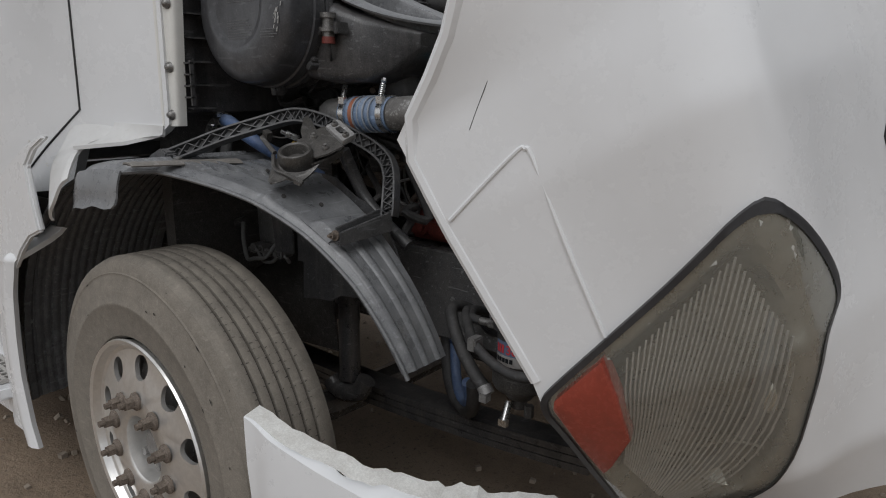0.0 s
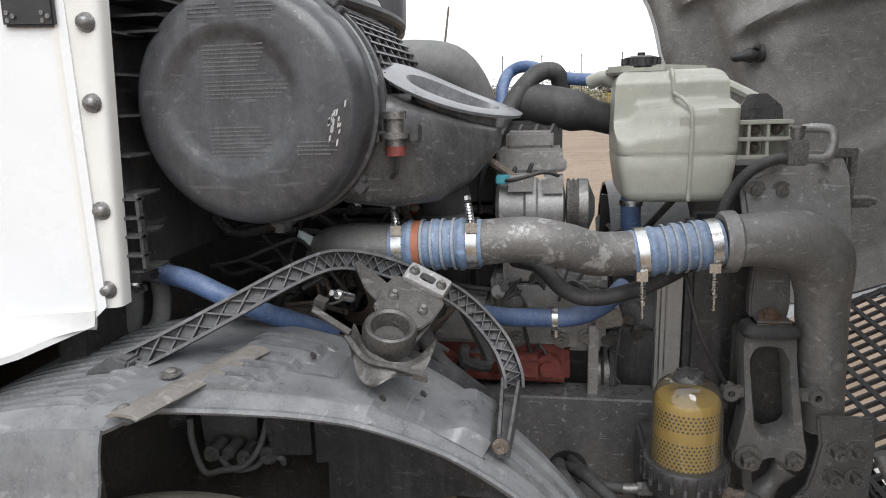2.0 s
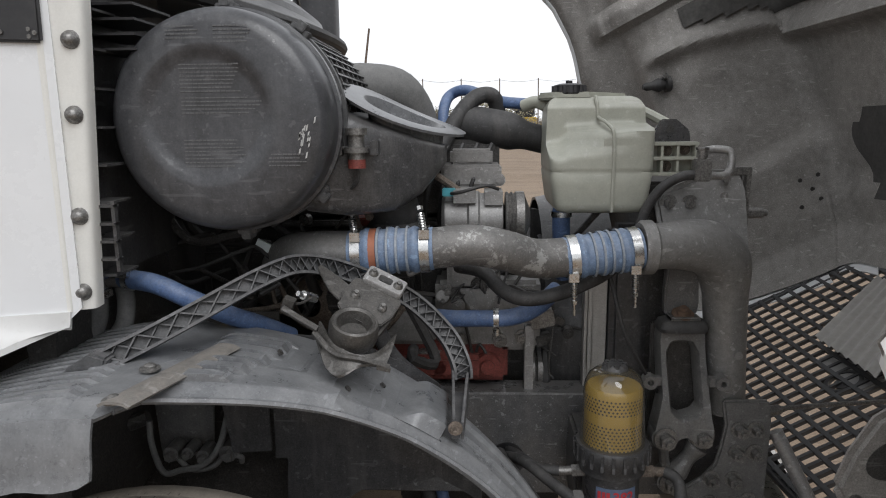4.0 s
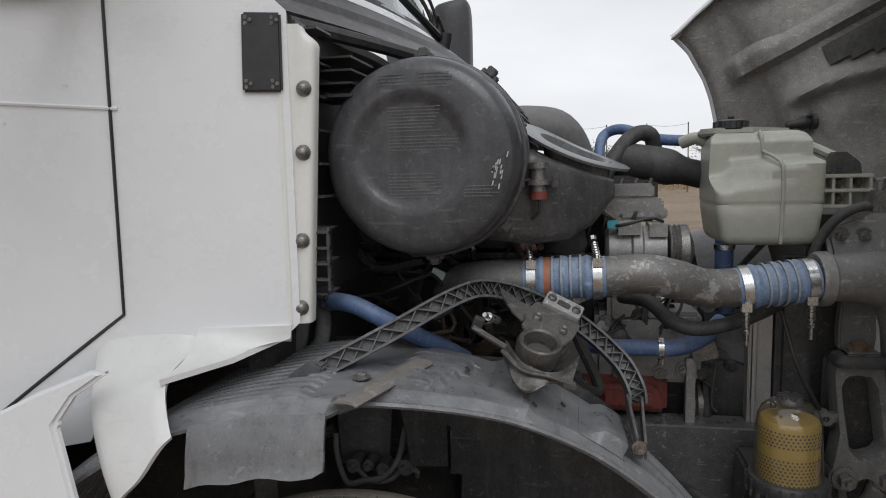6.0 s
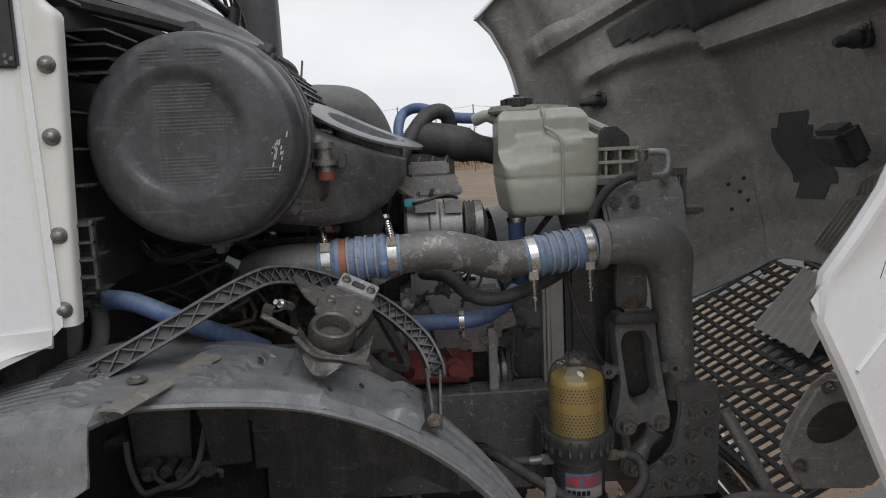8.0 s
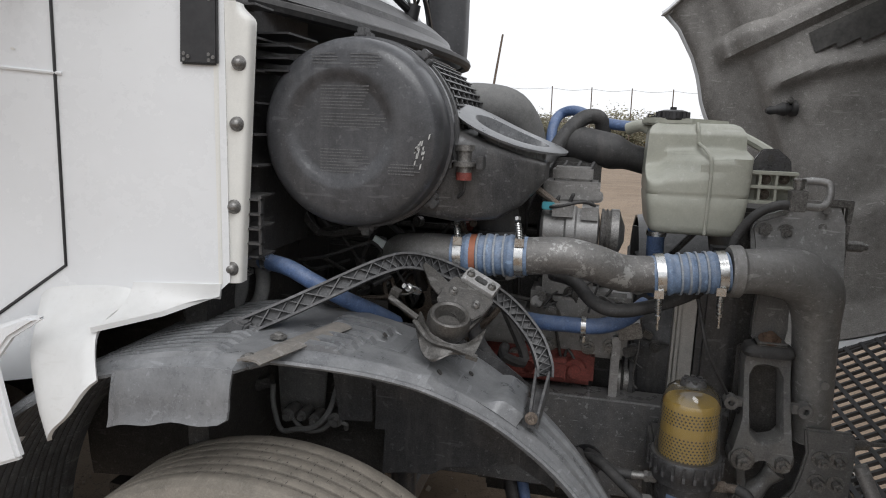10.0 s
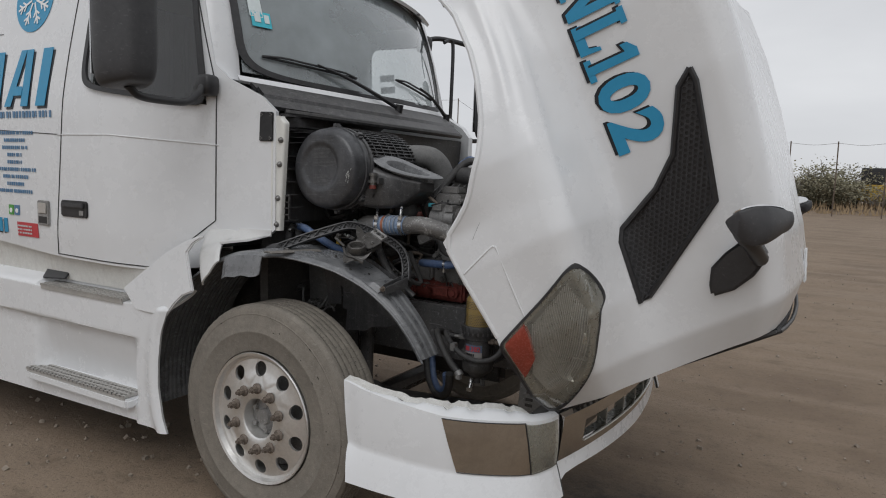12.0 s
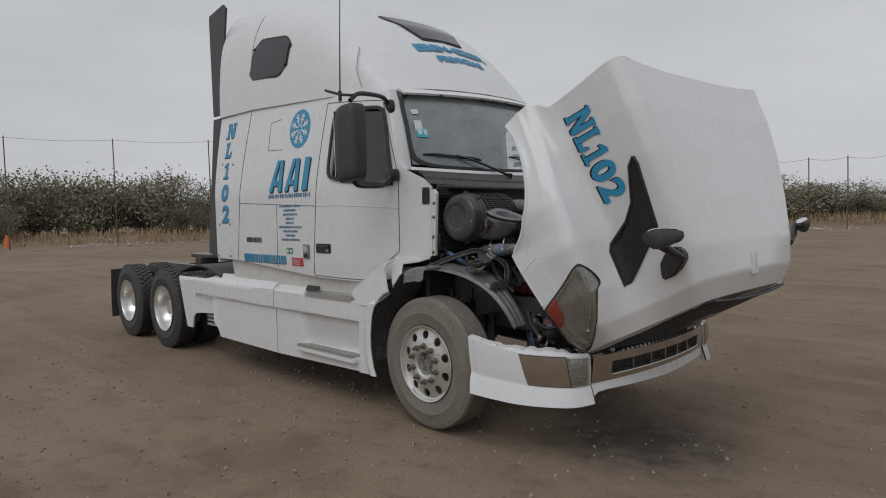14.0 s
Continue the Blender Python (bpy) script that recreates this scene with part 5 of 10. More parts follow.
def build_bumper():
    rng = random.Random(3)
    jag = [0.006 * noise.noise(Vector((k * 0.23, 0, 0))) + 0.0015 * rng.uniform(-1, 1) - (0.010 if k in (12, 13, 14, 15, 21, 22, 27, 28, 29, 30, 36, 37) else 0) for k in range(90)]

    def top(x):
        return between(x, [0.516, 0.74, 0.96, 1.235, 1.30], [0.812, 0.775, 0.747, 0.735, 0.717])

    def face(s, v, lift=0.0):
        """v: 0 lower edge, 1 crease, 2 upper edge, 3 end of the rolled top."""
        p, out = corner_at(s)
        lo, crease, hi = between(p.x, [0.516, 1.30], [0.413, 0.388]), between(p.x, [0.516, 1.30], [0.554, 0.512]), top(p.x)
        roll = between(p.x, [0.516, 0.70, 0.90, 1.05, 1.2, 1.30], [0.004, 0.015, 0.04, 0.062, 0.06, 0.03])
        if v <= 1:
            d, z = 0.040 * (1 - v) ** 0.9, lo + (crease - lo) * v
        elif v <= 2:
            d, z = 0.006 * math.sin(math.pi * (v - 1)), crease + (hi - crease) * (v - 1)
        else:
            f = v - 2
            d, z = -roll * f, hi + roll * 0.42 * math.sin(f * math.pi * 0.5)
            if s < 0.72:
                z += f * jag[int(s * 60)]
        d -= 0.014 * (1 - ease(p.x, 0.525, 0.62)) * ease(v, 0.6, 1.1)
        q = p + out * (d + lift)
        return Vector((q.x + (0.055 * (1 - min(v, 2) / 2)) * (1 - ease(p.x, 0.516, 0.65)), q.y, z))

    def front_x(y):
        return 1.40 - 0.10 * (y / 0.845) ** 2
    # white lower moulding and corners; the near and far corners are mirror images
    fibre = [0, 0.25, 0.5, 0.75, 0.93, 1.0, 1.07, 1.3, 1.6, 1.9, 2.0, 2.15, 2.35, 2.6, 2.8, 3.0]
    ss = spread(0, 1, 60)

    def panel(s, v):
        """A point on the leaning chrome panel and the lamp beyond it: s from its rear end (0) to the joint (1), on to the seam (2)."""
        f = (v - 1) / 0.97
        xs = [0.961 + 0.062 * (1 - f), 1.235 + 0.021 * (1 - f), 1.2985]
        return corner_s(between(s, [0, 1, 2], xs))
    bumper = None
    for side in (-1, 1):
        flip = lambda q: (q.x, side * q.y, q.z)
        bm = bmesh.new()
        shell(bm, ss, fibre, lambda s, v: flip(face(s, v)), -0.016 * side)
        if bumper is None:
            bumper = part("bumper", bm, white, truck, "white fibreglass bumper with a broken top edge")
        else:
            part("far_corner", bm, white, bumper)
        bm = bmesh.new()
        shell(bm, spread(0, 1, 18), spread(1.03, 1.955, 8), lambda s, v: flip(face(panel(s, v), v, 0.004)), -0.006 * side)
        part("corner_panel", bm, chrome, bumper, "mirror-like chrome corner panel")
        bm = bmesh.new()
        shell(bm, spread(1.05, 1.95, 8), spread(1.05, 1.93, 8), lambda s, v: flip(face(panel(s, v), v, 0.0035 - 0.002 * math.sin(9 * s))), -0.004 * side)
        lamp = part("fog_lamp", bm, reflector, bumper, "hazy fog lamp")
        bm = bmesh.new()
        shell(bm, spread(1.02, 1.98, 14), spread(1.03, 1.955, 12), lambda s, v: flip(face(panel(s, v), v, 0.010 + 0.010 * math.sin(math.pi * (s - 1)) * math.sin(math.pi * (v - 1)))), -0.003 * side)
        part("fog_lens", bm, lens_clear, lamp)
        bm = bmesh.new()
        rim = [face(panel(1.0, v), v, 0.006) for v in spread(1.03, 1.955, 10)] + [face(panel(s, 1.96), 1.96, 0.005) for s in spread(1, 0, 12)]
        tube(bm, [flip(q) for q in rim], 0.0022, n=6, steps=1)
        rim = [face(panel(s, 1.02), 1.02, 0.004) for s in spread(0, 2, 20)]
        tube(bm, [flip(q) for q in rim], 0.0016, n=6, steps=1)
        part("panel_joint", bm, trim_black, bumper)
        # dark gap at the seam with the middle section
        bm = bmesh.new()
        gap = [face(1.0, v, -0.004) + Vector((0.0, -0.0045, 0)) for v in fibre]
        tube(bm, [flip(q) for q in gap], 0.0062, n=6, steps=1)
        part("seam_gap", bm, trim_black, bumper)
        # chipped raw edge along the rolled top
        bm = bmesh.new()
        shell(bm, spread(0.0, 0.72, 44), spread(0, 1, 3), lambda s, v: flip(face(s, 3.0) + corner_at(s)[1] * (0.001 - 0.050 * v * (0.75 + 20 * abs(jag[int(s * 60) + 7]))) + Vector((0, 0, 0.001 + 0.008 * v))), -0.005 * side)
        part("top_flange", bm, white_worn, bumper, "chipped raw fibreglass edge" if side < 0 else "")
    # middle section: chrome face with a long slot, white valance below
    ys = spread(-0.838, 0.838, 64)
    bm = bmesh.new()
    rows = [0.518, 0.545, 0.560, 0.60, 0.650, 0.662, 0.69, 0.708, 0.718]

    def centre(y, z):
        return (front_x(y) + 0.11 * (z - 0.518) - 0.03 * ease(z, 0.708, 0.722), y, z)
    shell(bm, ys, rows, centre, 0.012, keep=lambda y, z: not (abs(y) < 0.655 and 0.560 < z < 0.650))
    part("centre_panel", bm, chrome, bumper, "dull silver bumper centre")
    bm = bmesh.new()
    tube(bm, [(front_x(y) + 0.006, y, 0.557) for y in spread(-0.65, 0.65, 30)], 0.0055, n=8, steps=1)
    part("slot_lip", bm, alloy, bumper, "bright lower lip of the slot")
    bm = bmesh.new()
    for z in (0.553, 0.651):
        shell(bm, spread(-0.66, 0.66, 30), spread(0, 1, 1), lambda y, w: (front_x(y) - 0.004 - 0.055 * w, y, z), 0.004)
    for y in (-0.66, 0.66):
        box(bm, (front_x(y) - 0.06, y - 0.003, 0.55), (front_x(y) - 0.004, y + 0.003, 0.655))
    part("slot_frame", bm, reflector, bumper)
    for y in (-0.40, -0.175, 0.03, 0.235, 0.44):
        bm = bmesh.new()
        box(bm, (front_x(y) - 0.05, y - 0.009, 0.553), (front_x(y) - 0.006, y + 0.009, 0.652))
        part("intake_bar", bm, reflector, bumper, bevel=0.003)
    bm = bmesh.new()
    shell(bm, ys, spread(0, 1, 6), lambda y, v: (front_x(y) - 0.006 + 0.012 * (1 - v), y, between(abs(y), [0.0, 0.70, 0.80, 0.838], [0.442, 0.458, 0.452, 0.40]) * (1 - v) + 0.515 * v), 0.014)
    part("valance", bm, white, bumper, "white lower valance")
    bm = bmesh.new()
    box(bm, (1.25, -0.64, 0.54), (1.27, 0.64, 0.70))
    part("intake_back", bm, grime, bumper)
    bm = bmesh.new()
    box(bm, (1.13, -0.75, 0.47), (1.245, 0.75, 0.66))
    part("bumper_beam", bm, frame_paint, bumper, bevel=0.01)


build_bumper()


# ---- the truck: hood, built shut and then tilted open ----
PIVOT, OPEN = Vector((1.32, 0, 0.74)), 62.0
HX = [-0.20, 0.10, 0.40, 0.70, 1.00, 1.20, 1.31]
HOOD = {
    "zc": [1.905, 1.895, 1.860, 1.815, 1.755, 1.690, 1.585],
    "ysh": [1.09, 1.06, 1.01, 0.94, 0.86, 0.79, 0.70],
    "zsh": [1.945, 1.920, 1.870, 1.800, 1.720, 1.640, 1.545],
    "yv": [1.10, 1.06, 0.995, 0.925, 0.875, 0.845, 0.80],
    "zv": [1.46, 1.41, 1.36, 1.31, 1.25, 1.20, 1.12],
    "yf": [1.165, 1.19, 1.215, 1.215, 1.15, 1.02, 0.90],
    "zf": [1.27, 1.25, 1.22, 1.18, 1.10, 1.02, 0.95],
    "yb": [1.22, 1.27, 1.31, 1.27, 1.20, 1.06, 0.87],
}


def hood_low(x):
    arch = between(x, [-0.24, -0.2, -0.11, 0.02, 0.1, 0.17, 0.24, 0.31, 0.355, 0.42, 0.464, 0.5, 0.567], [1.04, 1.09, 1.12, 1.127, 1.117, 1.10, 1.08, 1.048, 1.022, 0.967, 0.930, 0.887, 0.764])
    return arch if x < 0.567 else between(x, [0.567, 0.95, 1.31], [0.764, 0.776, 0.722])



def hood_section(x):
    """Right-hand half of the shut hood at x, from the middle of the top to the lower edge, as (half width, z)."""
    h = {k: between(x, HX, v) for k, v in HOOD.items()}
    lo = hood_low(x)
    zf = max(h["zf"], lo + 0.12)
    return [(0, h["zc"]), (0.35 * h["ysh"], h["zc"]), (0.72 * h["ysh"], h["zc"] * 0.5 + h["zsh"] * 0.5), (h["ysh"] - 0.085, h["zsh"]), (h["ysh"] - 0.012, h["zsh"] - 0.055),
            (h["ysh"], h["zsh"] - 0.14), (h["yv"] * 0.5 + h["ysh"] * 0.5 - 0.005, h["zv"] * 0.6 + h["zsh"] * 0.4 - 0.04), (h["yv"], h["zv"]), (h["yv"] * 0.6 + h["yf"] * 0.4, zf + 0.06), (h["yf"], zf - 0.01), (h["yf"] * 0.6 + h["yb"] * 0.4, zf * 0.55 + lo * 0.45), (h["yb"], lo)]


SECTION = {}


def hood_curve(x):
    key = round(x, 4)
    if key not in SECTION:
        SECTION[key] = smooth_path([(y, 0, z) for y, z in hood_section(x)], 4)
    return SECTION[key]


def hood_crease(u, v):
    """Two moulded creases that run forward along the flank, as a height over the skin."""
    fade = ease(u, -0.12, 0.12) * (1 - ease(u, 0.62, 0.78))
    return fade * (0.0065 * math.exp(-((v - 0.785 - 0.04 * (u - 0.187)) / 0.013) ** 2) + 0.006 * math.exp(-((v - 0.675 + 0.037 * (u - 0.272)) / 0.012) ** 2))


def hood_place(side, inset=0.0):
    def place(u, v):
        lift = inset - hood_crease(u, v)
        c = hood_curve(u)
        k = v * (len(c) - 1)
        i = min(int(k), len(c) - 2)
        p = c[i].lerp(c[i + 1], k - i)
        way = (c[i + 1] - c[i]).normalized()
        z = p.z - (0.08 * ease(u, 0.45, 0.2) * ease(v, 0.8, 1.0) if side > 0 else 0)
        back = between(z, [1.0, 1.04, 1.144, 1.28, 1.33, 1.38], [-0.025, -0.03, -0.06, -0.09, -0.06, 0.0])
        return (u + back * ease(u, 0.12, -0.2), side * (p.x + lift * way.z + 0.010 * math.exp(-((v - 0.90) / 0.03) ** 2) * ease(u, 0.85, 0.55)), z - lift * way.x)
    return place


def hood_side_y(x, z):
    """Half width of the hood's side at a height."""
    c = [p for p in hood_curve(min(1.31, max(-0.2, x)))][18:]
    zs = [p.z for p in c]
    return float(np.interp(-z, [-q for q in zs], [p.x for p in c]))


tilt = Matrix.Translation(PIVOT) @ Matrix.Rotation(radians(OPEN), 4, "Y") @ Matrix.Translation(-PIVOT)


def hood_part(name, bm, material, parent=None, label="", **more):
    """A part built at its place on the shut hood, which opens with it."""
    bmesh.ops.transform(bm, matrix=tilt, verts=bm.verts[:])
    return part(name, bm, material, parent or hood, label, **more)


def vent_outline():
    return [(0.375, 1.715), (0.41, 1.66), (0.60, 1.545), (0.68, 1.44), (0.76, 1.275), (0.80, 1.255), (1.03, 1.215), (1.02, 1.25), (0.93, 1.39), (0.80, 1.60), (0.42, 1.715)]


def inside(x, z, outline):
    hit = False
    for (xa, za), (xb, zb) in zip(outline, outline[1:] + outline[:1]):
        if (za > z) != (zb > z) and x < (xb - xa) * (z - za) / (zb - za) + xa:
            hit = not hit
    return hit


LAMP = [(0.813, 1.138), (0.862, 1.040), (0.919, 0.906), (0.968, 0.790), (0.979, 0.776), (0.995, 0.773), (1.042, 0.768), (1.117, 0.755), (1.202, 0.742), (1.27, 0.715), (1.297, 0.708), (1.303, 0.73), (1.292, 0.79), (1.235, 0.918), (1.175, 1.012), (1.06, 1.093), (0.99, 1.132), (0.957, 1.154), (0.875, 1.162), (0.825, 1.154)]


def lamp_ring(scale, n=128):
    """The lamp outline, rounded and shrunk towards its middle."""
    pts = [Vector((x, z)) for x, z in LAMP]
    for _ in range(2):
        pts = [q for a, b in zip(pts, pts[1:] + pts[:1]) for q in (a.lerp(b, 0.25), a.lerp(b, 0.75))]
    pts.append(pts[0])
    run = np.concatenate(([0], np.cumsum([(b - a).length for a, b in zip(pts, pts[1:])])))
    res = []
    for k in range(n):
        at = run[-1] * k / n
        x, z = float(np.interp(at, run, [p.x for p in pts])), float(np.interp(at, run, [p.y for p in pts]))
        res.append((1.065 + scale * (x - 1.065), 0.935 + scale * (z - 0.935)))
    return res


def build_hood():
    us = [-0.2 + 1.51 * (k / 96) for k in range(97)]
    us[-1] = 1.31
    us[49] = 0.567
    n = len(hood_curve(0)) - 1
    finer = [k / (2 * n) for k in range(2 * n + 1)]
    hole = lamp_ring(0.91, 64)

    def solid(u, v, side):
        c = hood_curve(u)
        k = v * n
        i = min(int(k), n - 1)
        return v < 0.4 or not inside(u, c[i].lerp(c[i + 1], k - i).z, hole)
    bm = bmesh.new()
    for side in (-1, 1):
        shell(bm, us, finer, hood_place(side), 0.0, keep=lambda u, v: solid(u, v, side))
    bmesh.ops.remove_doubles(bm, verts=bm.verts[:], dist=0.0005)
    bmesh.ops.transform(bm, matrix=tilt, verts=bm.verts[:])
    whole = part("hood", bm, white, truck, "white fibreglass hood tilted forward open", sharp=50)
    inner = bmesh.new()
    for side in (-1, 1):
        shell(inner, us, finer, lambda u, v: hood_ribs(side, u, v), 0.0, keep=lambda u, v: solid(u, v, side))
    bmesh.ops.remove_doubles(inner, verts=inner.verts[:], dist=0.0005)
    bmesh.ops.transform(inner, matrix=tilt, verts=inner.verts[:])
    part("hood_lining", inner, inner_grey, whole, "dusty grey inner face of the hood", sharp=50)
    return whole


def hood_ribs(side, u, v):
    """Inner face: a set-in skin with raised stiffening ribs and shallow pads."""
    inset = 0.03
    inset += 0.045 * ease(u, 0.005, 0.03) * (1 - ease(u, 0.085, 0.11)) * ease(v, 0.93, 0.85)
    crest = 0.43 - 0.16 * ease(v, 0.3, 0.66)
    inset += 0.06 * math.exp(-((u - crest) / 0.038) ** 2) * ease(v, 0.76, 0.66)
    inset += 0.04 * math.exp(-((v - 0.72) / 0.03) ** 2) * ease(u, 0.85, 0.7) * ease(u, 0.2, 0.35)
    inset += 0.055 * ease(u, 0.82, 0.88) * ease(v, 0.80, 0.62) * ease(v, 0.22, 0.36)
    tear = ((u - 0.54) / 0.095) ** 2 + ((v - 0.595) / (0.055 + 0.12 * max(0, u - 0.46))) ** 2
    inset -= 0.024 * math.exp(-tear ** 2)
    inset += 0.012 * math.exp(-((u - 1.1) / 0.05) ** 2) * ease(v, 0.5, 0.4)
    inset *= 1 - 0.8 * ease(v, 0.955, 1.0)
    return hood_place(side, inset)(u, v)


hood = build_hood()


def hood_edges():
    # rolled edge that closes the two skins
    bm = bmesh.new()
    n = len(hood_curve(0)) - 1
    for side in (-1, 1):
        line = [hood_place(side)(x, 1.0) for x in spread(-0.2, 0.55, 24) + spread(0.6, 0.95, 6)]
        tube(bm, [Vector(p) + Vector((0, -side * 0.008, 0.004)) for p in line], 0.011, n=8, steps=1)
        line = [hood_place(side, 0.015)(-0.2, k / n) for k in range(n + 1)]
        tube(bm, line, 0.016, n=8, steps=1)
    hood_part("hood_edge", bm, white)
    # cowl-end return flange that shows from inside
    bm = bmesh.new()
    for side in (-1, 1):
        shell(bm, spread(0, 1, n), spread(0, 1, 2), lambda v, w: tuple(Vector(hood_place(side, 0.01 + 0.07 * w)(-0.195, v))), 0.006)
    hood_part("hood_flange", bm, inner_grey)
    # nose: frame of the grille opening
    for side in (-1, 1):
        bm = bmesh.new()
        shell(bm, [k / n for k in range(8, n + 1)], spread(0, 1, 3), lambda v, w: (1.31 + 0.012 * w, side * (hood_place(1)(1.31, v)[1] - 0.16 * w * (1 if v > 0.4 else 0.5)), hood_place(1)(1.31, v)[2] - (0.05 * w if v < 0.45 else 0)), 0.006)
        hood_part("nose_frame", bm, white)


hood_edges()


def build_grille():
    bm = bmesh.new()
    wide = lambda z: between(z, [0.74, 1.0, 1.3, 1.56], [0.66, 0.66, 0.63, 0.58])
    bow = lambda y: 1.312 + 0.040 * (1 - (y / 0.66) ** 2)
    for k in range(15):
        z = 0.765 + 0.056 * k
        w = wide(z)
        line = [Vector((bow(y), y, z)) for y in spread(-w, w, 10)]
        rows = [[bm.verts.new(p + Vector((dx, 0, dz))) for dx, dz in ((-0.006, -0.0065), (0.007, -0.0065), (0.007, 0.0065), (-0.006, 0.0065))] for p in line]
        for p, q in zip(rows, rows[1:]):
            for j in range(4):
                bm.faces.new((p[j], p[(j + 1) % 4], q[(j + 1) % 4], q[j]))
    for k in range(-12, 13):
        y = 0.0515 * k
        box(bm, (bow(y) - 0.004, y - 0.006, 0.755), (bow(y) + 0.007, y + 0.006, 1.555))
    hood_part("grille", bm, mesh_black, hood, "black grille mesh")
    bm = bmesh.new()
    rim = [(bow(y) + 0.006, y, z) for y, z in [(-0.66, 0.755), (-0.66, 1.0), (-0.63, 1.3), (-0.58, 1.565), (-0.4, 1.57), (-0.2, 1.575), (0, 1.575), (0.2, 1.575), (0.4, 1.57), (0.58, 1.565), (0.63, 1.3), (0.66, 1.0), (0.66, 0.755), (0.4, 0.748), (0.2, 0.745), (0, 0.745), (-0.2, 0.745), (-0.4, 0.748), (-0.66, 0.755)]]
    tube(bm, rim, 0.009, n=8, steps=1)
    hood_part("grille_frame", bm, trim_black, hood)
    bm = bmesh.new()
    prism(bm, [(-0.13, 1.10), (0.13, 1.10), (0.13, 1.26), (-0.13, 1.26)], on_x(1.352, 1), 0.012)
    hood_part("grille_badge", bm, panel_grey, hood, "plain grey badge plate", bevel=0.004)
    bm = bmesh.new()
    lathe(bm, [(0.044, -0.006), (0.056, -0.006), (0.056, 0.008), (0.044, 0.008)], (1.355, -0.053, 1.10), (1, 0, 0), 28, close=True)
    lathe(bm, [(0.0, 0.0), (0.03, 0.0), (0.03, 0.006), (0.0, 0.006)], (1.355, -0.053, 1.10), (1, 0, 0), 20)
    hood_part("badge_ring", bm, trim_black, hood, "black ring behind the badge")
    # loose corrugated baffle sheets behind the grille
    for name, corners in (("baffle_sheet", ((1.30, 0.37, 1.488), (1.29, 0.15, 1.142), (1.28, -0.22, 1.13), (1.27, 0.02, 1.45))), ("upper_baffle", ((1.06, 0.16, 1.64), (1.25, 0.40, 1.58), (1.25, 0.20, 1.57), (1.05, -0.05, 1.635))), ("side_baffle", ((0.98, 0.03, 1.64), (1.04, 0.10, 1.64), (1.03, -0.12, 1.635), (0.90, -0.16, 1.645)))):
        a, b, c, d = [Vector(q) for q in corners]

        def sheet(u, v):
            p = a.lerp(d, u).lerp(b.lerp(c, u), v)
            out_way = (b - a).cross(d - a).normalized()
            return p + out_way * 0.006 * math.sin(u * 2 * math.pi * 7)
        bm = bmesh.new()
        shell(bm, spread(0, 1, 56), spread(0, 1, 4), sheet, 0.002)
        hood_part(name, bm, baffle_grey, hood, "loose pale grey corrugated baffle sheet", sharp=60)


build_grille()


def on_hood(x, z, lift=0.004):
    """A point on the hood's right side, lifted off it."""
    return Vector((x, -hood_side_y(x, z) - lift, z))


def build_vent():
    outline = vent_outline()
    bm = bmesh.new()
    lows = [on_hood(x, z, 0.004) for x, z in outline]
    tube(bm, lows + lows[:1], 0.011, n=8, steps=1)
    hood_part("vent_frame", bm, trim_black, hood, "black hood vent surround")
    bm = bmesh.new()
    rows = spread(1.20, 1.72, 44)
    cols = spread(0.36, 1.04, 56)
    shell(bm, cols, rows, lambda x, z: tuple(on_hood(x, z, 0.001)), 0.0, keep=lambda x, z: inside(x, z, outline))
    hood_part("vent_backing", bm, trim_black, hood)
    bm = bmesh.new()
    r = 0.0105
    x = 0.36
    k = 0
    while x < 1.04:
        z = 1.20 + (r * 0.9 if k % 2 else 0)
        while z < 1.72:
            if inside(x, z, outline):
                ring = [on_hood(x + r * 0.98 * math.cos(a), z + r * 0.98 * math.sin(a), 0.006) for a in [math.pi / 3 * j for j in range(6)]]
                hole = [on_hood(x + r * 0.72 * math.cos(a), z + r * 0.72 * math.sin(a), 0.006) for a in [math.pi / 3 * j for j in range(6)]]
                a, b = [bm.verts.new(q) for q in ring], [bm.verts.new(q) for q in hole]
                c = [bm.verts.new(on_hood(x + r * 0.72 * math.cos(t), z + r * 0.72 * math.sin(t), 0.0015)) for t in [math.pi / 3 * j for j in range(6)]]
                for j in range(6):
                    i = (j + 1) % 6
                    bm.faces.new((a[j], a[i], b[i], b[j]))
                    bm.faces.new((b[j], b[i], c[i], c[j]))
            z += r * 1.8
        x += r * 1.56
        k += 1
    hood_part("vent_mesh", bm, mirror_grey, hood, "honeycomb vent mesh", sharp=30)


build_vent()


def lamp_skin(bm, side, scales, lift, n=128):
    """A skin over the lamp from its rim (scale 1) to its middle; lift(scale, x, z) stands it off the hood."""
    rows = []
    for s in scales:
        rows.append([bm.verts.new((x + 0.5 * lift(s, x, z), side * (hood_side_y(x, z) + lift(s, x, z)), z)) for x, z in lamp_ring(s, n)])
    for p, q in zip(rows, rows[1:]):
        for k in range(n):
            bm.faces.new((p[k], p[(k + 1) % n], q[(k + 1) % n], q[k]))
    bm.faces.new(rows[-1])
    return bm


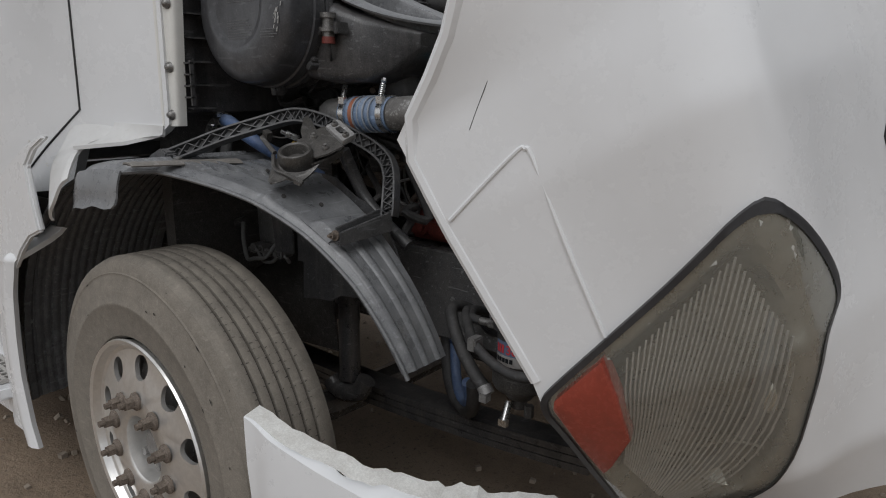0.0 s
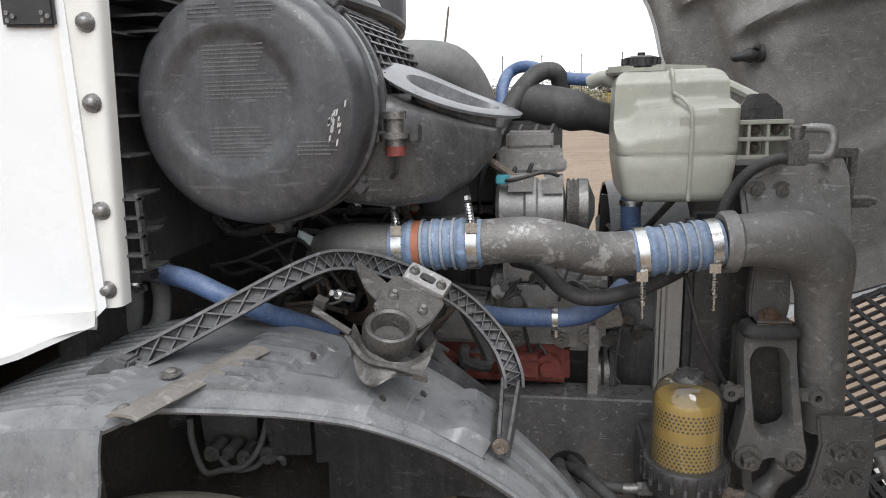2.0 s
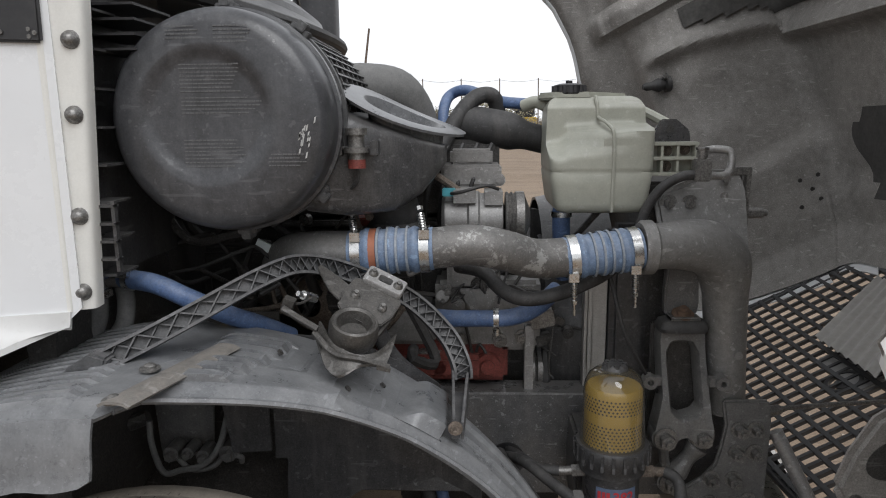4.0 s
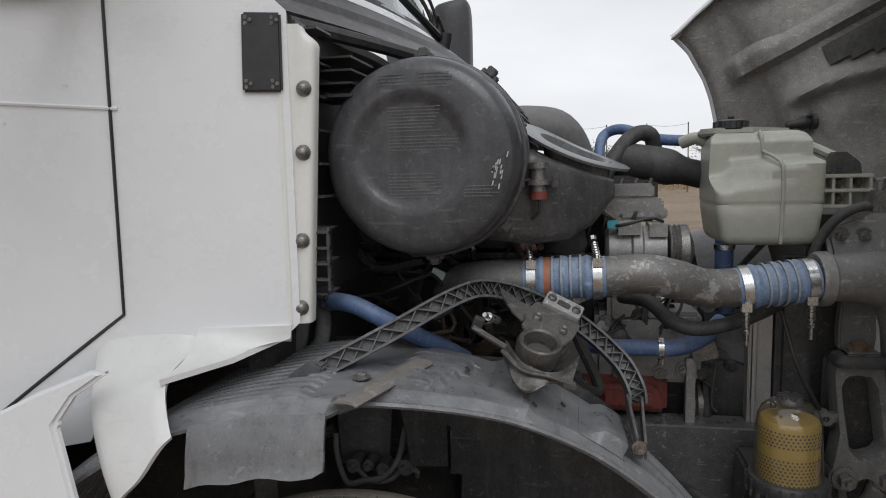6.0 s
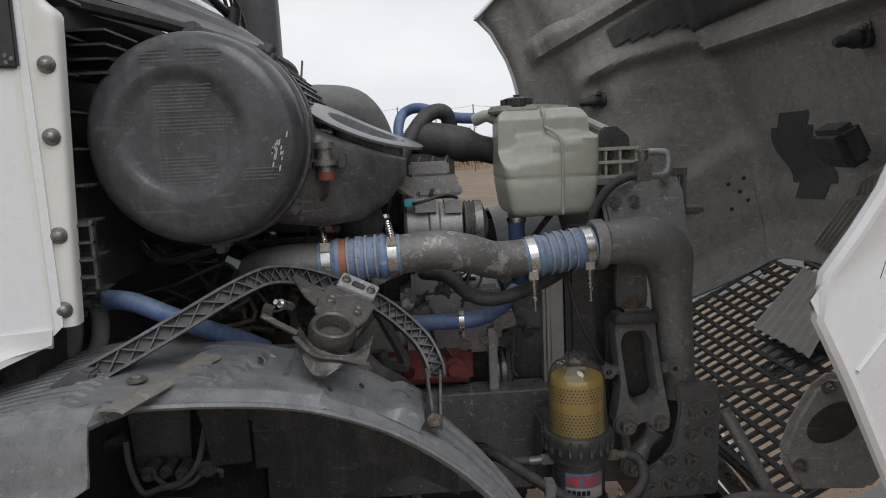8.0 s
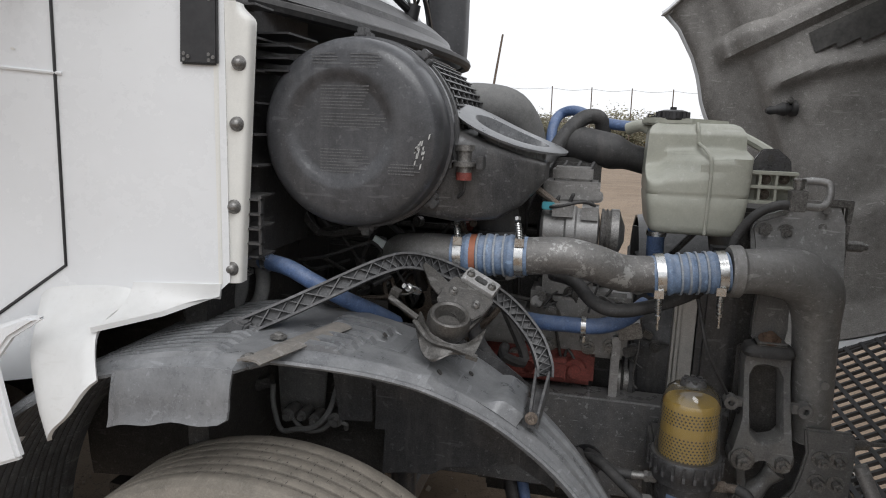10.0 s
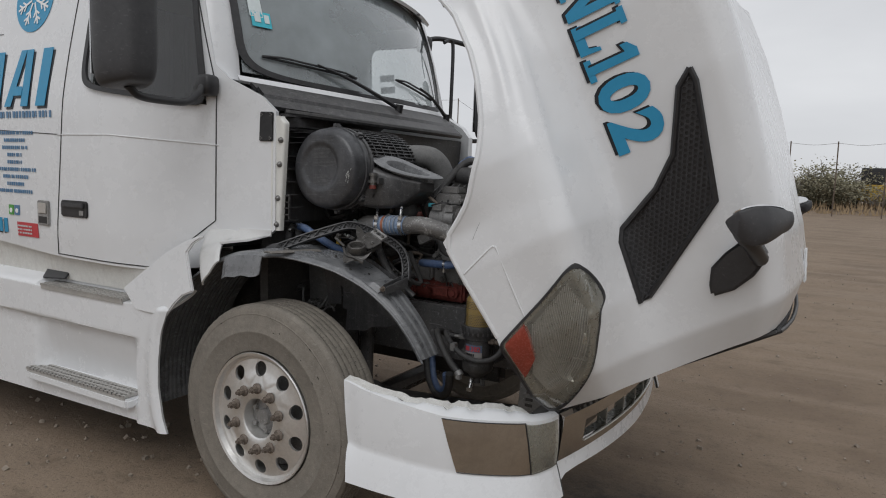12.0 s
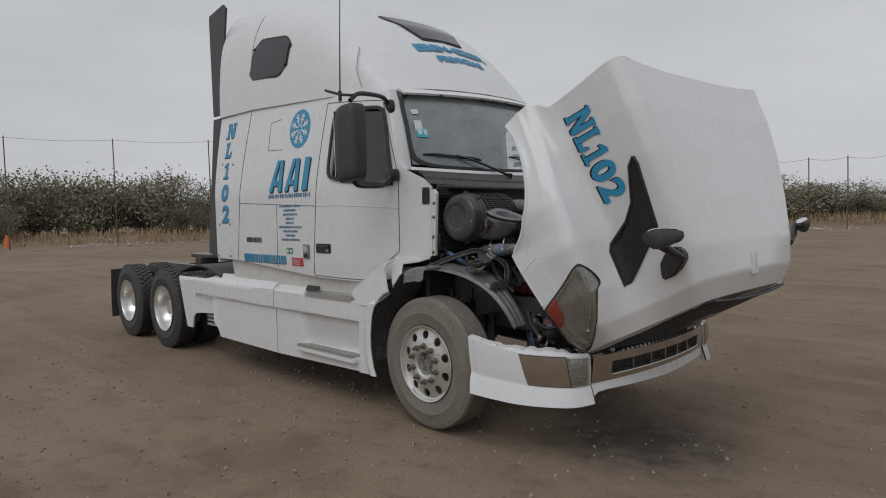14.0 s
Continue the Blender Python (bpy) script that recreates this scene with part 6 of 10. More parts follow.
def lamp_bezel(side, sheet, wide, lift):
    """A band just inside the lamp's outline; wide(x, z) is its width as a share of the lamp."""
    outer, n = lamp_ring(1.012, 160), 160
    rows = []
    for share, up in ((0.0, 0.0), (0.0, lift), (0.8, lift + 0.002), (1.0, lift - 0.006)):
        row = []
        for x, z in outer:
            k = 1 - share * wide(x, z)
            xx, zz = 1.065 + k * (x - 1.065), 0.935 + k * (z - 0.935)
            row.append(sheet.verts.new((xx + 0.4 * up, side * (hood_side_y(xx, zz) + up), zz)))
        rows.append(row)
    for p, q in zip(rows, rows[1:]):
        for k in range(n):
            sheet.faces.new((p[k], p[(k + 1) % n], q[(k + 1) % n], q[k]))


def build_lamps():
    for side in (-1, 1):
        at = lambda x, z, up: Vector((x + 0.4 * up, side * (hood_side_y(x, z) + up), z))
        bm = bmesh.new()
        lamp_skin(bm, side, [1.0, 0.95, 0.90, 0.86, 0.80, 0.7, 0.6, 0.5, 0.4, 0.2], lambda s, x, z: 0.002 - 0.045 * ease(s, 0.90, 0.60))
        lamp = hood_part("headlight", bm, reflector, hood, "large hazy headlight with an amber corner")
        for name, cx, cz, r, material in (("bulb_reflector", 1.085, 1.035, 0.040, bulb_chrome), ("lamp_bowl", 1.165, 0.93, 0.060, reflector)):
            bm = bmesh.new()
            c = Vector((cx - 0.02, side * (hood_side_y(cx, cz) - 0.045), cz))
            lathe(bm, [(0.0, 0.030), (r * 0.4, 0.028), (r * 0.8, 0.018), (r, 0.0)] if material is bulb_chrome else [(0.0, 0.0), (r * 0.4, 0.003), (r * 0.8, 0.014), (r, 0.034), (r * 0.96, 0.036)], c, (0.6, side * 0.8, 0.1), 28)
            hood_part(name, bm, material, lamp)
        # curved dark step in the reflector beside the bulb
        bm = bmesh.new()
        tube(bm, [at(1.205, 0.80, -0.034), at(1.175, 0.90, -0.030), at(1.12, 0.985, -0.030), at(1.05, 1.04, -0.034), at(0.93, 1.11, -0.034)], 0.010, n=8)
        hood_part("reflector_step", bm, panel_grey, lamp)
        # moulded ribs fanning from the lower end of the lens
        bm = bmesh.new()
        for k in range(30):
            f = k / 29
            low = (1.235 - 0.110 * (1 - f), 0.800 + 0.004 * f)
            high = (between(f, [0, 0.55, 1], [0.955, 0.870, 0.995]), between(f, [0, 0.55, 1], [0.915, 1.095, 1.105]))
            bend = ((low[0] + high[0]) / 2 + 0.004 + 0.055 * f ** 2, (low[1] + high[1]) / 2 + 0.01 + 0.045 * f ** 2)
            line = []
            for t in spread(0, 1, 8):
                x = (1 - t) ** 2 * low[0] + 2 * t * (1 - t) * bend[0] + t * t * high[0]
                z = (1 - t) ** 2 * low[1] + 2 * t * (1 - t) * bend[1] + t * t * high[1]
                line.append(at(x, z, -0.004))
            tube(bm, line, 0.0016, n=4, steps=1)
        tagged(hood_part("lens_flute", bm, post_alloy, lamp, "fine moulded lens ribs"), kind="stuff")
        bm = bmesh.new()
        corners = [(0.938, 0.893), (0.997, 0.886), (1.064, 0.858), (1.105, 0.800), (1.115, 0.780), (1.05, 0.788), (0.985, 0.797), (0.974, 0.805)]
        m = len(corners)
        rows = [[bm.verts.new(at(1.02 + k * (x - 1.02), 0.84 + k * (z - 0.84), l)) for x, z in corners] for k, l in ((1.0, -0.01), (1.0, 0.0185), (0.95, 0.0205), (0.5, 0.0215))]
        for p, q in zip(rows, rows[1:]):
            for k in range(m):
                bm.faces.new((p[k], p[(k + 1) % m], q[(k + 1) % m], q[k]))
        bm.faces.new(rows[-1])
        hood_part("indicator", bm, amber, lamp, "sun-bleached orange indicator")
        bm = bmesh.new()
        lamp_skin(bm, side, [0.995, 0.98] + [0.95 - 0.05 * k for k in range(19)], lambda s, x, z: 0.006 + 0.010 * (1 - s * s), 128)
        lens = hood_part("lens", bm, lens_clear, lamp, "scratched fluted plastic lens", sharp=60)
        lens.visible_shadow = False
        bm = bmesh.new()
        lamp_bezel(side, bm, lambda x, z: max(0.020 + 0.045 * (1 - ease(((x - 0.813) * 0.362 + (z - 1.138) * 0.162) / 0.3966, 0.0, 0.03)), 0.020 + 0.055 * ease(z, 0.81, 0.77)), 0.008)
        hood_part("lamp_seal", bm, trim_black, lamp, "black headlight gasket")


build_lamps()


def build_hood_mirrors():
    for side in (-1, 1):
        low, high = Vector((0.878, side * 1.236, 1.684)), Vector((0.940, side * 1.042, 1.770))
        along = high - low
        rows, n = [], 26
        bm = bmesh.new()
        for k in range(17):
            f = k / 16
            r = 0.058 * (1 - (1 - min(1, f / 0.16)) ** 2) ** 0.5 * (1 - 0.30 * ease(f, 0.25, 1.0)) * (1 - max(0, (f - 0.86) / 0.14) ** 2.2) ** 0.5 + 0.002
            depth = r * (1.75 - 0.75 * f)
            c = low + along * f
            ring_ = []
            for j in range(n):
                a = 2 * math.pi * j / n
                out = math.cos(a)
                ring_.append(bm.verts.new(c + Vector((depth * out if out > 0 else 0.010 * out, 0, r * math.sin(a)))))
            rows.append(ring_)
        for p, q in zip(rows, rows[1:]):
            for j in range(n):
                bm.faces.new((p[j], p[(j + 1) % n], q[(j + 1) % n], q[j]))
        bm.faces.new(rows[0][::-1])
        bm.faces.new(rows[-1])
        head = hood_part("hood_mirror", bm, mirror_grey, hood, "dark half-bullet hood mirror shell")
        bm = bmesh.new()
        glass_rim = [low + along * (0.5 + 0.44 * math.cos(a)) + Vector((-0.013, 0, 0.045 * math.copysign(abs(math.sin(a)) ** 0.7, math.sin(a)))) for a in [2 * math.pi * k / 24 for k in range(24)]]
        fronts, backs = [bm.verts.new(q) for q in glass_rim], [bm.verts.new(q - Vector((0.004, 0, 0))) for q in glass_rim]
        bm.faces.new(fronts)
        bm.faces.new(backs[::-1])
        for k in range(24):
            bm.faces.new((fronts[k], fronts[(k + 1) % 24], backs[(k + 1) % 24], backs[k]))
        hood_part("mirror_glass", bm, mirror_face, head, "flat mirror glass")
        bm = bmesh.new()
        tube(bm, [(0.900, side * 1.185, 1.675), (0.93, side * 1.12, 1.655), (0.98, side * 1.03, 1.655), (1.035, side * 0.90, 1.645)], 0.027, n=12)
        hood_part("mirror_arm", bm, trim_black, head)
        bm = bmesh.new()
        prism(bm, [(1.103, 1.437), (1.060, 1.450), (1.005, 1.485), (0.975, 1.550), (0.955, 1.625), (0.980, 1.670), (1.040, 1.672), (1.085, 1.60), (1.108, 1.52)], lambda u, v, w: Vector((u, side * (hood_side_y(u, v) - 0.012 + w * (0.35 + 0.65 * ease(v, 1.45, 1.62))), v)), 0.07)
        hood_part("mirror_base", bm, mirror_grey, head, "dark shield-shaped mirror base", bevel=0.012)


build_hood_mirrors()


def hood_text():
    slope = -0.112
    for name, material, dx, dz, lift in (("fleet_shadow", dark_vinyl, -0.009, -0.011, 0.0025), ("fleet_number", blue_vinyl, 0, 0, 0.005)):
        for k, (ch, w) in enumerate((("N", 0.135), ("L", 0.105), ("1", 0.085), ("0", 0.12), ("2", 0.12))):
            u0 = (0.0, 0.145, 0.255, 0.35, 0.482)[k]
            glyph(ch, w, 0.185, lambda u, v, up: tilt @ on_hood(-0.078 + dx + u0 + u - slope * v * 0.9, 1.447 + dz + v + slope * (u0 + u), lift + up), name, material, hood, "blue hood lettering with a black shadow" if dx == 0 else "")
    # access panel outline, scratch and notch
    bm = bmesh.new()
    line = [(0.698, 0.785), (0.671, 0.859), (0.652, 0.916), (0.655, 0.926), (0.668, 0.930), (0.785, 0.917), (0.917, 0.904)]
    tube(bm, [on_hood(x, z, 0.0006) for x, z in line], 0.0034, n=8, steps=3)
    hood_part("panel_line", bm, white, hood)
    bm = bmesh.new()
    tube(bm, [on_hood(x, z, 0.0005) for x, z in ((0.601, 0.867), (0.580, 0.890), (0.557, 0.918))], 0.0005, n=5, steps=3)
    hood_part("scratch", bm, dark_vinyl, hood)
    bm = bmesh.new()
    prism(bm, [(-0.055, 0), (0.055, 0), (0.028, -0.15), (-0.028, -0.15)], lambda u, v, w: Vector((1.235 + v * 0.9, u - 0.08, 1.668 - v * 0.42 + w)), 0.012)
    hood_part("nose_badge", bm, white, hood, bevel=0.008)


hood_text()


def hood_inside():
    """Fittings on the inner face of the open hood."""
    def skin(side, u, v, lift):
        return Vector(hood_ribs(side, u, v)).lerp(Vector(hood_place(side, 0.3)(u, v)), lift / 0.27)
    bm = bmesh.new()
    shell(bm, spread(0.135, 0.345, 10), spread(0.05, 0.60, 40), lambda u, v: tuple(skin(1, u, v, 0.006 + 0.014 * ease(min(u - 0.135 + (0.08 if v < 0.3 else 0), 0.345 - u, (v - 0.05) * 1.4, (0.6 - v) * 1.4), 0.0, 0.02))), 0.0, keep=lambda u, v: u < 0.345 - 0.12 * ease(v, 0.35, 0.58))
    hood_part("insulation_pad", bm, pad_black, hood, "dark worn felt insulation pad", sharp=60)
    bm = bmesh.new()
    shell(bm, spread(0.77, 1.10, 12), spread(0.10, 0.175, 6), lambda u, v: tuple(skin(1, u, v + 0.012 * math.sin(u * 23), 0.004)), 0.0, keep=lambda u, v: ((u - 0.935) / 0.165) ** 4 + ((v - 0.138) / 0.036) ** 2 < 1)
    hood_part("tar_patch", bm, pad_black, hood, "torn dark sound-deadening patch")
    bm = bmesh.new()
    for du, dv in ((0, 0), (0.045, 0.03), (0.045, -0.02), (-0.05, 0.025), (-0.04, -0.025)):
        p, q = skin(1, 1.03 + du, 0.455 + dv, 0.002), skin(1, 1.03 + du, 0.455 + dv, 0.004)
        cyl(bm, p, q, 0.009, n=12)
    tagged(hood_part("drain_hole", bm, grime, hood), kind="stuff")
    bm = bmesh.new()
    box(bm, (0.78, -0.02, 1.60), (0.92, 0.14, 1.69))
    hood_part("latch_pocket", bm, black_plastic, hood, "black moulded latch pocket", bevel=0.02)
    for at in (Vector((1.36, 0.985, 1.815)), Vector((1.885, -0.042, 1.905))):
        bm = bmesh.new()
        lathe(bm, [(0.0, -0.02), (0.034, -0.02), (0.034, 0.0), (0.022, 0.004), (0.030, 0.03), (0.018, 0.06), (0.018, 0.085), (0.010, 0.10), (0.0, 0.10)], at, (-0.9, -0.15, -0.12), 20)
        stop = part("bump_stop", bm, rubber, hood, "black rubber bump stop")
        bm = bmesh.new()
        hexbolt(bm, at + Vector((0.0, -0.02, 0.03)), (-0.9, -0.15, -0.12), 0.012)
        part("bolt", bm, bolt_steel, stop)
    # back of the lamp housing inside the near fender
    bm = bmesh.new()
    prism(bm, [(1.235, 0.955), (1.26, 1.03), (1.30, 1.10), (1.335, 1.125), (1.47, 1.12), (1.52, 0.95), (1.44, 0.86), (1.28, 0.87)], on_y(-0.80, 1), 0.03)
    cup = part("lamp_housing", bm, inner_grey, hood, "grey back of the lamp housing", bevel=0.012)
    bm = bmesh.new()
    prism(bm, [(1.345 + 0.055 * math.cos(a) + 0.02 * math.sin(a), 1.022 + 0.045 * math.sin(a)) for a in [2 * math.pi * k / 24 for k in range(24)]], on_y(-0.8015, -1), 0.002)
    part("housing_opening", bm, grime, cup)
    for x, z in ((1.275, 0.93), (1.33, 1.10)):
        bm = bmesh.new()
        hexbolt(bm, (x, -0.80, z), (0, -1, 0), 0.010)
        part("bolt", bm, bolt_steel, cup)


hood_inside()


# ---- engine bay ----
def hose(name, pts, r, material=rubber, parent=None, label="", n=10, steps=6):
    bm = bmesh.new()
    tube(bm, pts, r, n, steps)
    return part(name, bm, material, parent or truck, label)


def ring(bm, at, way, r, wide, thick=0.003, n=28):
    """A band clamp round a pipe."""
    lathe(bm, [(r, -wide / 2), (r + thick, -wide / 2), (r + thick, wide / 2), (r, wide / 2)], at, way, n, close=True)
    return bm


def tbolt_clamp(at, way, r, parent, drop=True):
    """A bright T-bolt clamp with a spring and a long tail."""
    at, way = Vector(at), Vector(way).normalized()
    bm = bmesh.new()
    ring(bm, at, way, r, 0.019)
    p = at + Vector((0, -0.72, -0.70 if drop else 0.70)) * (r + 0.007)
    down = Vector((0.05, 0.15, -1)) if drop else Vector((-0.2, 0.5, 1))
    down.normalize()
    box(bm, p - Vector((0.010, 0.006, 0.009)), p + Vector((0.010, 0.006, 0.009)))
    cyl(bm, p, p + down * (0.085 if drop else 0.03), 0.0035, n=8)
    for k in range(6):
        ring(bm, p + down * (0.014 + 0.0055 * k), down, 0.0045, 0.0025, 0.003, 12)
    cyl(bm, p + down * 0.05, p + down * 0.058, 0.007, n=6)
    return part("clamp", bm, steel, parent, "bright stainless T-bolt clamp")


def build_air_cleaner():
    c = Vector((0.105, 0, 1.668))
    bm = bmesh.new()
    rows, n = [], 80
    for r, y, k in ((0.0, 0.009, 1), (0.088, 0.009, 1), (0.096, 0.0082, 1), (0.104, 0.0035, 1), (0.112, 0.0005, 1), (0.120, 0.0, 0.85), (0.155, 0.002, 0.2), (0.173, 0.008, 0), (0.184, 0.020, 0), (0.189, 0.040, 0), (0.191, 0.082, 0), (0.197, 0.084, 0), (0.197, 0.10, 0)):
        rows.append([bm.verts.new(c + Vector((r * math.cos(2 * math.pi * j / n) - 0.016 * k, -0.905 + y, r * math.sin(2 * math.pi * j / n) + 0.010 * k))) for j in range(n)])
    for p, q in zip(rows, rows[1:]):
        for j in range(n):
            bm.faces.new((p[j], p[(j + 1) % n], q[(j + 1) % n], q[j]))
    bmesh.ops.remove_doubles(bm, verts=bm.verts[:], dist=0.00005)
    cover = part("air_cleaner", bm, filter_black, truck, "scuffed round black air cleaner with worn warning print")
    bm = bmesh.new()
    ring(bm, c + Vector((0, -0.80, 0)), (0, 1, 0), 0.184, 0.022, 0.010, 72)
    ring(bm, c + Vector((0, -0.775, 0)), (0, 1, 0), 0.186, 0.018, 0.013, 72)
    part("cover_ring", bm, truss_grey, cover, "dusty grey retaining ring")
    bm = bmesh.new()
    lathe(bm, [(0.186, -0.80), (0.187, -0.60), (0.188, -0.40), (0.18, -0.36), (0.0, -0.36)], c, (0, 1, 0), 72)
    for k in range(6):
        ring(bm, c + Vector((0, -0.72 + 0.06 * k, 0)), (0, 1, 0), 0.186, 0.005, 0.010, 72)
    can = part("canister", bm, black_plastic, cover, "ribbed black canister behind the cover", sharp=30)
    bm = bmesh.new()
    box(bm, (-0.002, -0.18, -0.007), (0.002, 0.18, 0.007))
    rib, places = None, []
    for k in range(30):
        a = math.pi * (0.05 + 0.9 * k / 29)
        places.append(Matrix.Translation(c + Vector((0.191 * math.cos(a), -0.565, 0.191 * math.sin(a)))) @ Matrix.Rotation(math.pi / 2 - a, 4, "Y"))
    rib = part("canister_rib", bm, black_plastic, can)
    rib.matrix_basis = places[0]
    copies(rib, places[1:])
    for a in (52, -42, 92, -88, 200):
        p = c + Vector((0.197 * math.cos(radians(a)), -0.79, 0.197 * math.sin(radians(a))))
        bm = bmesh.new()
        m = Matrix.Translation(p) @ Matrix.Rotation(radians(90 - a), 4, "Y")
        bmesh.ops.create_cube(bm, size=1, matrix=m @ Matrix.Diagonal((0.036, 0.03, 0.018, 1)))
        bmesh.ops.create_cube(bm, size=1, matrix=m @ Matrix.Translation((0, -0.004, 0.010)) @ Matrix.Diagonal((0.018, 0.034, 0.018, 1)))
        cyl(bm, m @ Vector((0, -0.02, 0.008)), m @ Vector((0, 0.02, 0.008)), 0.008, n=10)
        part("latch", bm, truss_grey, cover, bevel=0.002)
    # worn print: rows of bars
    rng = random.Random(8)
    blocks = [(0.031, 1.822, 0.060, 4), (0.111, 1.822, 0.064, 5), (0.046, 1.762, 0.108, 8), (0.046, 1.708, 0.140, 5), (0.046, 1.638, 0.104, 8), (0.191, 1.614, 0.066, 4)]
    bm = bmesh.new()
    for x, z, w, rows in blocks:
        for r in range(rows):
            ww = w * rng.uniform(0.75, 1.0)
            zz = z - r * 0.0062
            u = x
            while u < x + ww:
                step = rng.uniform(0.002, 0.008)
                on_disc = math.hypot(u - c.x + 0.016, zz - c.z - 0.010) < 0.096
                y = -0.8965 if on_disc else -0.9045
                prism(bm, [(u, zz - 0.0021), (u + step, zz - 0.0021), (u + step, zz), (u, zz)], on_y(y, -1), 0.0004)
                u += step + 0.0012
    tagged(part("print", bm, bar_grey, cover, "worn pale warning print"), kind="stuff")
    bm = bmesh.new()
    for k in range(16):
        x, z = 0.255 + rng.gauss(0, 0.006), 1.640 + rng.gauss(0, 0.012)
        prism(bm, [(x - 0.002, z - 0.006), (x + 0.001, z - 0.004), (x + 0.003, z + 0.006), (x, z + 0.004)], on_y(-0.9035, -1), 0.001)
    part("scuff", bm, mat("bare_scuff", (0.4, 0.4, 0.39), 0.7), cover)
    # intake duct with its oval mouth
    bm = bmesh.new()
    secs = [(0.22, -0.79, -0.46, 1.495, 1.695), (0.30, -0.785, -0.46, 1.485, 1.685), (0.38, -0.74, -0.46, 1.49, 1.65), (0.43, -0.68, -0.47, 1.52, 1.63), (0.475, -0.63, -0.50, 1.575, 1.615)]
    rings_ = []
    for x, y0, y1, z0, z1 in secs:
        r = 0.02
        cy, cz, hy, hz = (y0 + y1) / 2, (z0 + z1) / 2, (y1 - y0) / 2, (z1 - z0) / 2
        rings_.append([bm.verts.new((x, cy + hy * math.copysign(abs(math.cos(a)) ** 0.25, math.cos(a)), cz + hz * math.copysign(abs(math.sin(a)) ** 0.25, math.sin(a)))) for a in [2 * math.pi * k / 24 for k in range(24)]])
    for p, q in zip(rings_, rings_[1:]):
        for k in range(24):
            bm.faces.new((p[k], p[(k + 1) % 24], q[(k + 1) % 24], q[k]))
    bm.faces.new(rings_[-1])
    duct = part("intake_duct", bm, black_plastic, cover, "dusty moulded intake duct")
    bm = bmesh.new()
    slope = lambda u, v: Vector((0.265 + 0.235 * u + 0.03 * v, -0.790 + 0.10 * u * u + 0.07 * u + 0.22 * v, 1.728 - 0.100 * u - 0.012 * math.sin(math.pi * u) + 0.02 * v))
    n = 40
    def oval(scale_u, scale_v, lift):
        return [bm.verts.new(slope(0.5 + scale_u * math.copysign(abs(math.cos(a)) ** 0.8, math.cos(a)), 0.5 + scale_v * math.sin(a) * (1 - 0.25 * math.cos(a))) + Vector((0, 0, lift))) for a in [2 * math.pi * k / n for k in range(n)]]
    loops = [oval(0.50, 0.48, -0.006), oval(0.51, 0.50, 0.0), oval(0.49, 0.46, 0.002), oval(0.33, 0.27, 0.002), oval(0.31, 0.25, -0.01), oval(0.28, 0.22, -0.08)]
    for p, q in zip(loops, loops[1:]):
        for k in range(n):
            bm.faces.new((p[k], p[(k + 1) % n], q[(k + 1) % n], q[k]))
    bm.faces.new(loops[-1])
    part("duct_mouth", bm, liner_grey, duct, "grey oval duct lip")
    # restriction gauge
    g = Vector((0.322, -0.800, 1.612))
    bm = bmesh.new()
    for dz, r, h in ((-0.010, 0.015, 0.018), (0.008, 0.023, 0.010), (0.018, 0.015, 0.022), (0.040, 0.020, 0.012)):
        cyl(bm, g + Vector((0, 0, dz - 0.01)), g + Vector((0, 0, dz + h - 0.01)), r, n=18)
    gauge = part("restriction_gauge", bm, bolt_steel, cover, "small brass-capped restriction gauge")
    bm = bmesh.new()
    cyl(bm, g + Vector((0, 0, -0.030)), g + Vector((0, 0, -0.014)), 0.0165, n=16)
    part("gauge_window", bm, red_paint, gauge)
    bm = bmesh.new()
    box(bm, g + Vector((-0.038, -0.006, 0.004)), g + Vector((0.038, 0.03, 0.010)))
    box(bm, g + Vector((-0.040, -0.008, -0.008)), g + Vector((-0.026, 0.03, 0.020)))
    box(bm, g + Vector((0.026, -0.008, -0.008)), g + Vector((0.040, 0.03, 0.020)))
    part("gauge_bracket", bm, black_plastic, gauge, bevel=0.002)
    hose("gauge_wire", [g + Vector((0, 0, -0.02)), g + Vector((-0.004, 0.01, -0.06)), (0.26, -0.74, 1.52), (0.20, -0.72, 1.50), (0.13, -0.70, 1.46)], 0.0032, rubber, cover)
    # clean-air elbow and boot behind the canister
    bm = bmesh.new()
    tube(bm, [(0.20, -0.34, 1.745), (0.27, -0.33, 1.75), (0.345, -0.30, 1.735), (0.385, -0.26, 1.66), (0.39, -0.24, 1.55)], 0.058, n=24)
    elbow = part("air_elbow", bm, faded_rubber, cover, "faded grey rubber air elbow")
    bm = bmesh.new()
    ring(bm, (0.215, -0.34, 1.747), (1, 0.05, 0.02), 0.058, 0.012)
    part("clamp", bm, steel, elbow)
    bm = bmesh.new()
    lathe(bm, [(0.055, 0), (0.06, 0.02), (0.052, 0.03), (0.06, 0.05), (0.05, 0.09)], (0.36, -0.57, 1.42), (0, 0, 1), 24)
    part("drain_boot", bm, rubber, cover)


build_air_cleaner()


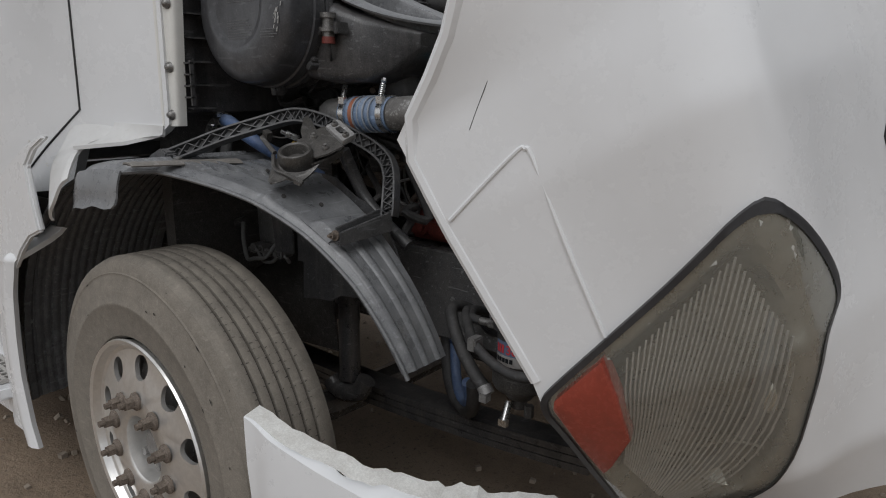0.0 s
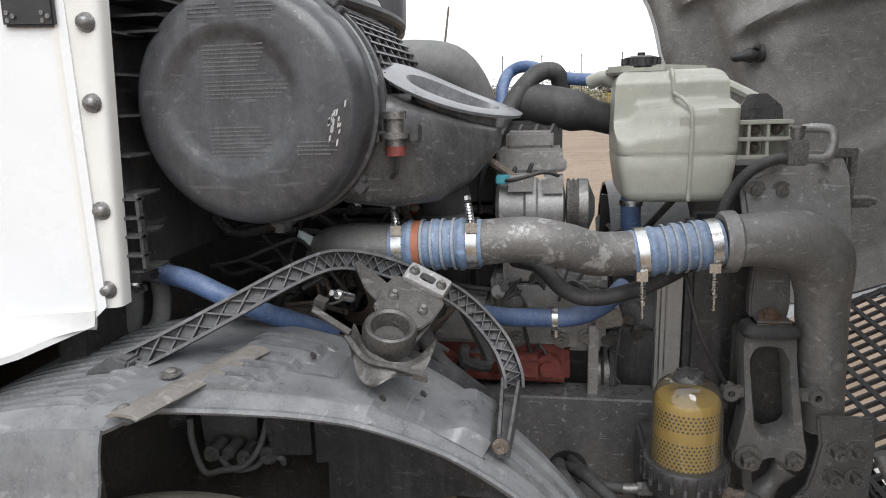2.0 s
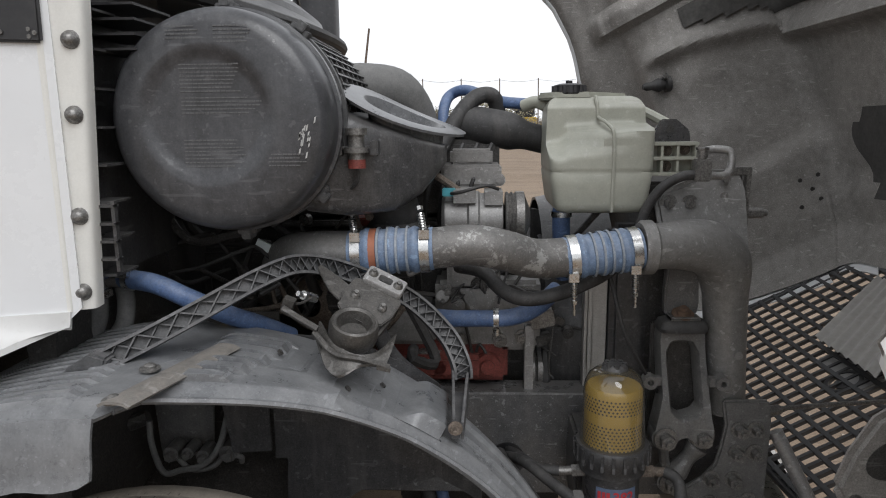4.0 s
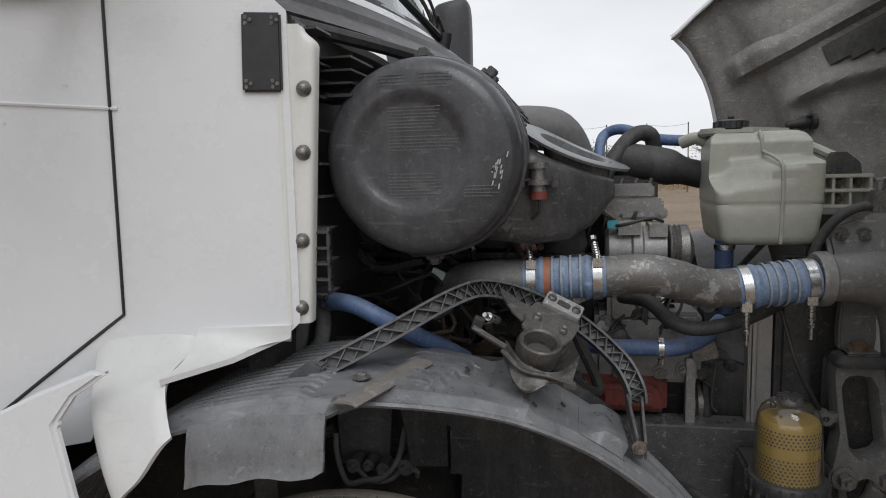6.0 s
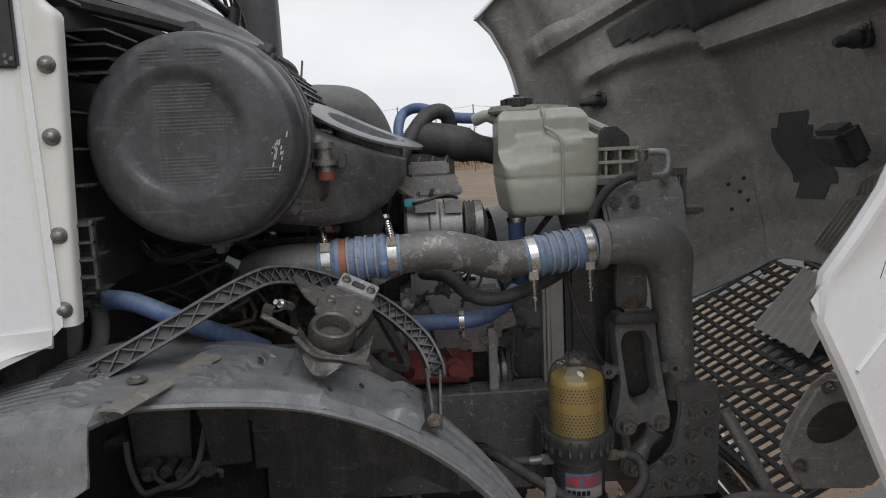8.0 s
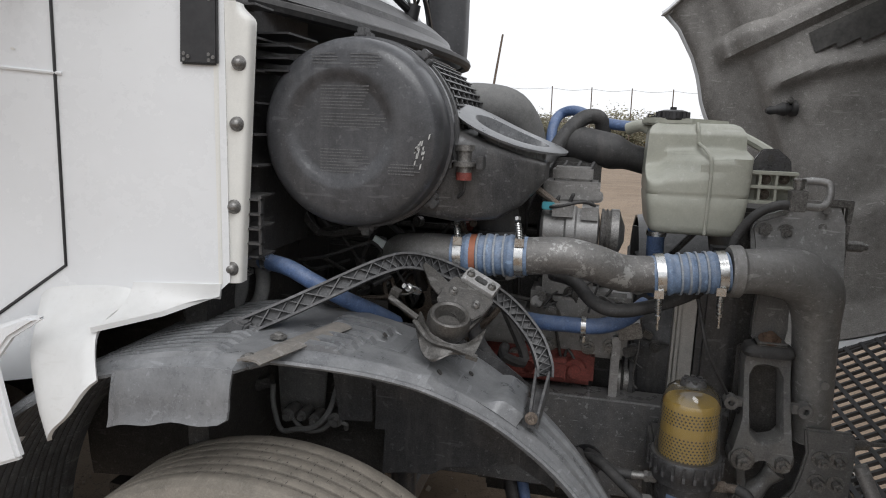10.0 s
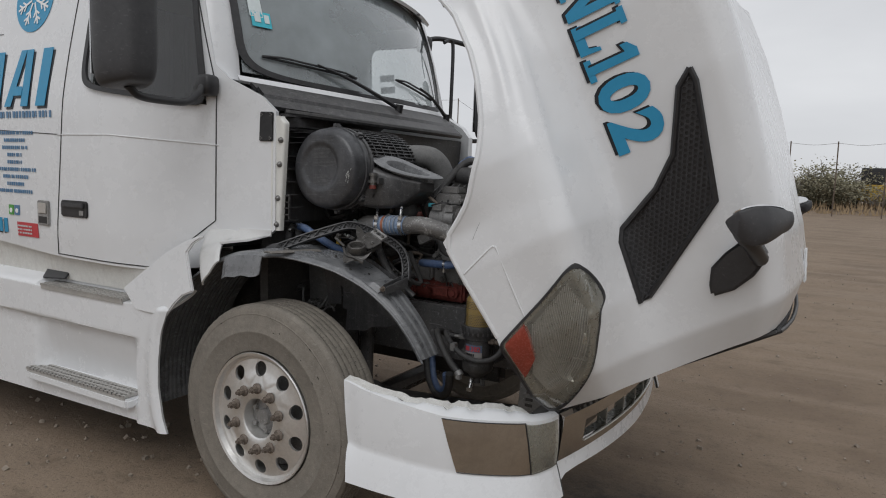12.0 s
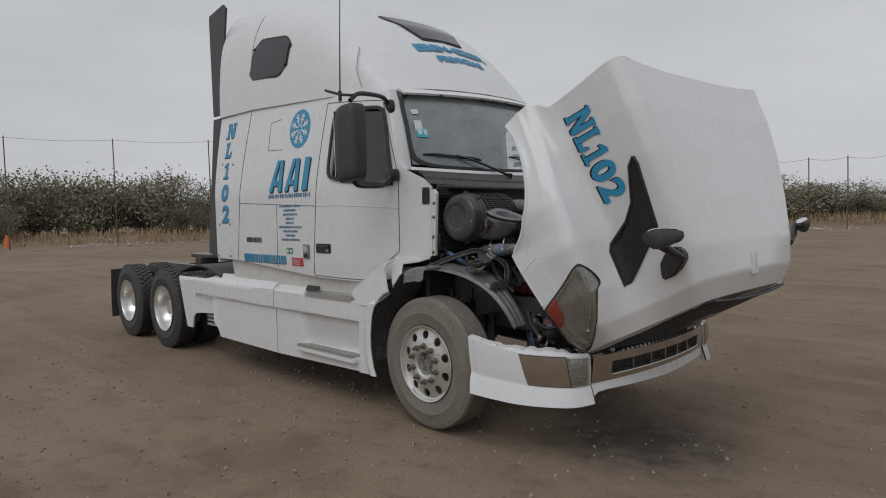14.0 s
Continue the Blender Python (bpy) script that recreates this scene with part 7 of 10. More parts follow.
def build_charge_pipe():
    bm = bmesh.new()
    tube(bm, [(0.08, -0.52, 1.34), (0.13, -0.60, 1.385), (0.20, -0.675, 1.405), (0.30, -0.70, 1.408)], lambda t: 0.036 + 0.006 * t, n=24)
    pipe = part("charge_pipe", bm, cast_dark, truck, "dull cast charge-air outlet")
    bm = bmesh.new()
    tube(bm, [(0.44, -0.70, 1.413), (0.53, -0.70, 1.420), (0.60, -0.68, 1.405), (0.66, -0.65, 1.383), (0.745, -0.628, 1.382)], 0.0415, n=28)
    cold = part("charge_air_tube", bm, pipe_alloy, truck, "bent aluminium charge-air tube with flaking oxide")
    for a, b, material in (((0.285, -0.70, 1.407), (0.455, -0.702, 1.414), pale_blue), ((0.725, -0.632, 1.380), (0.885, -0.618, 1.398), pale_blue)):
        a, b = Vector(a), Vector(b)
        bm = bmesh.new()
        prof = []
        for k in range(73):
            t = k / 72
            prof.append((0.0435 + 0.0042 * max(0, math.sin((t - 0.15) / 0.7 * math.pi * 5)) ** 2 * (0.15 < t < 0.85), t * (b - a).length))
        lathe(bm, prof, a, b - a, 36)
        sleeve = part("hose_sleeve", bm, material, pipe if a.x < 0.5 else cold, "faded blue ribbed silicone sleeve")
        tbolt_clamp(a.lerp(b, 0.10), b - a, 0.0445, sleeve, a.x > 0.5)
        tbolt_clamp(a.lerp(b, 0.90), b - a, 0.0445, sleeve, a.x > 0.5)
        for f in (0.36, 0.47, 0.58, 0.70):
            bm = bmesh.new()
            ring(bm, a.lerp(b, f), b - a, 0.0452, 0.0045, 0.0028, 36)
            part("moulded_band", bm, pale_band, sleeve)
        if a.x < 0.5:
            bm = bmesh.new()
            ring(bm, a.lerp(b, 0.27), b - a, 0.0435, 0.022, 0.0022)
            part("hose_stripe", bm, orange, sleeve, "faded orange band")
    # cast intercooler outlet: flanged mouth, swept shoulder, flat bolted head and a long leg
    bm = bmesh.new()
    lathe(bm, [(0.042, 0.0), (0.053, 0.0), (0.058, 0.006), (0.058, 0.024), (0.050, 0.031)], (0.886, -0.610, 1.398), (1, 0.10, 0.02), 36)
    tube(bm, [(0.90, -0.608, 1.398), (0.95, -0.592, 1.399), (1.00, -0.575, 1.397), (1.05, -0.553, 1.385), (1.088, -0.535, 1.350), (1.103, -0.522, 1.29), (1.110, -0.515, 1.22), (1.118, -0.512, 1.12), (1.128, -0.510, 0.99)], lambda t: between(t, [0, 0.12, 0.35, 0.5, 0.65, 1.0], [0.049, 0.050, 0.060, 0.062, 0.050, 0.043]), n=28)
    mani = part("intercooler_outlet", bm, cast_dark, truck, "grey cast intercooler outlet pipe")
    bm = bmesh.new()
    prism(bm, [(0.957, 1.405), (0.955, 1.470), (0.962, 1.500), (1.045, 1.533), (1.052, 1.552), (1.150, 1.548), (1.155, 1.50), (1.152, 1.36), (1.140, 1.27), (1.09, 1.30), (1.00, 1.36)], lambda u, v, w: Vector((u, -0.468 - 0.075 * ease(v, 1.50, 1.34) - w + 0.04, v)), 0.035)
    part("outlet_head", bm, cast_dark, mani, bevel=0.010)
    bm = bmesh.new()
    prism(bm, [(1.110, 1.556), (1.110, 1.540), (1.156, 1.538), (1.156, 1.50), (1.166, 1.50), (1.168, 1.556)], on_y(-0.445, -1), 0.022)
    part("corner_clip", bm, bolt_steel, mani, bevel=0.002)
    for x, z in ((0.980, 1.477), (1.027, 1.476)):
        bm = bmesh.new()
        cyl(bm, (x, -0.462, z), (x, -0.476, z), 0.021, n=20)
        part("boss", bm, cast_dark, mani, bevel=0.003)
        bm = bmesh.new()
        hexbolt(bm, (x, -0.476, z), (0, -1, 0), 0.0125)
        part("bolt", bm, bolt_steel, mani)
    bm = bmesh.new()
    for x, y, z in ((1.108, -0.466, 1.533), (1.104, -0.466, 1.492), (1.105, -0.568, 1.325), (1.128, -0.553, 1.142)):
        cyl(bm, (x, y, z), (x, y - 0.012, z), 0.0095, n=14)
    tagged(part("casting_boss", bm, cast_dark, mani), kind="stuff")
    bm = bmesh.new()
    cyl(bm, (1.160, -0.470, 1.452), (1.195, -0.470, 1.452), 0.013, n=6)
    cyl(bm, (1.190, -0.470, 1.452), (1.205, -0.470, 1.452), 0.008, n=10)
    box(bm, (1.152, -0.480, 1.27), (1.160, -0.455, 1.50))
    part("side_fitting", bm, bolt_steel, mani, bevel=0.001)
    # small line over the head, with its bright elbow and clip
    hose("vent_line", [(0.895, -0.56, 1.43), (0.908, -0.565, 1.475), (0.935, -0.575, 1.520), (0.975, -0.580, 1.545), (1.02, -0.575, 1.548)], 0.0105, rubber, mani)
    hose("vent_elbow", [(1.02, -0.575, 1.548), (1.065, -0.565, 1.545), (1.083, -0.555, 1.555), (1.088, -0.55, 1.580), (1.082, -0.545, 1.597), (1.055, -0.540, 1.600), (1.035, -0.54, 1.598)], 0.0085, cast_alloy, mani, "bent bare metal elbow")
    bm = bmesh.new()
    box(bm, (1.000, -0.592, 1.535), (1.034, -0.560, 1.582))
    cyl(bm, (1.016, -0.578, 1.582), (1.016, -0.578, 1.602), 0.012, n=12)
    cyl(bm, (1.016, -0.578, 1.600), (1.016, -0.578, 1.606), 0.017, n=6)
    part("line_clip", bm, bolt_steel, mani, bevel=0.003)


build_charge_pipe()


def build_reservoir():
    """Coolant header tank: a moulded body with a chamfered, stepped front, a raised seam and a cap."""
    def brow(x):
        """Height of the shoulder on the front: it climbs from one side to the seam."""
        return between(x, [0.70, 0.735, 0.80, 0.835, 0.935], [1.572, 1.578, 1.618, 1.642, 1.645])

    bm = bmesh.new()
    levels = [(1.458, -0.020), (1.461, -0.010), (1.468, -0.003), (1.480, 0.0), (1.52, 0.002), (1.546, 0.003), (1.551, 0.0005), (1.556, 0.003)] + [(z, 0.003) for z in spread(1.562, 1.694, 22)] + [(1.702, 0.0), (1.709, -0.004), (1.715, -0.011), (1.719, -0.022)]
    rows, n = [], 88
    for z, grow in levels:
        x0, x1 = between(z, [1.46, 1.55, 1.60, 1.72], [0.716, 0.707, 0.706, 0.710]) - grow, between(z, [1.46, 1.55, 1.64, 1.66, 1.72], [0.925, 0.932, 0.934, 0.928, 0.924]) + grow
        y0, y1 = -0.523 - grow, -0.285 + grow
        cx, cy, hx, hy = (x0 + x1) / 2, (y0 + y1) / 2, (x1 - x0) / 2, (y1 - y0) / 2
        row = []
        for k in range(n):
            a = 2 * math.pi * k / n
            px = cx + hx * math.copysign(abs(math.cos(a)) ** 0.20, math.cos(a))
            py = cy + hy * math.copysign(abs(math.sin(a)) ** 0.20, math.sin(a))
            slope = between(px, [0.70, 0.80, 0.84, 0.93], [0.046, 0.040, 0.020, 0.014])
            back = ease(z, brow(px) - 0.004, brow(px) + slope)
            front = y0 + (0.092 + 0.006 * (z > 1.70)) * back
            row.append(bm.verts.new((px, max(py, front) if py < cy else py, z)))
        rows.append(row)
    for p, q in zip(rows, rows[1:]):
        for k in range(n):
            bm.faces.new((p[k], p[(k + 1) % n], q[(k + 1) % n], q[k]))
    bm.faces.new(rows[0][::-1])
    bm.faces.new(rows[-1])
    t = part("coolant_reservoir", bm, tank, truck, "yellowed translucent plastic coolant reservoir", sharp=55)
    bm = bmesh.new()
    tube(bm, [(0.842, -0.524, 1.463), (0.843, -0.527, 1.56), (0.843, -0.527, 1.60), (0.841, -0.525, 1.637), (0.836, -0.510, 1.650), (0.830, -0.470, 1.662), (0.822, -0.436, 1.672), (0.819, -0.434, 1.70), (0.817, -0.420, 1.719)], 0.0042, n=8, steps=2)
    part("seam", bm, tank, t, "raised moulding seam")
    bm = bmesh.new()
    lathe(bm, [(0.0, 0.022), (0.022, 0.022), (0.036, 0.018), (0.038, 0.0), (0.03, -0.01)], (0.762, -0.375, 1.728), (0, 0, 1), 28)
    cyl(bm, (0.762, -0.375, 1.75), (0.762, -0.375, 1.757), 0.008, n=10)
    cap = part("cap", bm, trim_black, t, "black ribbed filler cap")
    bm = bmesh.new()
    box(bm, (-0.003, -0.003, -0.008), (0.003, 0.003, 0.008))
    places = [Matrix.Translation((0.762 + 0.038 * math.cos(2 * math.pi * k / 14), -0.375 + 0.038 * math.sin(2 * math.pi * k / 14), 1.737)) for k in range(14)]
    rib = part("cap_rib", bm, trim_black, cap)
    rib.matrix_basis = places[0]
    copies(rib, places[1:])
    bm = bmesh.new()
    tube(bm, [(0.715, -0.33, 1.70), (0.69, -0.32, 1.71), (0.66, -0.30, 1.70)], 0.016, n=10)
    part("spigot", bm, tank, t)
    bm = bmesh.new()
    tube(bm, [(0.90, -0.30, 1.71), (0.96, -0.33, 1.68), (1.0, -0.36, 1.655)], 0.012, n=8)
    part("spigot", bm, tank, t)
    bm = bmesh.new()
    prism(bm, [(0.690, -0.36), (0.716, -0.400), (0.735, -0.412), (0.806, -0.412), (0.840, -0.385), (0.900, -0.375), (0.905, -0.30), (0.70, -0.29)], lambda u, v, w: Vector((u, v, 1.712 + w - 0.05 * max(0, u - 0.82))), 0.018)
    part("top_moulding", bm, tank, t, bevel=0.005)
    # moulded ladder bracket on the side
    bm = bmesh.new()
    box(bm, (0.925, -0.465, 1.542), (1.035, -0.455, 1.612))
    ladder = part("side_bracket", bm, tank, t, "cream ladder bracket", bevel=0.0015)
    for z in (1.545, 1.580, 1.612):
        bm = bmesh.new()
        box(bm, (0.925, -0.50, z - 0.005), (1.035, -0.4655, z + 0.003))
        part("bracket_shelf", bm, tank, ladder, bevel=0.0015)
    for x in (0.955, 0.99, 1.030):
        bm = bmesh.new()
        box(bm, (x - 0.003, -0.498, 1.543), (x + 0.003, -0.4655, 1.611))
        part("bracket_web", bm, tank, ladder, bevel=0.0015)
    for x, z in ((0.972, 1.595), (1.012, 1.597), (0.972, 1.560)):
        bm = bmesh.new()
        hexbolt(bm, (x, -0.466, z), (0, -1, 0), 0.008, 0.006)
        part("bolt", bm, rust_steel, t)
    bm = bmesh.new()
    prism(bm, [(0.925, 1.605), (0.945, 1.63), (0.965, 1.665), (1.0, 1.665), (1.03, 1.64), (1.035, 1.605)], on_y(-0.44, 1), 0.012)
    part("lift_bracket", bm, frame_paint, t, "black steel bracket with a hole", bevel=0.003)
    bm = bmesh.new()
    cyl(bm, (0.985, -0.442, 1.643), (0.985, -0.439, 1.643), 0.009, n=12)
    part("bracket_hole", bm, grime, t)
    hose("outlet_hose", [(0.745, -0.42, 1.47), (0.745, -0.42, 1.42), (0.75, -0.40, 1.36), (0.76, -0.36, 1.28)], 0.022, blue_hose, t, "blue outlet hose")
    bm = bmesh.new()
    ring(bm, (0.745, -0.42, 1.445), (0, 0, 1), 0.022, 0.012)
    part("clamp", bm, steel, t)


build_reservoir()


def build_liner():
    R, CZ = 0.785, 0.5

    def arc(a, r=R):
        return r * math.cos(radians(a)), CZ + r * math.sin(radians(a))

    def edge(a):
        """Outer edge of the sheet, in y."""
        return between(a, [27, 45, 57, 68, 78, 82, 87.5, 88.5, 103, 108], [-0.93, -0.955, -0.985, -1.03, -1.09, -1.11, -1.13, -1.20, -1.21, -1.19])

    def inner(a):
        return between(a, [27, 45, 60, 75, 100, 200], [-0.79, -0.785, -0.775, -0.77, -0.76, -0.70])

    def sheet(a, v):
        x, z = arc(a)
        y = edge(a) + v * (inner(a) - edge(a))
        lift = 0.0
        if a > 92:
            lift += 0.0075 * (v * 17 % 1 < 0.6) * ease(a, 90.5, 91.5) * ease(v, 0.02, 0.06) * (1 - ease(v, 0.93, 0.95))
        if 72 < a < 92:
            lift -= 0.012 * ease(a, 91, 88) * ease(v, 0.35, 0.45) * 0.8
            stop = 74 + 5 * (1 - v)
            lift += 0.012 * (v * 9 % 1 < 0.62) * ease(a, stop, stop + 0.8) * (1 - ease(a, 84, 84.6)) * ease(v, 0.08, 0.12) * (1 - ease(v, 0.80, 0.84))
        if 60 < a < 74:
            ridge = 66 + 6 * v
            lift += 0.009 * max(0, 1 - abs(a - ridge) / 1.3)
        if a < 56:
            lift += 0.007 * max(0, math.sin((v - 0.1) * 2 * math.pi * 3.2)) * ease(a, 56, 50)
        lift -= 0.015 * (1 - ease(v, 0.0, 0.12))
        x, z = arc(a, R + lift)
        return (x, y, z)
    bm = bmesh.new()
    shell(bm, spread(27, 56, 14) + spread(57, 92, 36) + spread(93, 186, 46), [0, 0.02, 0.04, 0.06] + spread(0.07, 1, 164), sheet, -0.006)
    liner = part("fender_liner", bm, liner_grey, truck, "dusty grey plastic wheel-arch liner", sharp=20)
    # hanging outer lip at the rear, thin rolled lip at the front
    bm = bmesh.new()
    shell(bm, spread(88.6, 106, 14), spread(0, 1, 5), lambda a, v: (arc(a)[0], edge(a) - 0.016 * v - 0.012 * (1 - v) * v * 4 * 0.4 - 0.006 * ease(v, 0.9, 1.0), arc(a)[1] - 0.010 - (0.094 + 0.003 * math.sin(a * 0.9)) * v * (1 - 0.12 * ease(a, 90, 88.6))), 0.005)
    part("outer_lip", bm, liner_grey, liner)
    bm = bmesh.new()
    tube(bm, [Vector((arc(a)[0], edge(a) + 0.002, arc(a)[1] - 0.016)) for a in spread(27, 88, 40)], 0.0055, n=6, steps=1)
    part("rolled_edge", bm, liner_grey, liner)
    # raised band across the sheet, with two screws
    bm = bmesh.new()
    shell(bm, spread(0, 1, 6), spread(-1.195, -0.93, 14), lambda k, y: (arc(86.6 - 17 * (y + 1.195) + 3.0 * (k - 0.5), R + 0.004 + 0.005 * math.sin(math.pi * k) ** 0.5)[0], y, arc(86.6 - 17 * (y + 1.195) + 3.0 * (k - 0.5), R + 0.004 + 0.005 * math.sin(math.pi * k) ** 0.5)[1]), 0.004)
    part("strap", bm, strap_grey, liner, "dusty tan band across the liner")
    for at in ((0.030, -1.052, 1.289), (0.036, -1.172, 1.288)):
        bm = bmesh.new()
        lathe(bm, [(0.016, 0.0), (0.016, 0.002), (0.009, 0.003), (0.009, 0.007), (0.006, 0.009), (0.0, 0.009)], at, (0.05, -0.05, 1), 18)
        part("bolt", bm, bolt_steel, liner)
    # pressed wedge where the lattice foot lands
    bm = bmesh.new()

    def wedge(u, v):
        a = 59.5 - 7.0 * u
        rise = 0.026 * ease(u, 0.12, 0.5) * (1 - ease(u, 0.93, 1.0)) * ease(v, 0.0, 0.12) * (1 - 0.3 * v)
        x, z = arc(a, R + 0.001 + rise)
        return (x, between(a, [52, 60], [-0.965, -0.985]) + 0.012 + v * 0.17, z)
    shell(bm, spread(0, 1, 18), spread(0, 1, 10), wedge, 0.004)
    part("step_pad", bm, liner_grey, liner, sharp=25)
    bm = bmesh.new()
    for a, y in ((66, -0.955), (76, -0.90), (62, -0.88)):
        x, z = arc(a, R + 0.0015)
        cyl(bm, (x, y, z), (x + 0.002, y, z + 0.002), 0.006, n=12)
    tagged(part("drain_hole", bm, grime, liner), kind="stuff")
    # inner splash sheets and the wall of the well
    bm = bmesh.new()
    shell(bm, spread(0.12, 0.55, 10), spread(0, 1, 6), lambda u, v: (u, -0.765 + 0.01 * math.sin(u * 30), between(u, [0.12, 0.35, 0.55], [1.10, 1.0, 0.90]) + v * between(u, [0.12, 0.3, 0.45, 0.55], [0.16, 0.22, 0.22, 0.12])), 0.005)
    part("splash_panel", bm, black_plastic, liner, "dark inner splash panel")
    bm = bmesh.new()
    shell(bm, spread(-0.80, 0.10, 10), spread(0.64, 1.25, 8), lambda x, z: (x, -0.60 + 0.02 * math.sin(x * 8) + 0.01 * math.sin(z * 14), z), 0.01)
    part("well_wall", bm, grime, liner)
    for name, outline, y, material, label in (
            ("splash_flap", [(0.126, 1.20), (0.126, 1.005), (0.124, 0.983), (0.150, 0.985), (0.145, 0.874), (0.211, 0.885), (0.265, 0.889), (0.302, 0.914), (0.36, 0.92), (0.44, 0.94), (0.47, 0.95), (0.47, 1.05), (0.38, 1.16), (0.25, 1.20)], -0.758, black_plastic, "dark dusty torn splash flap"),
            ("splash_tab", [(0.0, 1.20), (0.135, 1.20), (0.120, 1.093), (0.122, 1.005), (0.040, 0.999), (0.027, 1.089)], -0.768, black_plastic, ""),
            ("inner_panel", [(-0.17, 1.25), (-0.015, 1.25), (-0.035, 0.967), (-0.154, 0.954)], -0.68, casting_paint, "grey inner panel of the wheel well")):
        bm = bmesh.new()
        prism(bm, outline, on_y(y, 1), 0.006)
        part(name, bm, material, liner, label, bevel=0.002)
    # brake and air lines with their fittings under the inner panel
    hose("well_line", [(-0.138, -0.75, 1.06), (-0.135, -0.755, 1.01), (-0.113, -0.76, 0.950), (-0.074, -0.76, 0.956), (-0.029, -0.755, 0.966), (0.004, -0.745, 1.005), (0.01, -0.70, 1.06)], 0.0065, faded_rubber, liner, "", 8, 5)
    hose("well_line", [(-0.10, -0.73, 0.975), (-0.066, -0.735, 0.945), (-0.02, -0.735, 0.95), (0.01, -0.73, 0.975), (0.043, -0.735, 0.975), (0.040, -0.72, 0.955)], 0.006, faded_rubber, liner, "", 8, 5)
    hose("well_line", [(-0.40, -0.74, 0.80), (-0.34, -0.75, 0.93), (-0.25, -0.75, 1.02), (-0.15, -0.73, 1.06)], 0.016, grime, liner, "", 8, 5)
    for x, z, r in ((-0.102, 0.982, 0.017), (-0.066, 0.985, 0.013), (-0.033, 0.978, 0.015), (0.020, 0.985, 0.019)):
        bm = bmesh.new()
        cyl(bm, (x, -0.70, z), (x, -0.745, z), r, n=10)
        cyl(bm, (x, -0.74, z), (x, -0.757, z - 0.003), r * 0.6, n=6)
        part("line_fitting", bm, casting_paint, liner)
    for x, z, r in ((-0.29, 0.90, 0.045), (-0.225, 0.90, 0.038)):
        bm = bmesh.new()
        lathe(bm, [(0.0, 0.0), (r * 0.7, 0.002), (r, 0.02), (r, 0.07), (r * 1.1, 0.075), (r * 1.1, 0.09), (r * 0.9, 0.12), (0.0, 0.13)], (x, -0.76, z), (0, 1, 0.1), 20)
        part("brake_pot", bm, grime, liner)
    return liner


build_liner()


def strip(bm, line, outs, n0, n1, b0, b1, across):
    """Sweeps a rectangle along a line: n along outs, b along across."""
    rows = [[bm.verts.new(p + o * n + across * b) for n, b in ((n0, b0), (n1, b0), (n1, b1), (n0, b1))] for p, o in zip(line, outs)]
    for p, q in zip(rows, rows[1:]):
        for k in range(4):
            bm.faces.new((p[k], p[(k + 1) % 4], q[(k + 1) % 4], q[k]))
    bm.faces.new(rows[0][::-1])
    bm.faces.new(rows[-1])


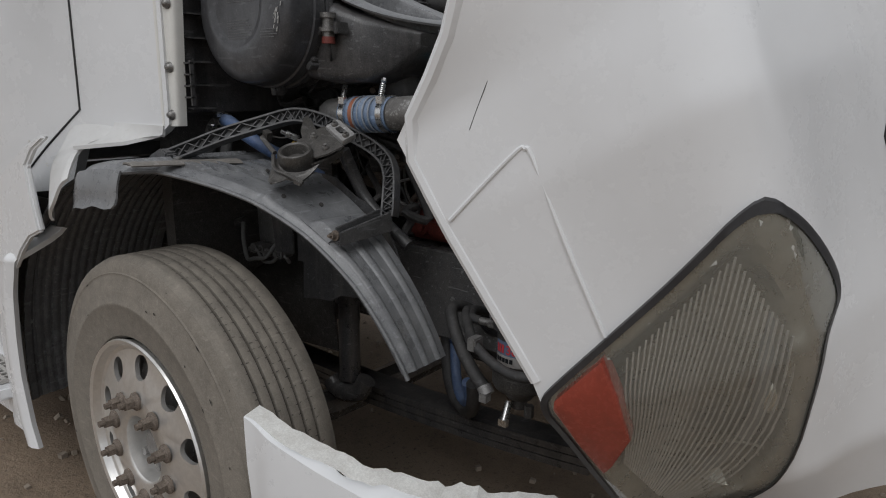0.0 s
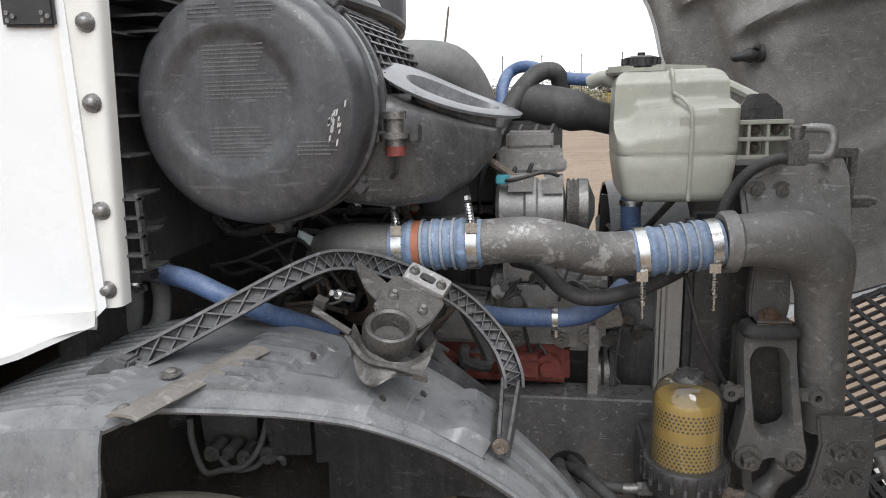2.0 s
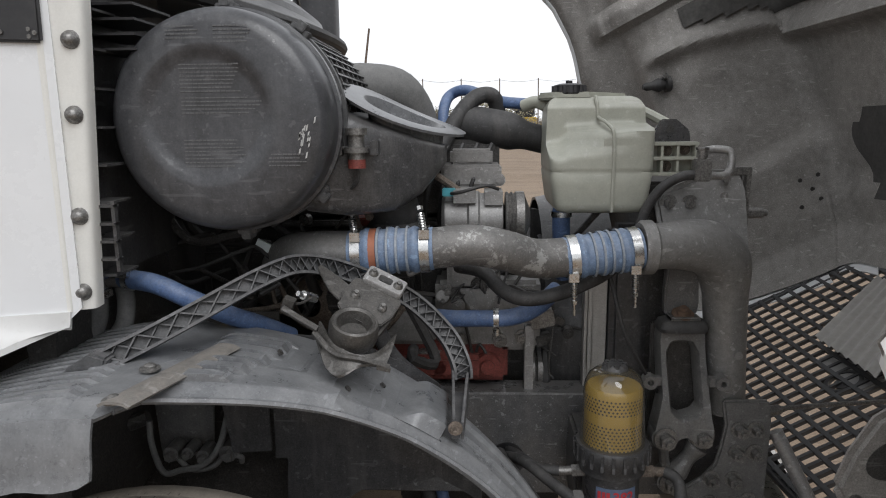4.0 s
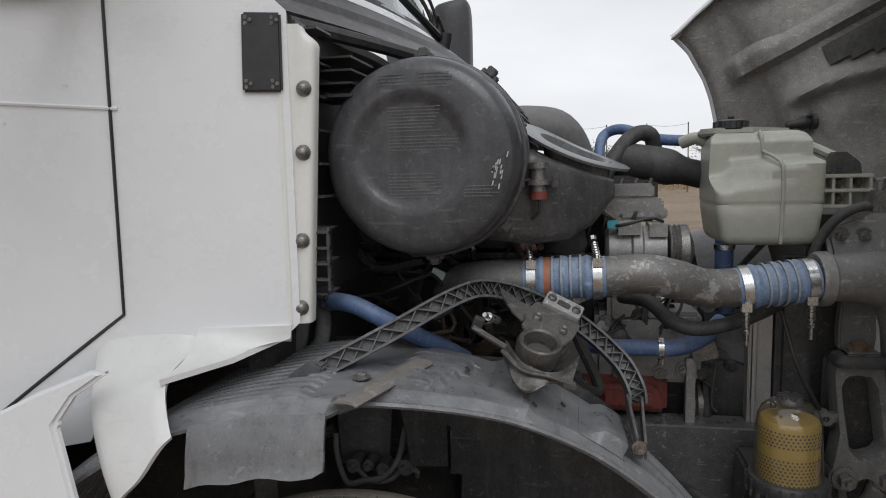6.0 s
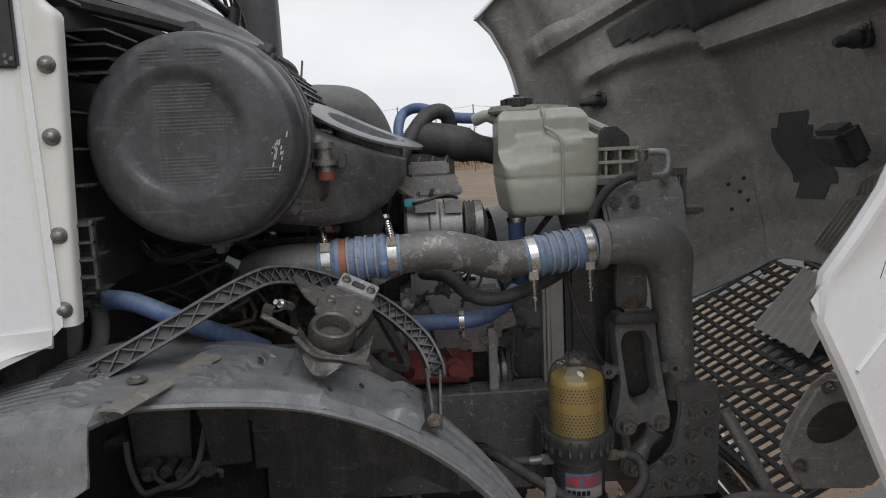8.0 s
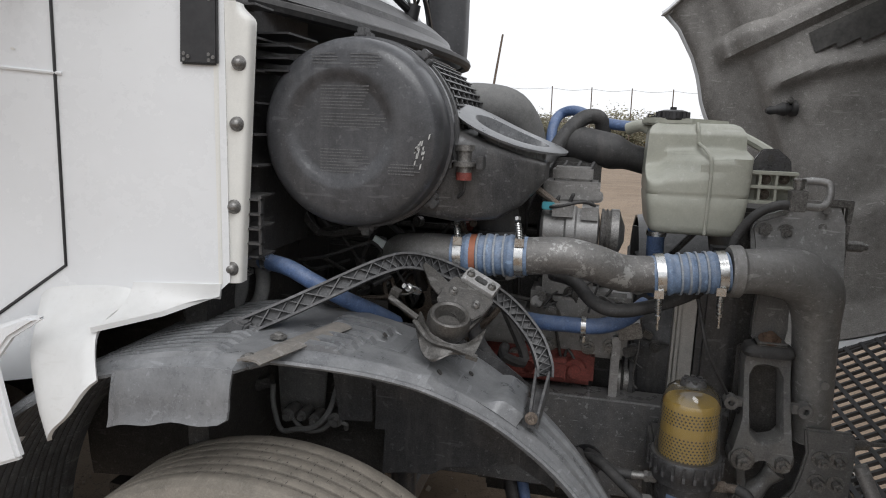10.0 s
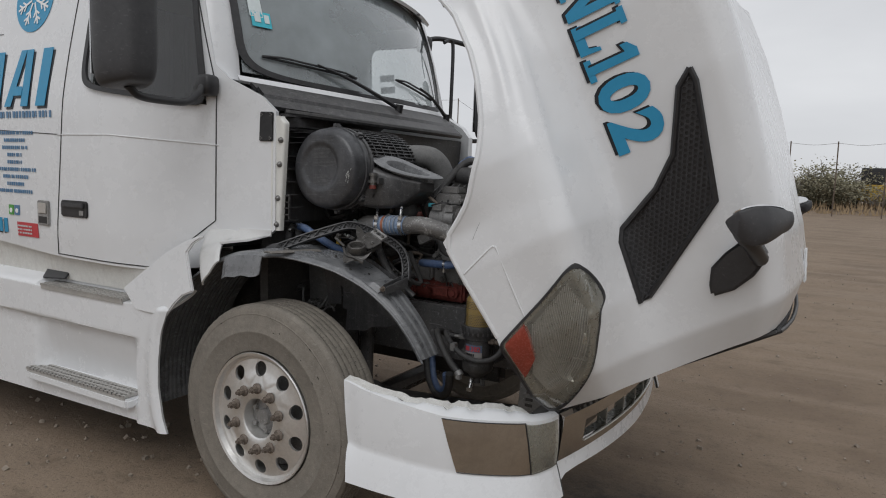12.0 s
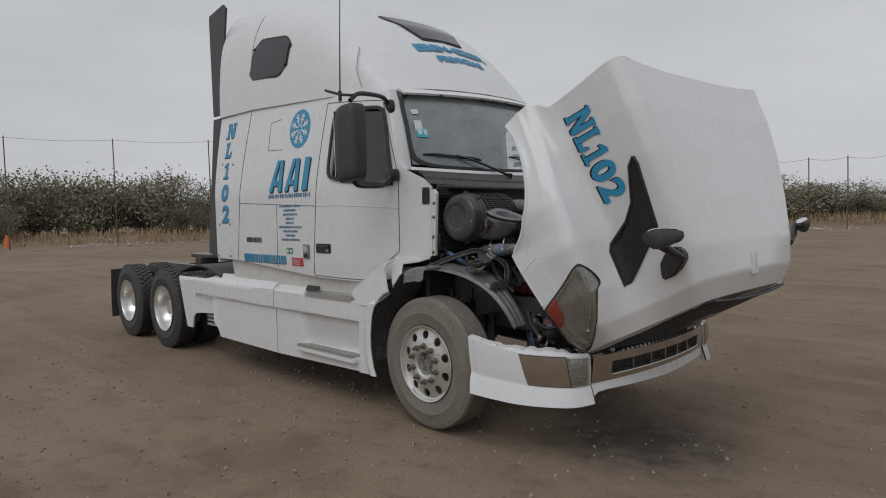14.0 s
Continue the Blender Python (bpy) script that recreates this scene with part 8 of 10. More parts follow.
def build_truss():
    """The moulded lattice arch that carries the hood seal."""
    line = smooth_path([(-0.069, -1.020, 1.286), (-0.001, -0.980, 1.317), (0.067, -0.930, 1.350), (0.132, -0.855, 1.381), (0.180, -0.815, 1.399), (0.209, -0.790, 1.401), (0.242, -0.770, 1.394), (0.276, -0.750, 1.381), (0.329, -0.725, 1.354), (0.378, -0.700, 1.325), (0.417, -0.695, 1.297), (0.456, -0.720, 1.268), (0.489, -0.755, 1.238), (0.509, -0.780, 1.199), (0.512, -0.787, 1.172)], 5)
    across = Vector((0.25, -0.93, 0.28)).normalized()
    outs = []
    for k in range(len(line)):
        way = (line[min(k + 1, len(line) - 1)] - line[max(k - 1, 0)]).normalized()
        outs.append(across.cross(way).normalized() * -1)
    if outs[len(outs) // 2].z < 0:
        outs = [-o for o in outs]
    bm = bmesh.new()
    strip(bm, line, outs, 0.013, 0.018, -0.018, 0.016, across)
    strip(bm, line, outs, -0.018, -0.013, -0.014, 0.014, across)
    strip(bm, line, outs, -0.014, 0.014, -0.006, -0.003, across)
    t = part("lattice_arch", bm, truss_grey, truck, "grey plastic lattice arch over the wheel liner")
    total = len(line) - 1
    bm = bmesh.new()
    ribs = 34
    for k in range(ribs):
        for flip in (0, 1):
            n0, n1 = (-0.014, 0.014) if (k + flip) % 2 else (0.014, -0.014)
            f0, f1 = k / ribs * total, (k + 1) / ribs * total
            i0, i1 = min(int(f0), total - 1), min(int(f1), total - 1)
            p = line[i0].lerp(line[i0 + 1], f0 - i0) + outs[i0] * n0
            q = line[i1].lerp(line[i1 + 1], f1 - i1) + outs[i1] * n1
            strip(bm, [p, q], [outs[i0], outs[i1]], -0.0016, 0.0016, -0.004, 0.013 - 0.006 * flip, across)
    tagged(part("lattice_rib", bm, truss_grey, t), kind="stuff")
    # spread feet: a flat rear toe on the liner, a channel at the front that runs out to its bolt
    bm = bmesh.new()
    prism(bm, [(-0.130, 1.255), (-0.100, 1.292), (-0.068, 1.312), (-0.046, 1.300), (-0.052, 1.272), (-0.085, 1.258)], lambda u, v, w: Vector((u, -1.045 + 0.35 * (u + 0.06) + w, v)), 0.035)
    part("rear_foot", bm, truss_grey, t, bevel=0.004)
    bm = bmesh.new()
    top, end = Vector((0.520, -0.788, 1.170)), Vector((0.512, -0.955, 1.158))
    along = end - top
    for du, dz, wide, high in ((0.0, 0.0, 0.005, 0.034), (-0.028, 0.010, 0.005, 0.026)):
        prism(bm, [(0, -high), (1, -high * 0.9), (1, 0.0), (0, high * 0.5)], lambda u, v, w: top + along * u + Vector((du * (1 - 0.5 * u) + w, 0, v + dz)), wide)
    prism(bm, [(-0.028, 0), (0.0, 0), (-0.002, 1), (-0.016, 1)], lambda u, v, w: top + along * v + Vector((u, 0, -0.030 + w)), 0.005)
    part("front_foot", bm, truss_grey, t, "channel foot bolted to the liner", bevel=0.0015)
    bm = bmesh.new()
    hexbolt(bm, (0.503, -0.957, 1.150), (0, -1, 0.1), 0.008)
    part("bolt", bm, rust_steel, t)


build_truss()


def build_mount():
    """Hood rest: a tilted bent plate with a slotted bar, a worn cup and a latch."""
    o = Vector((0.343, -0.854, 1.340))
    right = Vector((0.90, -0.10, -0.43)).normalized()
    up = Vector((0.02, 0.85, 0.53))
    up = (up - right * up.dot(right)).normalized()
    nrm = right.cross(up).normalized()
    lay = lambda u, v, w: o + right * u + up * v + nrm * w
    bm = bmesh.new()
    prism(bm, [(-0.046, 0.040), (-0.040, 0.045), (0.045, 0.042), (0.052, 0.034), (0.050, -0.010), (0.042, -0.034), (0.028, -0.048), (-0.032, -0.048), (-0.046, -0.036), (-0.046, -0.020), (-0.052, -0.004)], lay, 0.006)
    m = part("hood_rest", bm, greasy_cast, truck, "dirty cast bracket with a worn rubber cup", bevel=0.002)
    # turned-down side cheeks of the plate
    bm = bmesh.new()
    prism(bm, [(0.040, 0.0), (0.030, -0.004), (-0.012, -0.006), (-0.042, -0.004), (-0.060, 0.0), (-0.060, -0.012), (-0.02, -0.026), (0.025, -0.024)], lambda u, v, w: lay(0.046 + 0.10 * min(0, u) + w, u, v), 0.005)
    part("cheek", bm, greasy_cast, m, bevel=0.0015)
    # slotted top bar, with the slot cut through
    n = 32
    rim = lambda a, hu, hv, p: (0.006 + 0.92 * hu * math.copysign(abs(math.cos(a)) ** p, math.cos(a)), 0.059 + hv * math.copysign(abs(math.sin(a)) ** p, math.sin(a)))
    bm = bmesh.new()
    loops = []
    for hu, hv, p, w in ((0.043, 0.021, 0.16, 0.002), (0.043, 0.021, 0.16, 0.013), (0.041, 0.019, 0.16, 0.016), (0.015, 0.0085, 0.45, 0.016), (0.014, 0.0075, 0.45, 0.002)):
        loops.append([bm.verts.new(lay(*rim(2 * math.pi * k / n, hu, hv, p), w)) for k in range(n)])
    for p, q in zip(loops, loops[1:] + loops[:1]):
        for k in range(n):
            bm.faces.new((p[k], p[(k + 1) % n], q[(k + 1) % n], q[k]))
    part("top_bar", bm, cast_alloy, m, "scuffed slotted alloy bar")
    for u, v, h in ((-0.020, 0.060, 0.016), (0.032, 0.058, 0.016), (-0.027, 0.0, 0.006), (0.027, 0.0, 0.006)):
        bm = bmesh.new()
        lathe(bm, [(0.0, 0.008), (0.005, 0.0075), (0.0085, 0.004), (0.0095, 0.0)], lay(u, v, h), nrm, 14)
        cyl(bm, lay(u, v, h + 0.006), lay(u, v, h + 0.012), 0.0045, n=6)
        part("bolt", bm, bolt_steel, m)
    axis = Vector((0.20, -0.35, 0.91)).normalized()
    cup = Vector((0.331, -0.926, 1.330))
    bm = bmesh.new()
    lathe(bm, [(0.020, -0.048), (0.036, -0.046), (0.043, -0.034), (0.0435, -0.010), (0.040, -0.001), (0.036, 0.001), (0.031, -0.002), (0.027, -0.014), (0.024, -0.024), (0.0, -0.026)], cup, axis, 36)
    part("cup", bm, greasy_cast, m, "worn cast cup")
    # wavy bent tongue under the cup
    bm = bmesh.new()
    edge_in = smooth_path([(0.268, -0.905, 1.322), (0.295, -0.940, 1.300), (0.335, -0.955, 1.280), (0.372, -0.940, 1.282), (0.398, -0.905, 1.300)], 5)
    edge_out = smooth_path([(0.262, -0.930, 1.300), (0.285, -0.965, 1.262), (0.312, -0.985, 1.250), (0.345, -0.968, 1.262), (0.385, -0.955, 1.258)], 5)
    shell(bm, spread(0, len(edge_in) - 1, len(edge_in) - 1), spread(0, 1, 4), lambda k, v: tuple(edge_in[int(k)].lerp(edge_out[int(k)], v) - Vector((0, 0, 0.006 * math.sin(math.pi * v)))), 0.005)
    part("tongue", bm, greasy_cast, m)
    bm = bmesh.new()
    tube(bm, [(0.262, -0.935, 1.312), (0.300, -0.962, 1.285), (0.345, -0.965, 1.276), (0.392, -0.955, 1.258)], 0.0055, n=8)
    prism(bm, [(0.0, -0.005), (0.022, -0.003), (0.024, 0.003), (0.0, 0.005)], lambda u, v, w: Vector((0.372 + u, -0.960 - w, 1.262 - 0.3 * u + v)), 0.006)
    part("latch_bar", bm, greasy_cast, m)
    # latch lever and its pins to the rear
    bm = bmesh.new()
    prism(bm, [(-0.042, 0.020), (-0.048, -0.022), (-0.076, -0.010), (-0.116, 0.024), (-0.116, 0.036), (-0.090, 0.032)], lambda u, v, w: lay(u, v, w - 0.004), 0.005)
    part("latch_arm", bm, greasy_cast, m, bevel=0.001)
    bm = bmesh.new()
    tube(bm, [(0.207, -0.925, 1.352), (0.235, -0.930, 1.336), (0.268, -0.935, 1.318)], 0.0062, n=8)
    box(bm, (0.205, -0.922, 1.345), (0.224, -0.906, 1.368), Euler((0.2, 0.4, 0)).to_matrix().to_4x4())
    tube(bm, [(0.240, -0.862, 1.352), (0.228, -0.885, 1.350), (0.216, -0.908, 1.356)], 0.0022, n=6)
    part("latch_lever", bm, greasy_cast, m)
    bm = bmesh.new()
    cyl(bm, (0.243, -0.838, 1.346), (0.228, -0.866, 1.360), 0.0085, n=12)
    cyl(bm, (0.228, -0.866, 1.360), (0.222, -0.878, 1.366), 0.005, n=10)
    part("pin", bm, steel, m)
    bm = bmesh.new()
    tube(bm, [(0.335, -0.770, 1.320), (0.345, -0.740, 1.250), (0.372, -0.725, 1.190), (0.430, -0.715, 1.135), (0.50, -0.70, 1.08)], 0.017, n=10)
    part("rest_stay", bm, black_plastic, m, "black stay running down behind the rest")


build_mount()


def build_fuel_filter():
    c = Vector((0.833, -0.66, 0))
    bm = bmesh.new()
    lathe(bm, [(0.0, 0.965), (0.0605, 0.965), (0.062, 0.97), (0.0605, 1.104), (0.055, 1.112), (0.0, 1.112)], c, (0, 0, 1), 40)
    f = part("fuel_filter", bm, yellow_paper, truck, "yellow perforated fuel filter in a clear bowl")
    bm = bmesh.new()
    rows, per = 19, 46
    for j in range(rows):
        z = 0.972 + 0.0072 * j
        if j in (10, 11, 12, 18):
            continue
        for k in range(per):
            a = 2 * math.pi * (k + 0.5 * (j % 2)) / per
            way = Vector((math.cos(a), math.sin(a), 0))
            if way.y > 0.35:
                continue
            p = c + way * 0.0624 + Vector((0, 0, z))
            side = Vector((-way.y, way.x, 0)) * 0.0028
            bm.faces.new([bm.verts.new(p + q) for q in (side, Vector((0, 0, 0.0027)), -side, Vector((0, 0, -0.0027)))])
    tagged(part("perforation", bm, frame_paint, f), kind="stuff")
    bm = bmesh.new()
    lathe(bm, [(0.0, 1.150), (0.018, 1.150), (0.040, 1.145), (0.054, 1.133), (0.0615, 1.115), (0.0645, 1.092), (0.0655, 1.05), (0.0690, 1.00), (0.0700, 0.975)], c, (0, 0, 1), 56)
    b = part("bowl", bm, bowl_clear, f, "smoky clear plastic bowl")
    b.visible_shadow = False
    bm = bmesh.new()
    lathe(bm, [(0.0, 1.159), (0.020, 1.158), (0.026, 1.153), (0.029, 1.144), (0.020, 1.141)], c, (0, 0, 1), 20)
    for k in range(8):
        a = 2 * math.pi * k / 8
        cyl(bm, c + Vector((0.02 * math.cos(a), 0.02 * math.sin(a), 1.150)), c + Vector((0.02 * math.cos(a), 0.02 * math.sin(a), 1.160)), 0.006, n=8)
    part("top_knob", bm, black_plastic, f)
    bm = bmesh.new()
    lathe(bm, [(0.060, 0.985), (0.076, 0.985), (0.079, 0.980), (0.079, 0.955), (0.072, 0.945), (0.072, 0.925), (0.05, 0.915)], c, (0, 0, 1), 48)
    collar = part("collar", bm, black_plastic, f, "ribbed black lock collar")
    bm = bmesh.new()
    box(bm, (-0.0035, -0.003, -0.017), (0.0035, 0.003, 0.017))
    places = [Matrix.Translation(c + Vector((0.079 * math.cos(2 * math.pi * k / 22), 0.079 * math.sin(2 * math.pi * k / 22), 0.965))) @ Matrix.Rotation(2 * math.pi * k / 22, 4, "Z") for k in range(22)]
    rib = part("grip_rib", bm, black_plastic, collar)
    rib.matrix_basis = places[0]
    copies(rib, places[1:])
    bm = bmesh.new()
    lathe(bm, [(0.058, 0.925), (0.061, 0.90), (0.060, 0.79), (0.05, 0.775), (0.0, 0.77)], c, (0, 0, 1), 40)
    body = part("filter_body", bm, frame_paint, f, "dark cast filter body")
    bm = bmesh.new()
    lathe(bm, [(0.056, 0.822), (0.068, 0.818), (0.070, 0.806), (0.070, 0.786), (0.064, 0.772), (0.045, 0.760), (0.030, 0.742), (0.0, 0.740)], c, (0, 0, 1), 36)
    cyl(bm, c + Vector((0.0, 0, 0.745)), c + Vector((0.0, 0, 0.715)), 0.020, n=14)
    cyl(bm, c + Vector((0.045, -0.03, 0.745)), c + Vector((0.045, -0.03, 0.715)), 0.012, n=6)
    part("base", bm, grime, body, "greasy dark filter base")
    bm = bmesh.new()
    cyl(bm, c + Vector((-0.012, -0.030, 0.735)), c + Vector((-0.004, -0.062, 0.700)), 0.010, n=10)
    box(bm, c + Vector((-0.016, -0.070, 0.688)), c + Vector((0.006, -0.056, 0.705)))
    part("drain_cock", bm, steel, f, "bright drain cock")
    arc = lambda u, z, r: c + Vector((r * math.sin(u), -r * math.cos(u), z))
    for name, material, a0, a1, z0, z1 in (("label_band", label_blue, -0.70, 0.75, 0.868, 0.902), ("label_strip", label_pale, -0.70, 0.75, 0.842, 0.868)):
        bm = bmesh.new()
        shell(bm, spread(a0, a1, 14), [z0, z1], lambda u, z: tuple(arc(u, z, 0.0622)), 0.0006)
        part(name, bm, material, f, "faded blue and white filter label")
    lettering("382", 0.04, lambda u, v: arc(-0.10 + u / 0.062, 0.872 + v, 0.0634), "label_number", red_vinyl, f, bold=0.001, fit=(0.045, 0.024))
    bm = bmesh.new()
    for k in range(3):
        a = -0.62 + 0.15 * k
        shell(bm, [a, a + 0.11], [0.873, 0.894], lambda u, z: tuple(arc(u, z, 0.0634)), 0.0004)
    tagged(part("label_bar", bm, red_vinyl, f), kind="stuff")
    bm = bmesh.new()
    for k in range(5):
        a = -0.62 + 0.17 * k
        shell(bm, [a, a + 0.13], [0.851, 0.862], lambda u, z: tuple(arc(u, z, 0.0634)), 0.0004)
    tagged(part("maker_bar", bm, dark_vinyl, f), kind="stuff")
    for sgn, mt in ((-1, bolt_steel), (1, rust_steel)):
        bm = bmesh.new()
        cyl(bm, c + Vector((sgn * 0.06, -0.01, 0.918)), c + Vector((sgn * 0.088, -0.012, 0.918)), 0.014, n=6)
        cyl(bm, c + Vector((sgn * 0.085, -0.012, 0.918)), c + Vector((sgn * 0.118, -0.014, 0.918)), 0.010, n=12)
        part("fitting", bm, mt, f, "brass hose fitting")
    bm = bmesh.new()
    box(bm, (0.76, -0.62, 0.80), (0.90, -0.50, 0.98))
    part("filter_bracket", bm, frame_paint, f, bevel=0.008)
    hose("supply_hose", [(0.720, -0.674, 0.918), (0.68, -0.66, 0.915), (0.635, -0.58, 0.905), (0.62, -0.45, 0.85)], 0.012, rubber, f)
    hose("return_hose", [(0.945, -0.672, 0.918), (0.967, -0.69, 0.910), (0.966, -0.72, 0.882), (0.93, -0.745, 0.853), (0.869, -0.755, 0.843), (0.80, -0.75, 0.858), (0.749, -0.742, 0.886), (0.70, -0.70, 0.905), (0.65, -0.64, 0.918), (0.615, -0.56, 0.89), (0.62, -0.46, 0.83)], 0.0125, rubber, f, "grey rubber fuel hose looped round the filter")
    bm = bmesh.new()
    box(bm, (0.738, -0.760, 0.870), (0.762, -0.722, 0.903))
    part("hose_clip", bm, cast_dark, f, bevel=0.003)
    hose("drain_hose", [(0.61, -0.46, 0.82), (0.595, -0.56, 0.895), (0.60, -0.635, 0.915), (0.632, -0.675, 0.893), (0.675, -0.695, 0.840), (0.72, -0.705, 0.795), (0.765, -0.710, 0.757)], 0.0165, rubber, f)
    bm = bmesh.new()
    cyl(bm, (0.757, -0.708, 0.765), (0.772, -0.712, 0.748), 0.019, n=14)
    box(bm, (0.762, -0.735, 0.735), (0.782, -0.712, 0.756))
    part("hose_end", bm, cast_alloy, f, "pale hose end clamp")
    hose("coolant_loop", [(0.40, -0.40, 0.80), (0.42, -0.42, 0.70), (0.455, -0.452, 0.615), (0.51, -0.49, 0.570), (0.565, -0.52, 0.563), (0.62, -0.565, 0.595), (0.66, -0.61, 0.655), (0.675, -0.635, 0.72)], 0.020, rubber, f)
    hose("coolant_loop", [(0.44, -0.41, 0.80), (0.455, -0.425, 0.70), (0.485, -0.455, 0.625), (0.53, -0.495, 0.592), (0.58, -0.53, 0.595), (0.625, -0.58, 0.64), (0.645, -0.62, 0.71)], 0.016, blue_hose, f, "blue coolant hose loop")
    # cable hole in the rail behind
    bm = bmesh.new()
    lathe(bm, [(0.040, 0.0), (0.045, 0.0), (0.045, 0.003), (0.040, 0.003)], (0.617, -0.466, 0.834), (0, -1, 0), 28, close=True)
    cyl(bm, (0.617, -0.466, 0.834), (0.617, -0.4675, 0.834), 0.0405, n=28)
    part("rail_hole", bm, trim_black, truck, "dark cable hole in the rail")


build_fuel_filter()


def build_front_bracket():
    """Tall casting that carries the radiator mount, with its oval window, and the bolted plate in front of it."""
    lean = lambda z: -0.545 - 0.055 * ease(z, 1.19, 0.95)
    bm = bmesh.new()
    n = 64
    mid = (1.009, 1.085)

    def by_angle(poly):
        """The outline's crossing with rays from the middle of the window."""
        res = []
        for k in range(n):
            a = 2 * math.pi * (k + 0.5) / n
            best = 0
            for (xa, za), (xb, zb) in zip(poly, poly[1:] + poly[:1]):
                d = np.array([[math.cos(a), xa - xb], [math.sin(a), za - zb]])
                if abs(np.linalg.det(d)) < 1e-9:
                    continue
                s, t = np.linalg.solve(d, [xa - mid[0], za - mid[1]])
                if 0 <= t <= 1 and s > best:
                    best = s
            res.append((mid[0] + best * math.cos(a), mid[1] + best * math.sin(a)))
        return res
    outline = [(0.938, 0.962), (0.948, 1.000), (0.960, 1.050), (0.958, 1.160), (0.956, 1.190), (1.060, 1.190), (1.060, 1.150), (1.066, 1.050), (1.070, 1.000), (1.076, 0.970), (1.066, 0.945), (1.045, 0.940), (1.010, 0.962), (0.985, 0.945), (0.955, 0.940)]
    hole = [(0.980, 1.022), (0.974, 1.140), (0.984, 1.164), (1.006, 1.168), (1.030, 1.164), (1.042, 1.140), (1.046, 1.022), (1.034, 1.008), (1.006, 1.000), (0.992, 1.008)]
    o, h = by_angle(outline), by_angle(hole)
    wide = [(mid[0] + 1.12 * (u - mid[0]), mid[1] + 1.07 * (v - mid[1])) for u, v in h]
    rows = [[bm.verts.new((u, lean(v) + w, v)) for u, v in poly] for poly, w in ((o, 0.055), (o, 0.004), ([(mid[0] + 0.97 * (u - mid[0]), mid[1] + 0.985 * (v - mid[1])) for u, v in o], 0.0), (wide, 0.0), (h, 0.008), (h, 0.055))]
    for p, q in zip(rows, rows[1:] + rows[:1]):
        for k in range(n):
            bm.faces.new((p[k], p[(k + 1) % n], q[(k + 1) % n], q[k]))
    br = part("mount_casting", bm, casting_paint, truck, "tall black casting with an oval window")
    # dark plate added behind the oval window in place of the shade inside
    bm = bmesh.new()
    box(bm, (0.95, -0.495, 0.92), (1.07, -0.480, 1.20))
    part("casting_web", bm, grime, br, bevel=0.004)
    for x, z, y in ((0.966, 0.958, -0.600), (1.050, 0.958, -0.590), (0.986, 0.845, -0.590)):
        bm = bmesh.new()
        cyl(bm, (x, y + 0.05, z), (x, y, z), 0.030, n=24)
        part("boss", bm, casting_paint, br, bevel=0.004)
        bm = bmesh.new()
        lathe(bm, [(0.006, 0.0), (0.026, 0.0), (0.026, 0.004), (0.006, 0.005)], (x, y, z), (0, -1, 0), 20)
        hexbolt(bm, (x, y - 0.003, z), (0, -1, 0), 0.017, 0.020, False)
        part("bolt", bm, bolt_steel, br)
    bm = bmesh.new()
    tube(bm, [(1.045, -0.575, 0.93), (1.025, -0.575, 0.90), (1.000, -0.575, 0.865)], lambda t: 0.022 + 0.004 * math.cos(2 * math.pi * t), n=10)
    tube(bm, [(0.968, -0.575, 0.93), (0.972, -0.575, 0.90), (0.980, -0.575, 0.86)], 0.012, n=8)
    part("lower_link", bm, casting_paint, br)
    for x, y, z in ((0.934, -0.565, 1.080), (1.086, -0.590, 1.088)):
        bm = bmesh.new()
        lathe(bm, [(0.007, 0.0), (0.016, 0.0), (0.016, 0.03), (0.007, 0.03)], (x, y + 0.02, z), (0, -1, 0), 16, close=True)
        box(bm, (min(x, 1.06 if x > 1 else 0.96), y, z - 0.010), (max(x, 1.06 if x > 1 else 0.96), y + 0.018, z + 0.010))
        part("lug", bm, casting_paint, br)
    bm = bmesh.new()
    loops = []
    for hx, hy, dz in ((0.040, 0.020, 0.0), (0.054, 0.034, 0.003), (0.056, 0.036, 0.012), (0.050, 0.030, 0.026), (0.036, 0.022, 0.032)):
        loops.append([bm.verts.new((1.008 + hx * math.copysign(abs(math.cos(a)) ** 0.4, math.cos(a)), -0.530 + hy * math.copysign(abs(math.sin(a)) ** 0.4, math.sin(a)), 1.190 + dz)) for a in [2 * math.pi * k / 28 for k in range(28)]])
    for p, q in zip(loops, loops[1:]):
        for k in range(28):
            bm.faces.new((p[k], p[(k + 1) % 28], q[(k + 1) % 28], q[k]))
    bm.faces.new(loops[-1])
    part("rubber_pad", bm, rubber, br, "squashed rubber mount pad")
    bm = bmesh.new()
    prism(bm, [(0.974, 1.222), (1.046, 1.222), (1.050, 1.250), (1.046, 1.330), (1.040, 1.36), (0.978, 1.36), (0.972, 1.27)], on_y(-0.515, 1), 0.03)
    box(bm, (0.974, -0.560, 1.220), (1.046, -0.515, 1.228))
    part("upper_stay", bm, casting_paint, br, bevel=0.004)
    bm = bmesh.new()
    hexbolt(bm, (1.008, -0.535, 1.230), (0, -0.35, 0.93), 0.016, 0.010)
    part("bolt", bm, mat("orange_rust", (0.13, 0.085, 0.06), 0.85, vary=0.4, scale=40, fine=150), br, "rusty bolt")
    # bolted gusset plate on the rail
    bm = bmesh.new()
    prism(bm, [(1.096, 1.040), (1.200, 1.040), (1.208, 0.99), (1.205, 0.748), (1.012, 0.748), (1.008, 0.818), (1.030, 0.830), (1.062, 0.850), (1.088, 0.885), (1.098, 0.93), (1.106, 0.98)], on_y(-0.560, -1), 0.016)
    plate = part("bolt_plate", bm, casting_paint, truck, "grimy steel plate with rows of bolts", bevel=0.005)
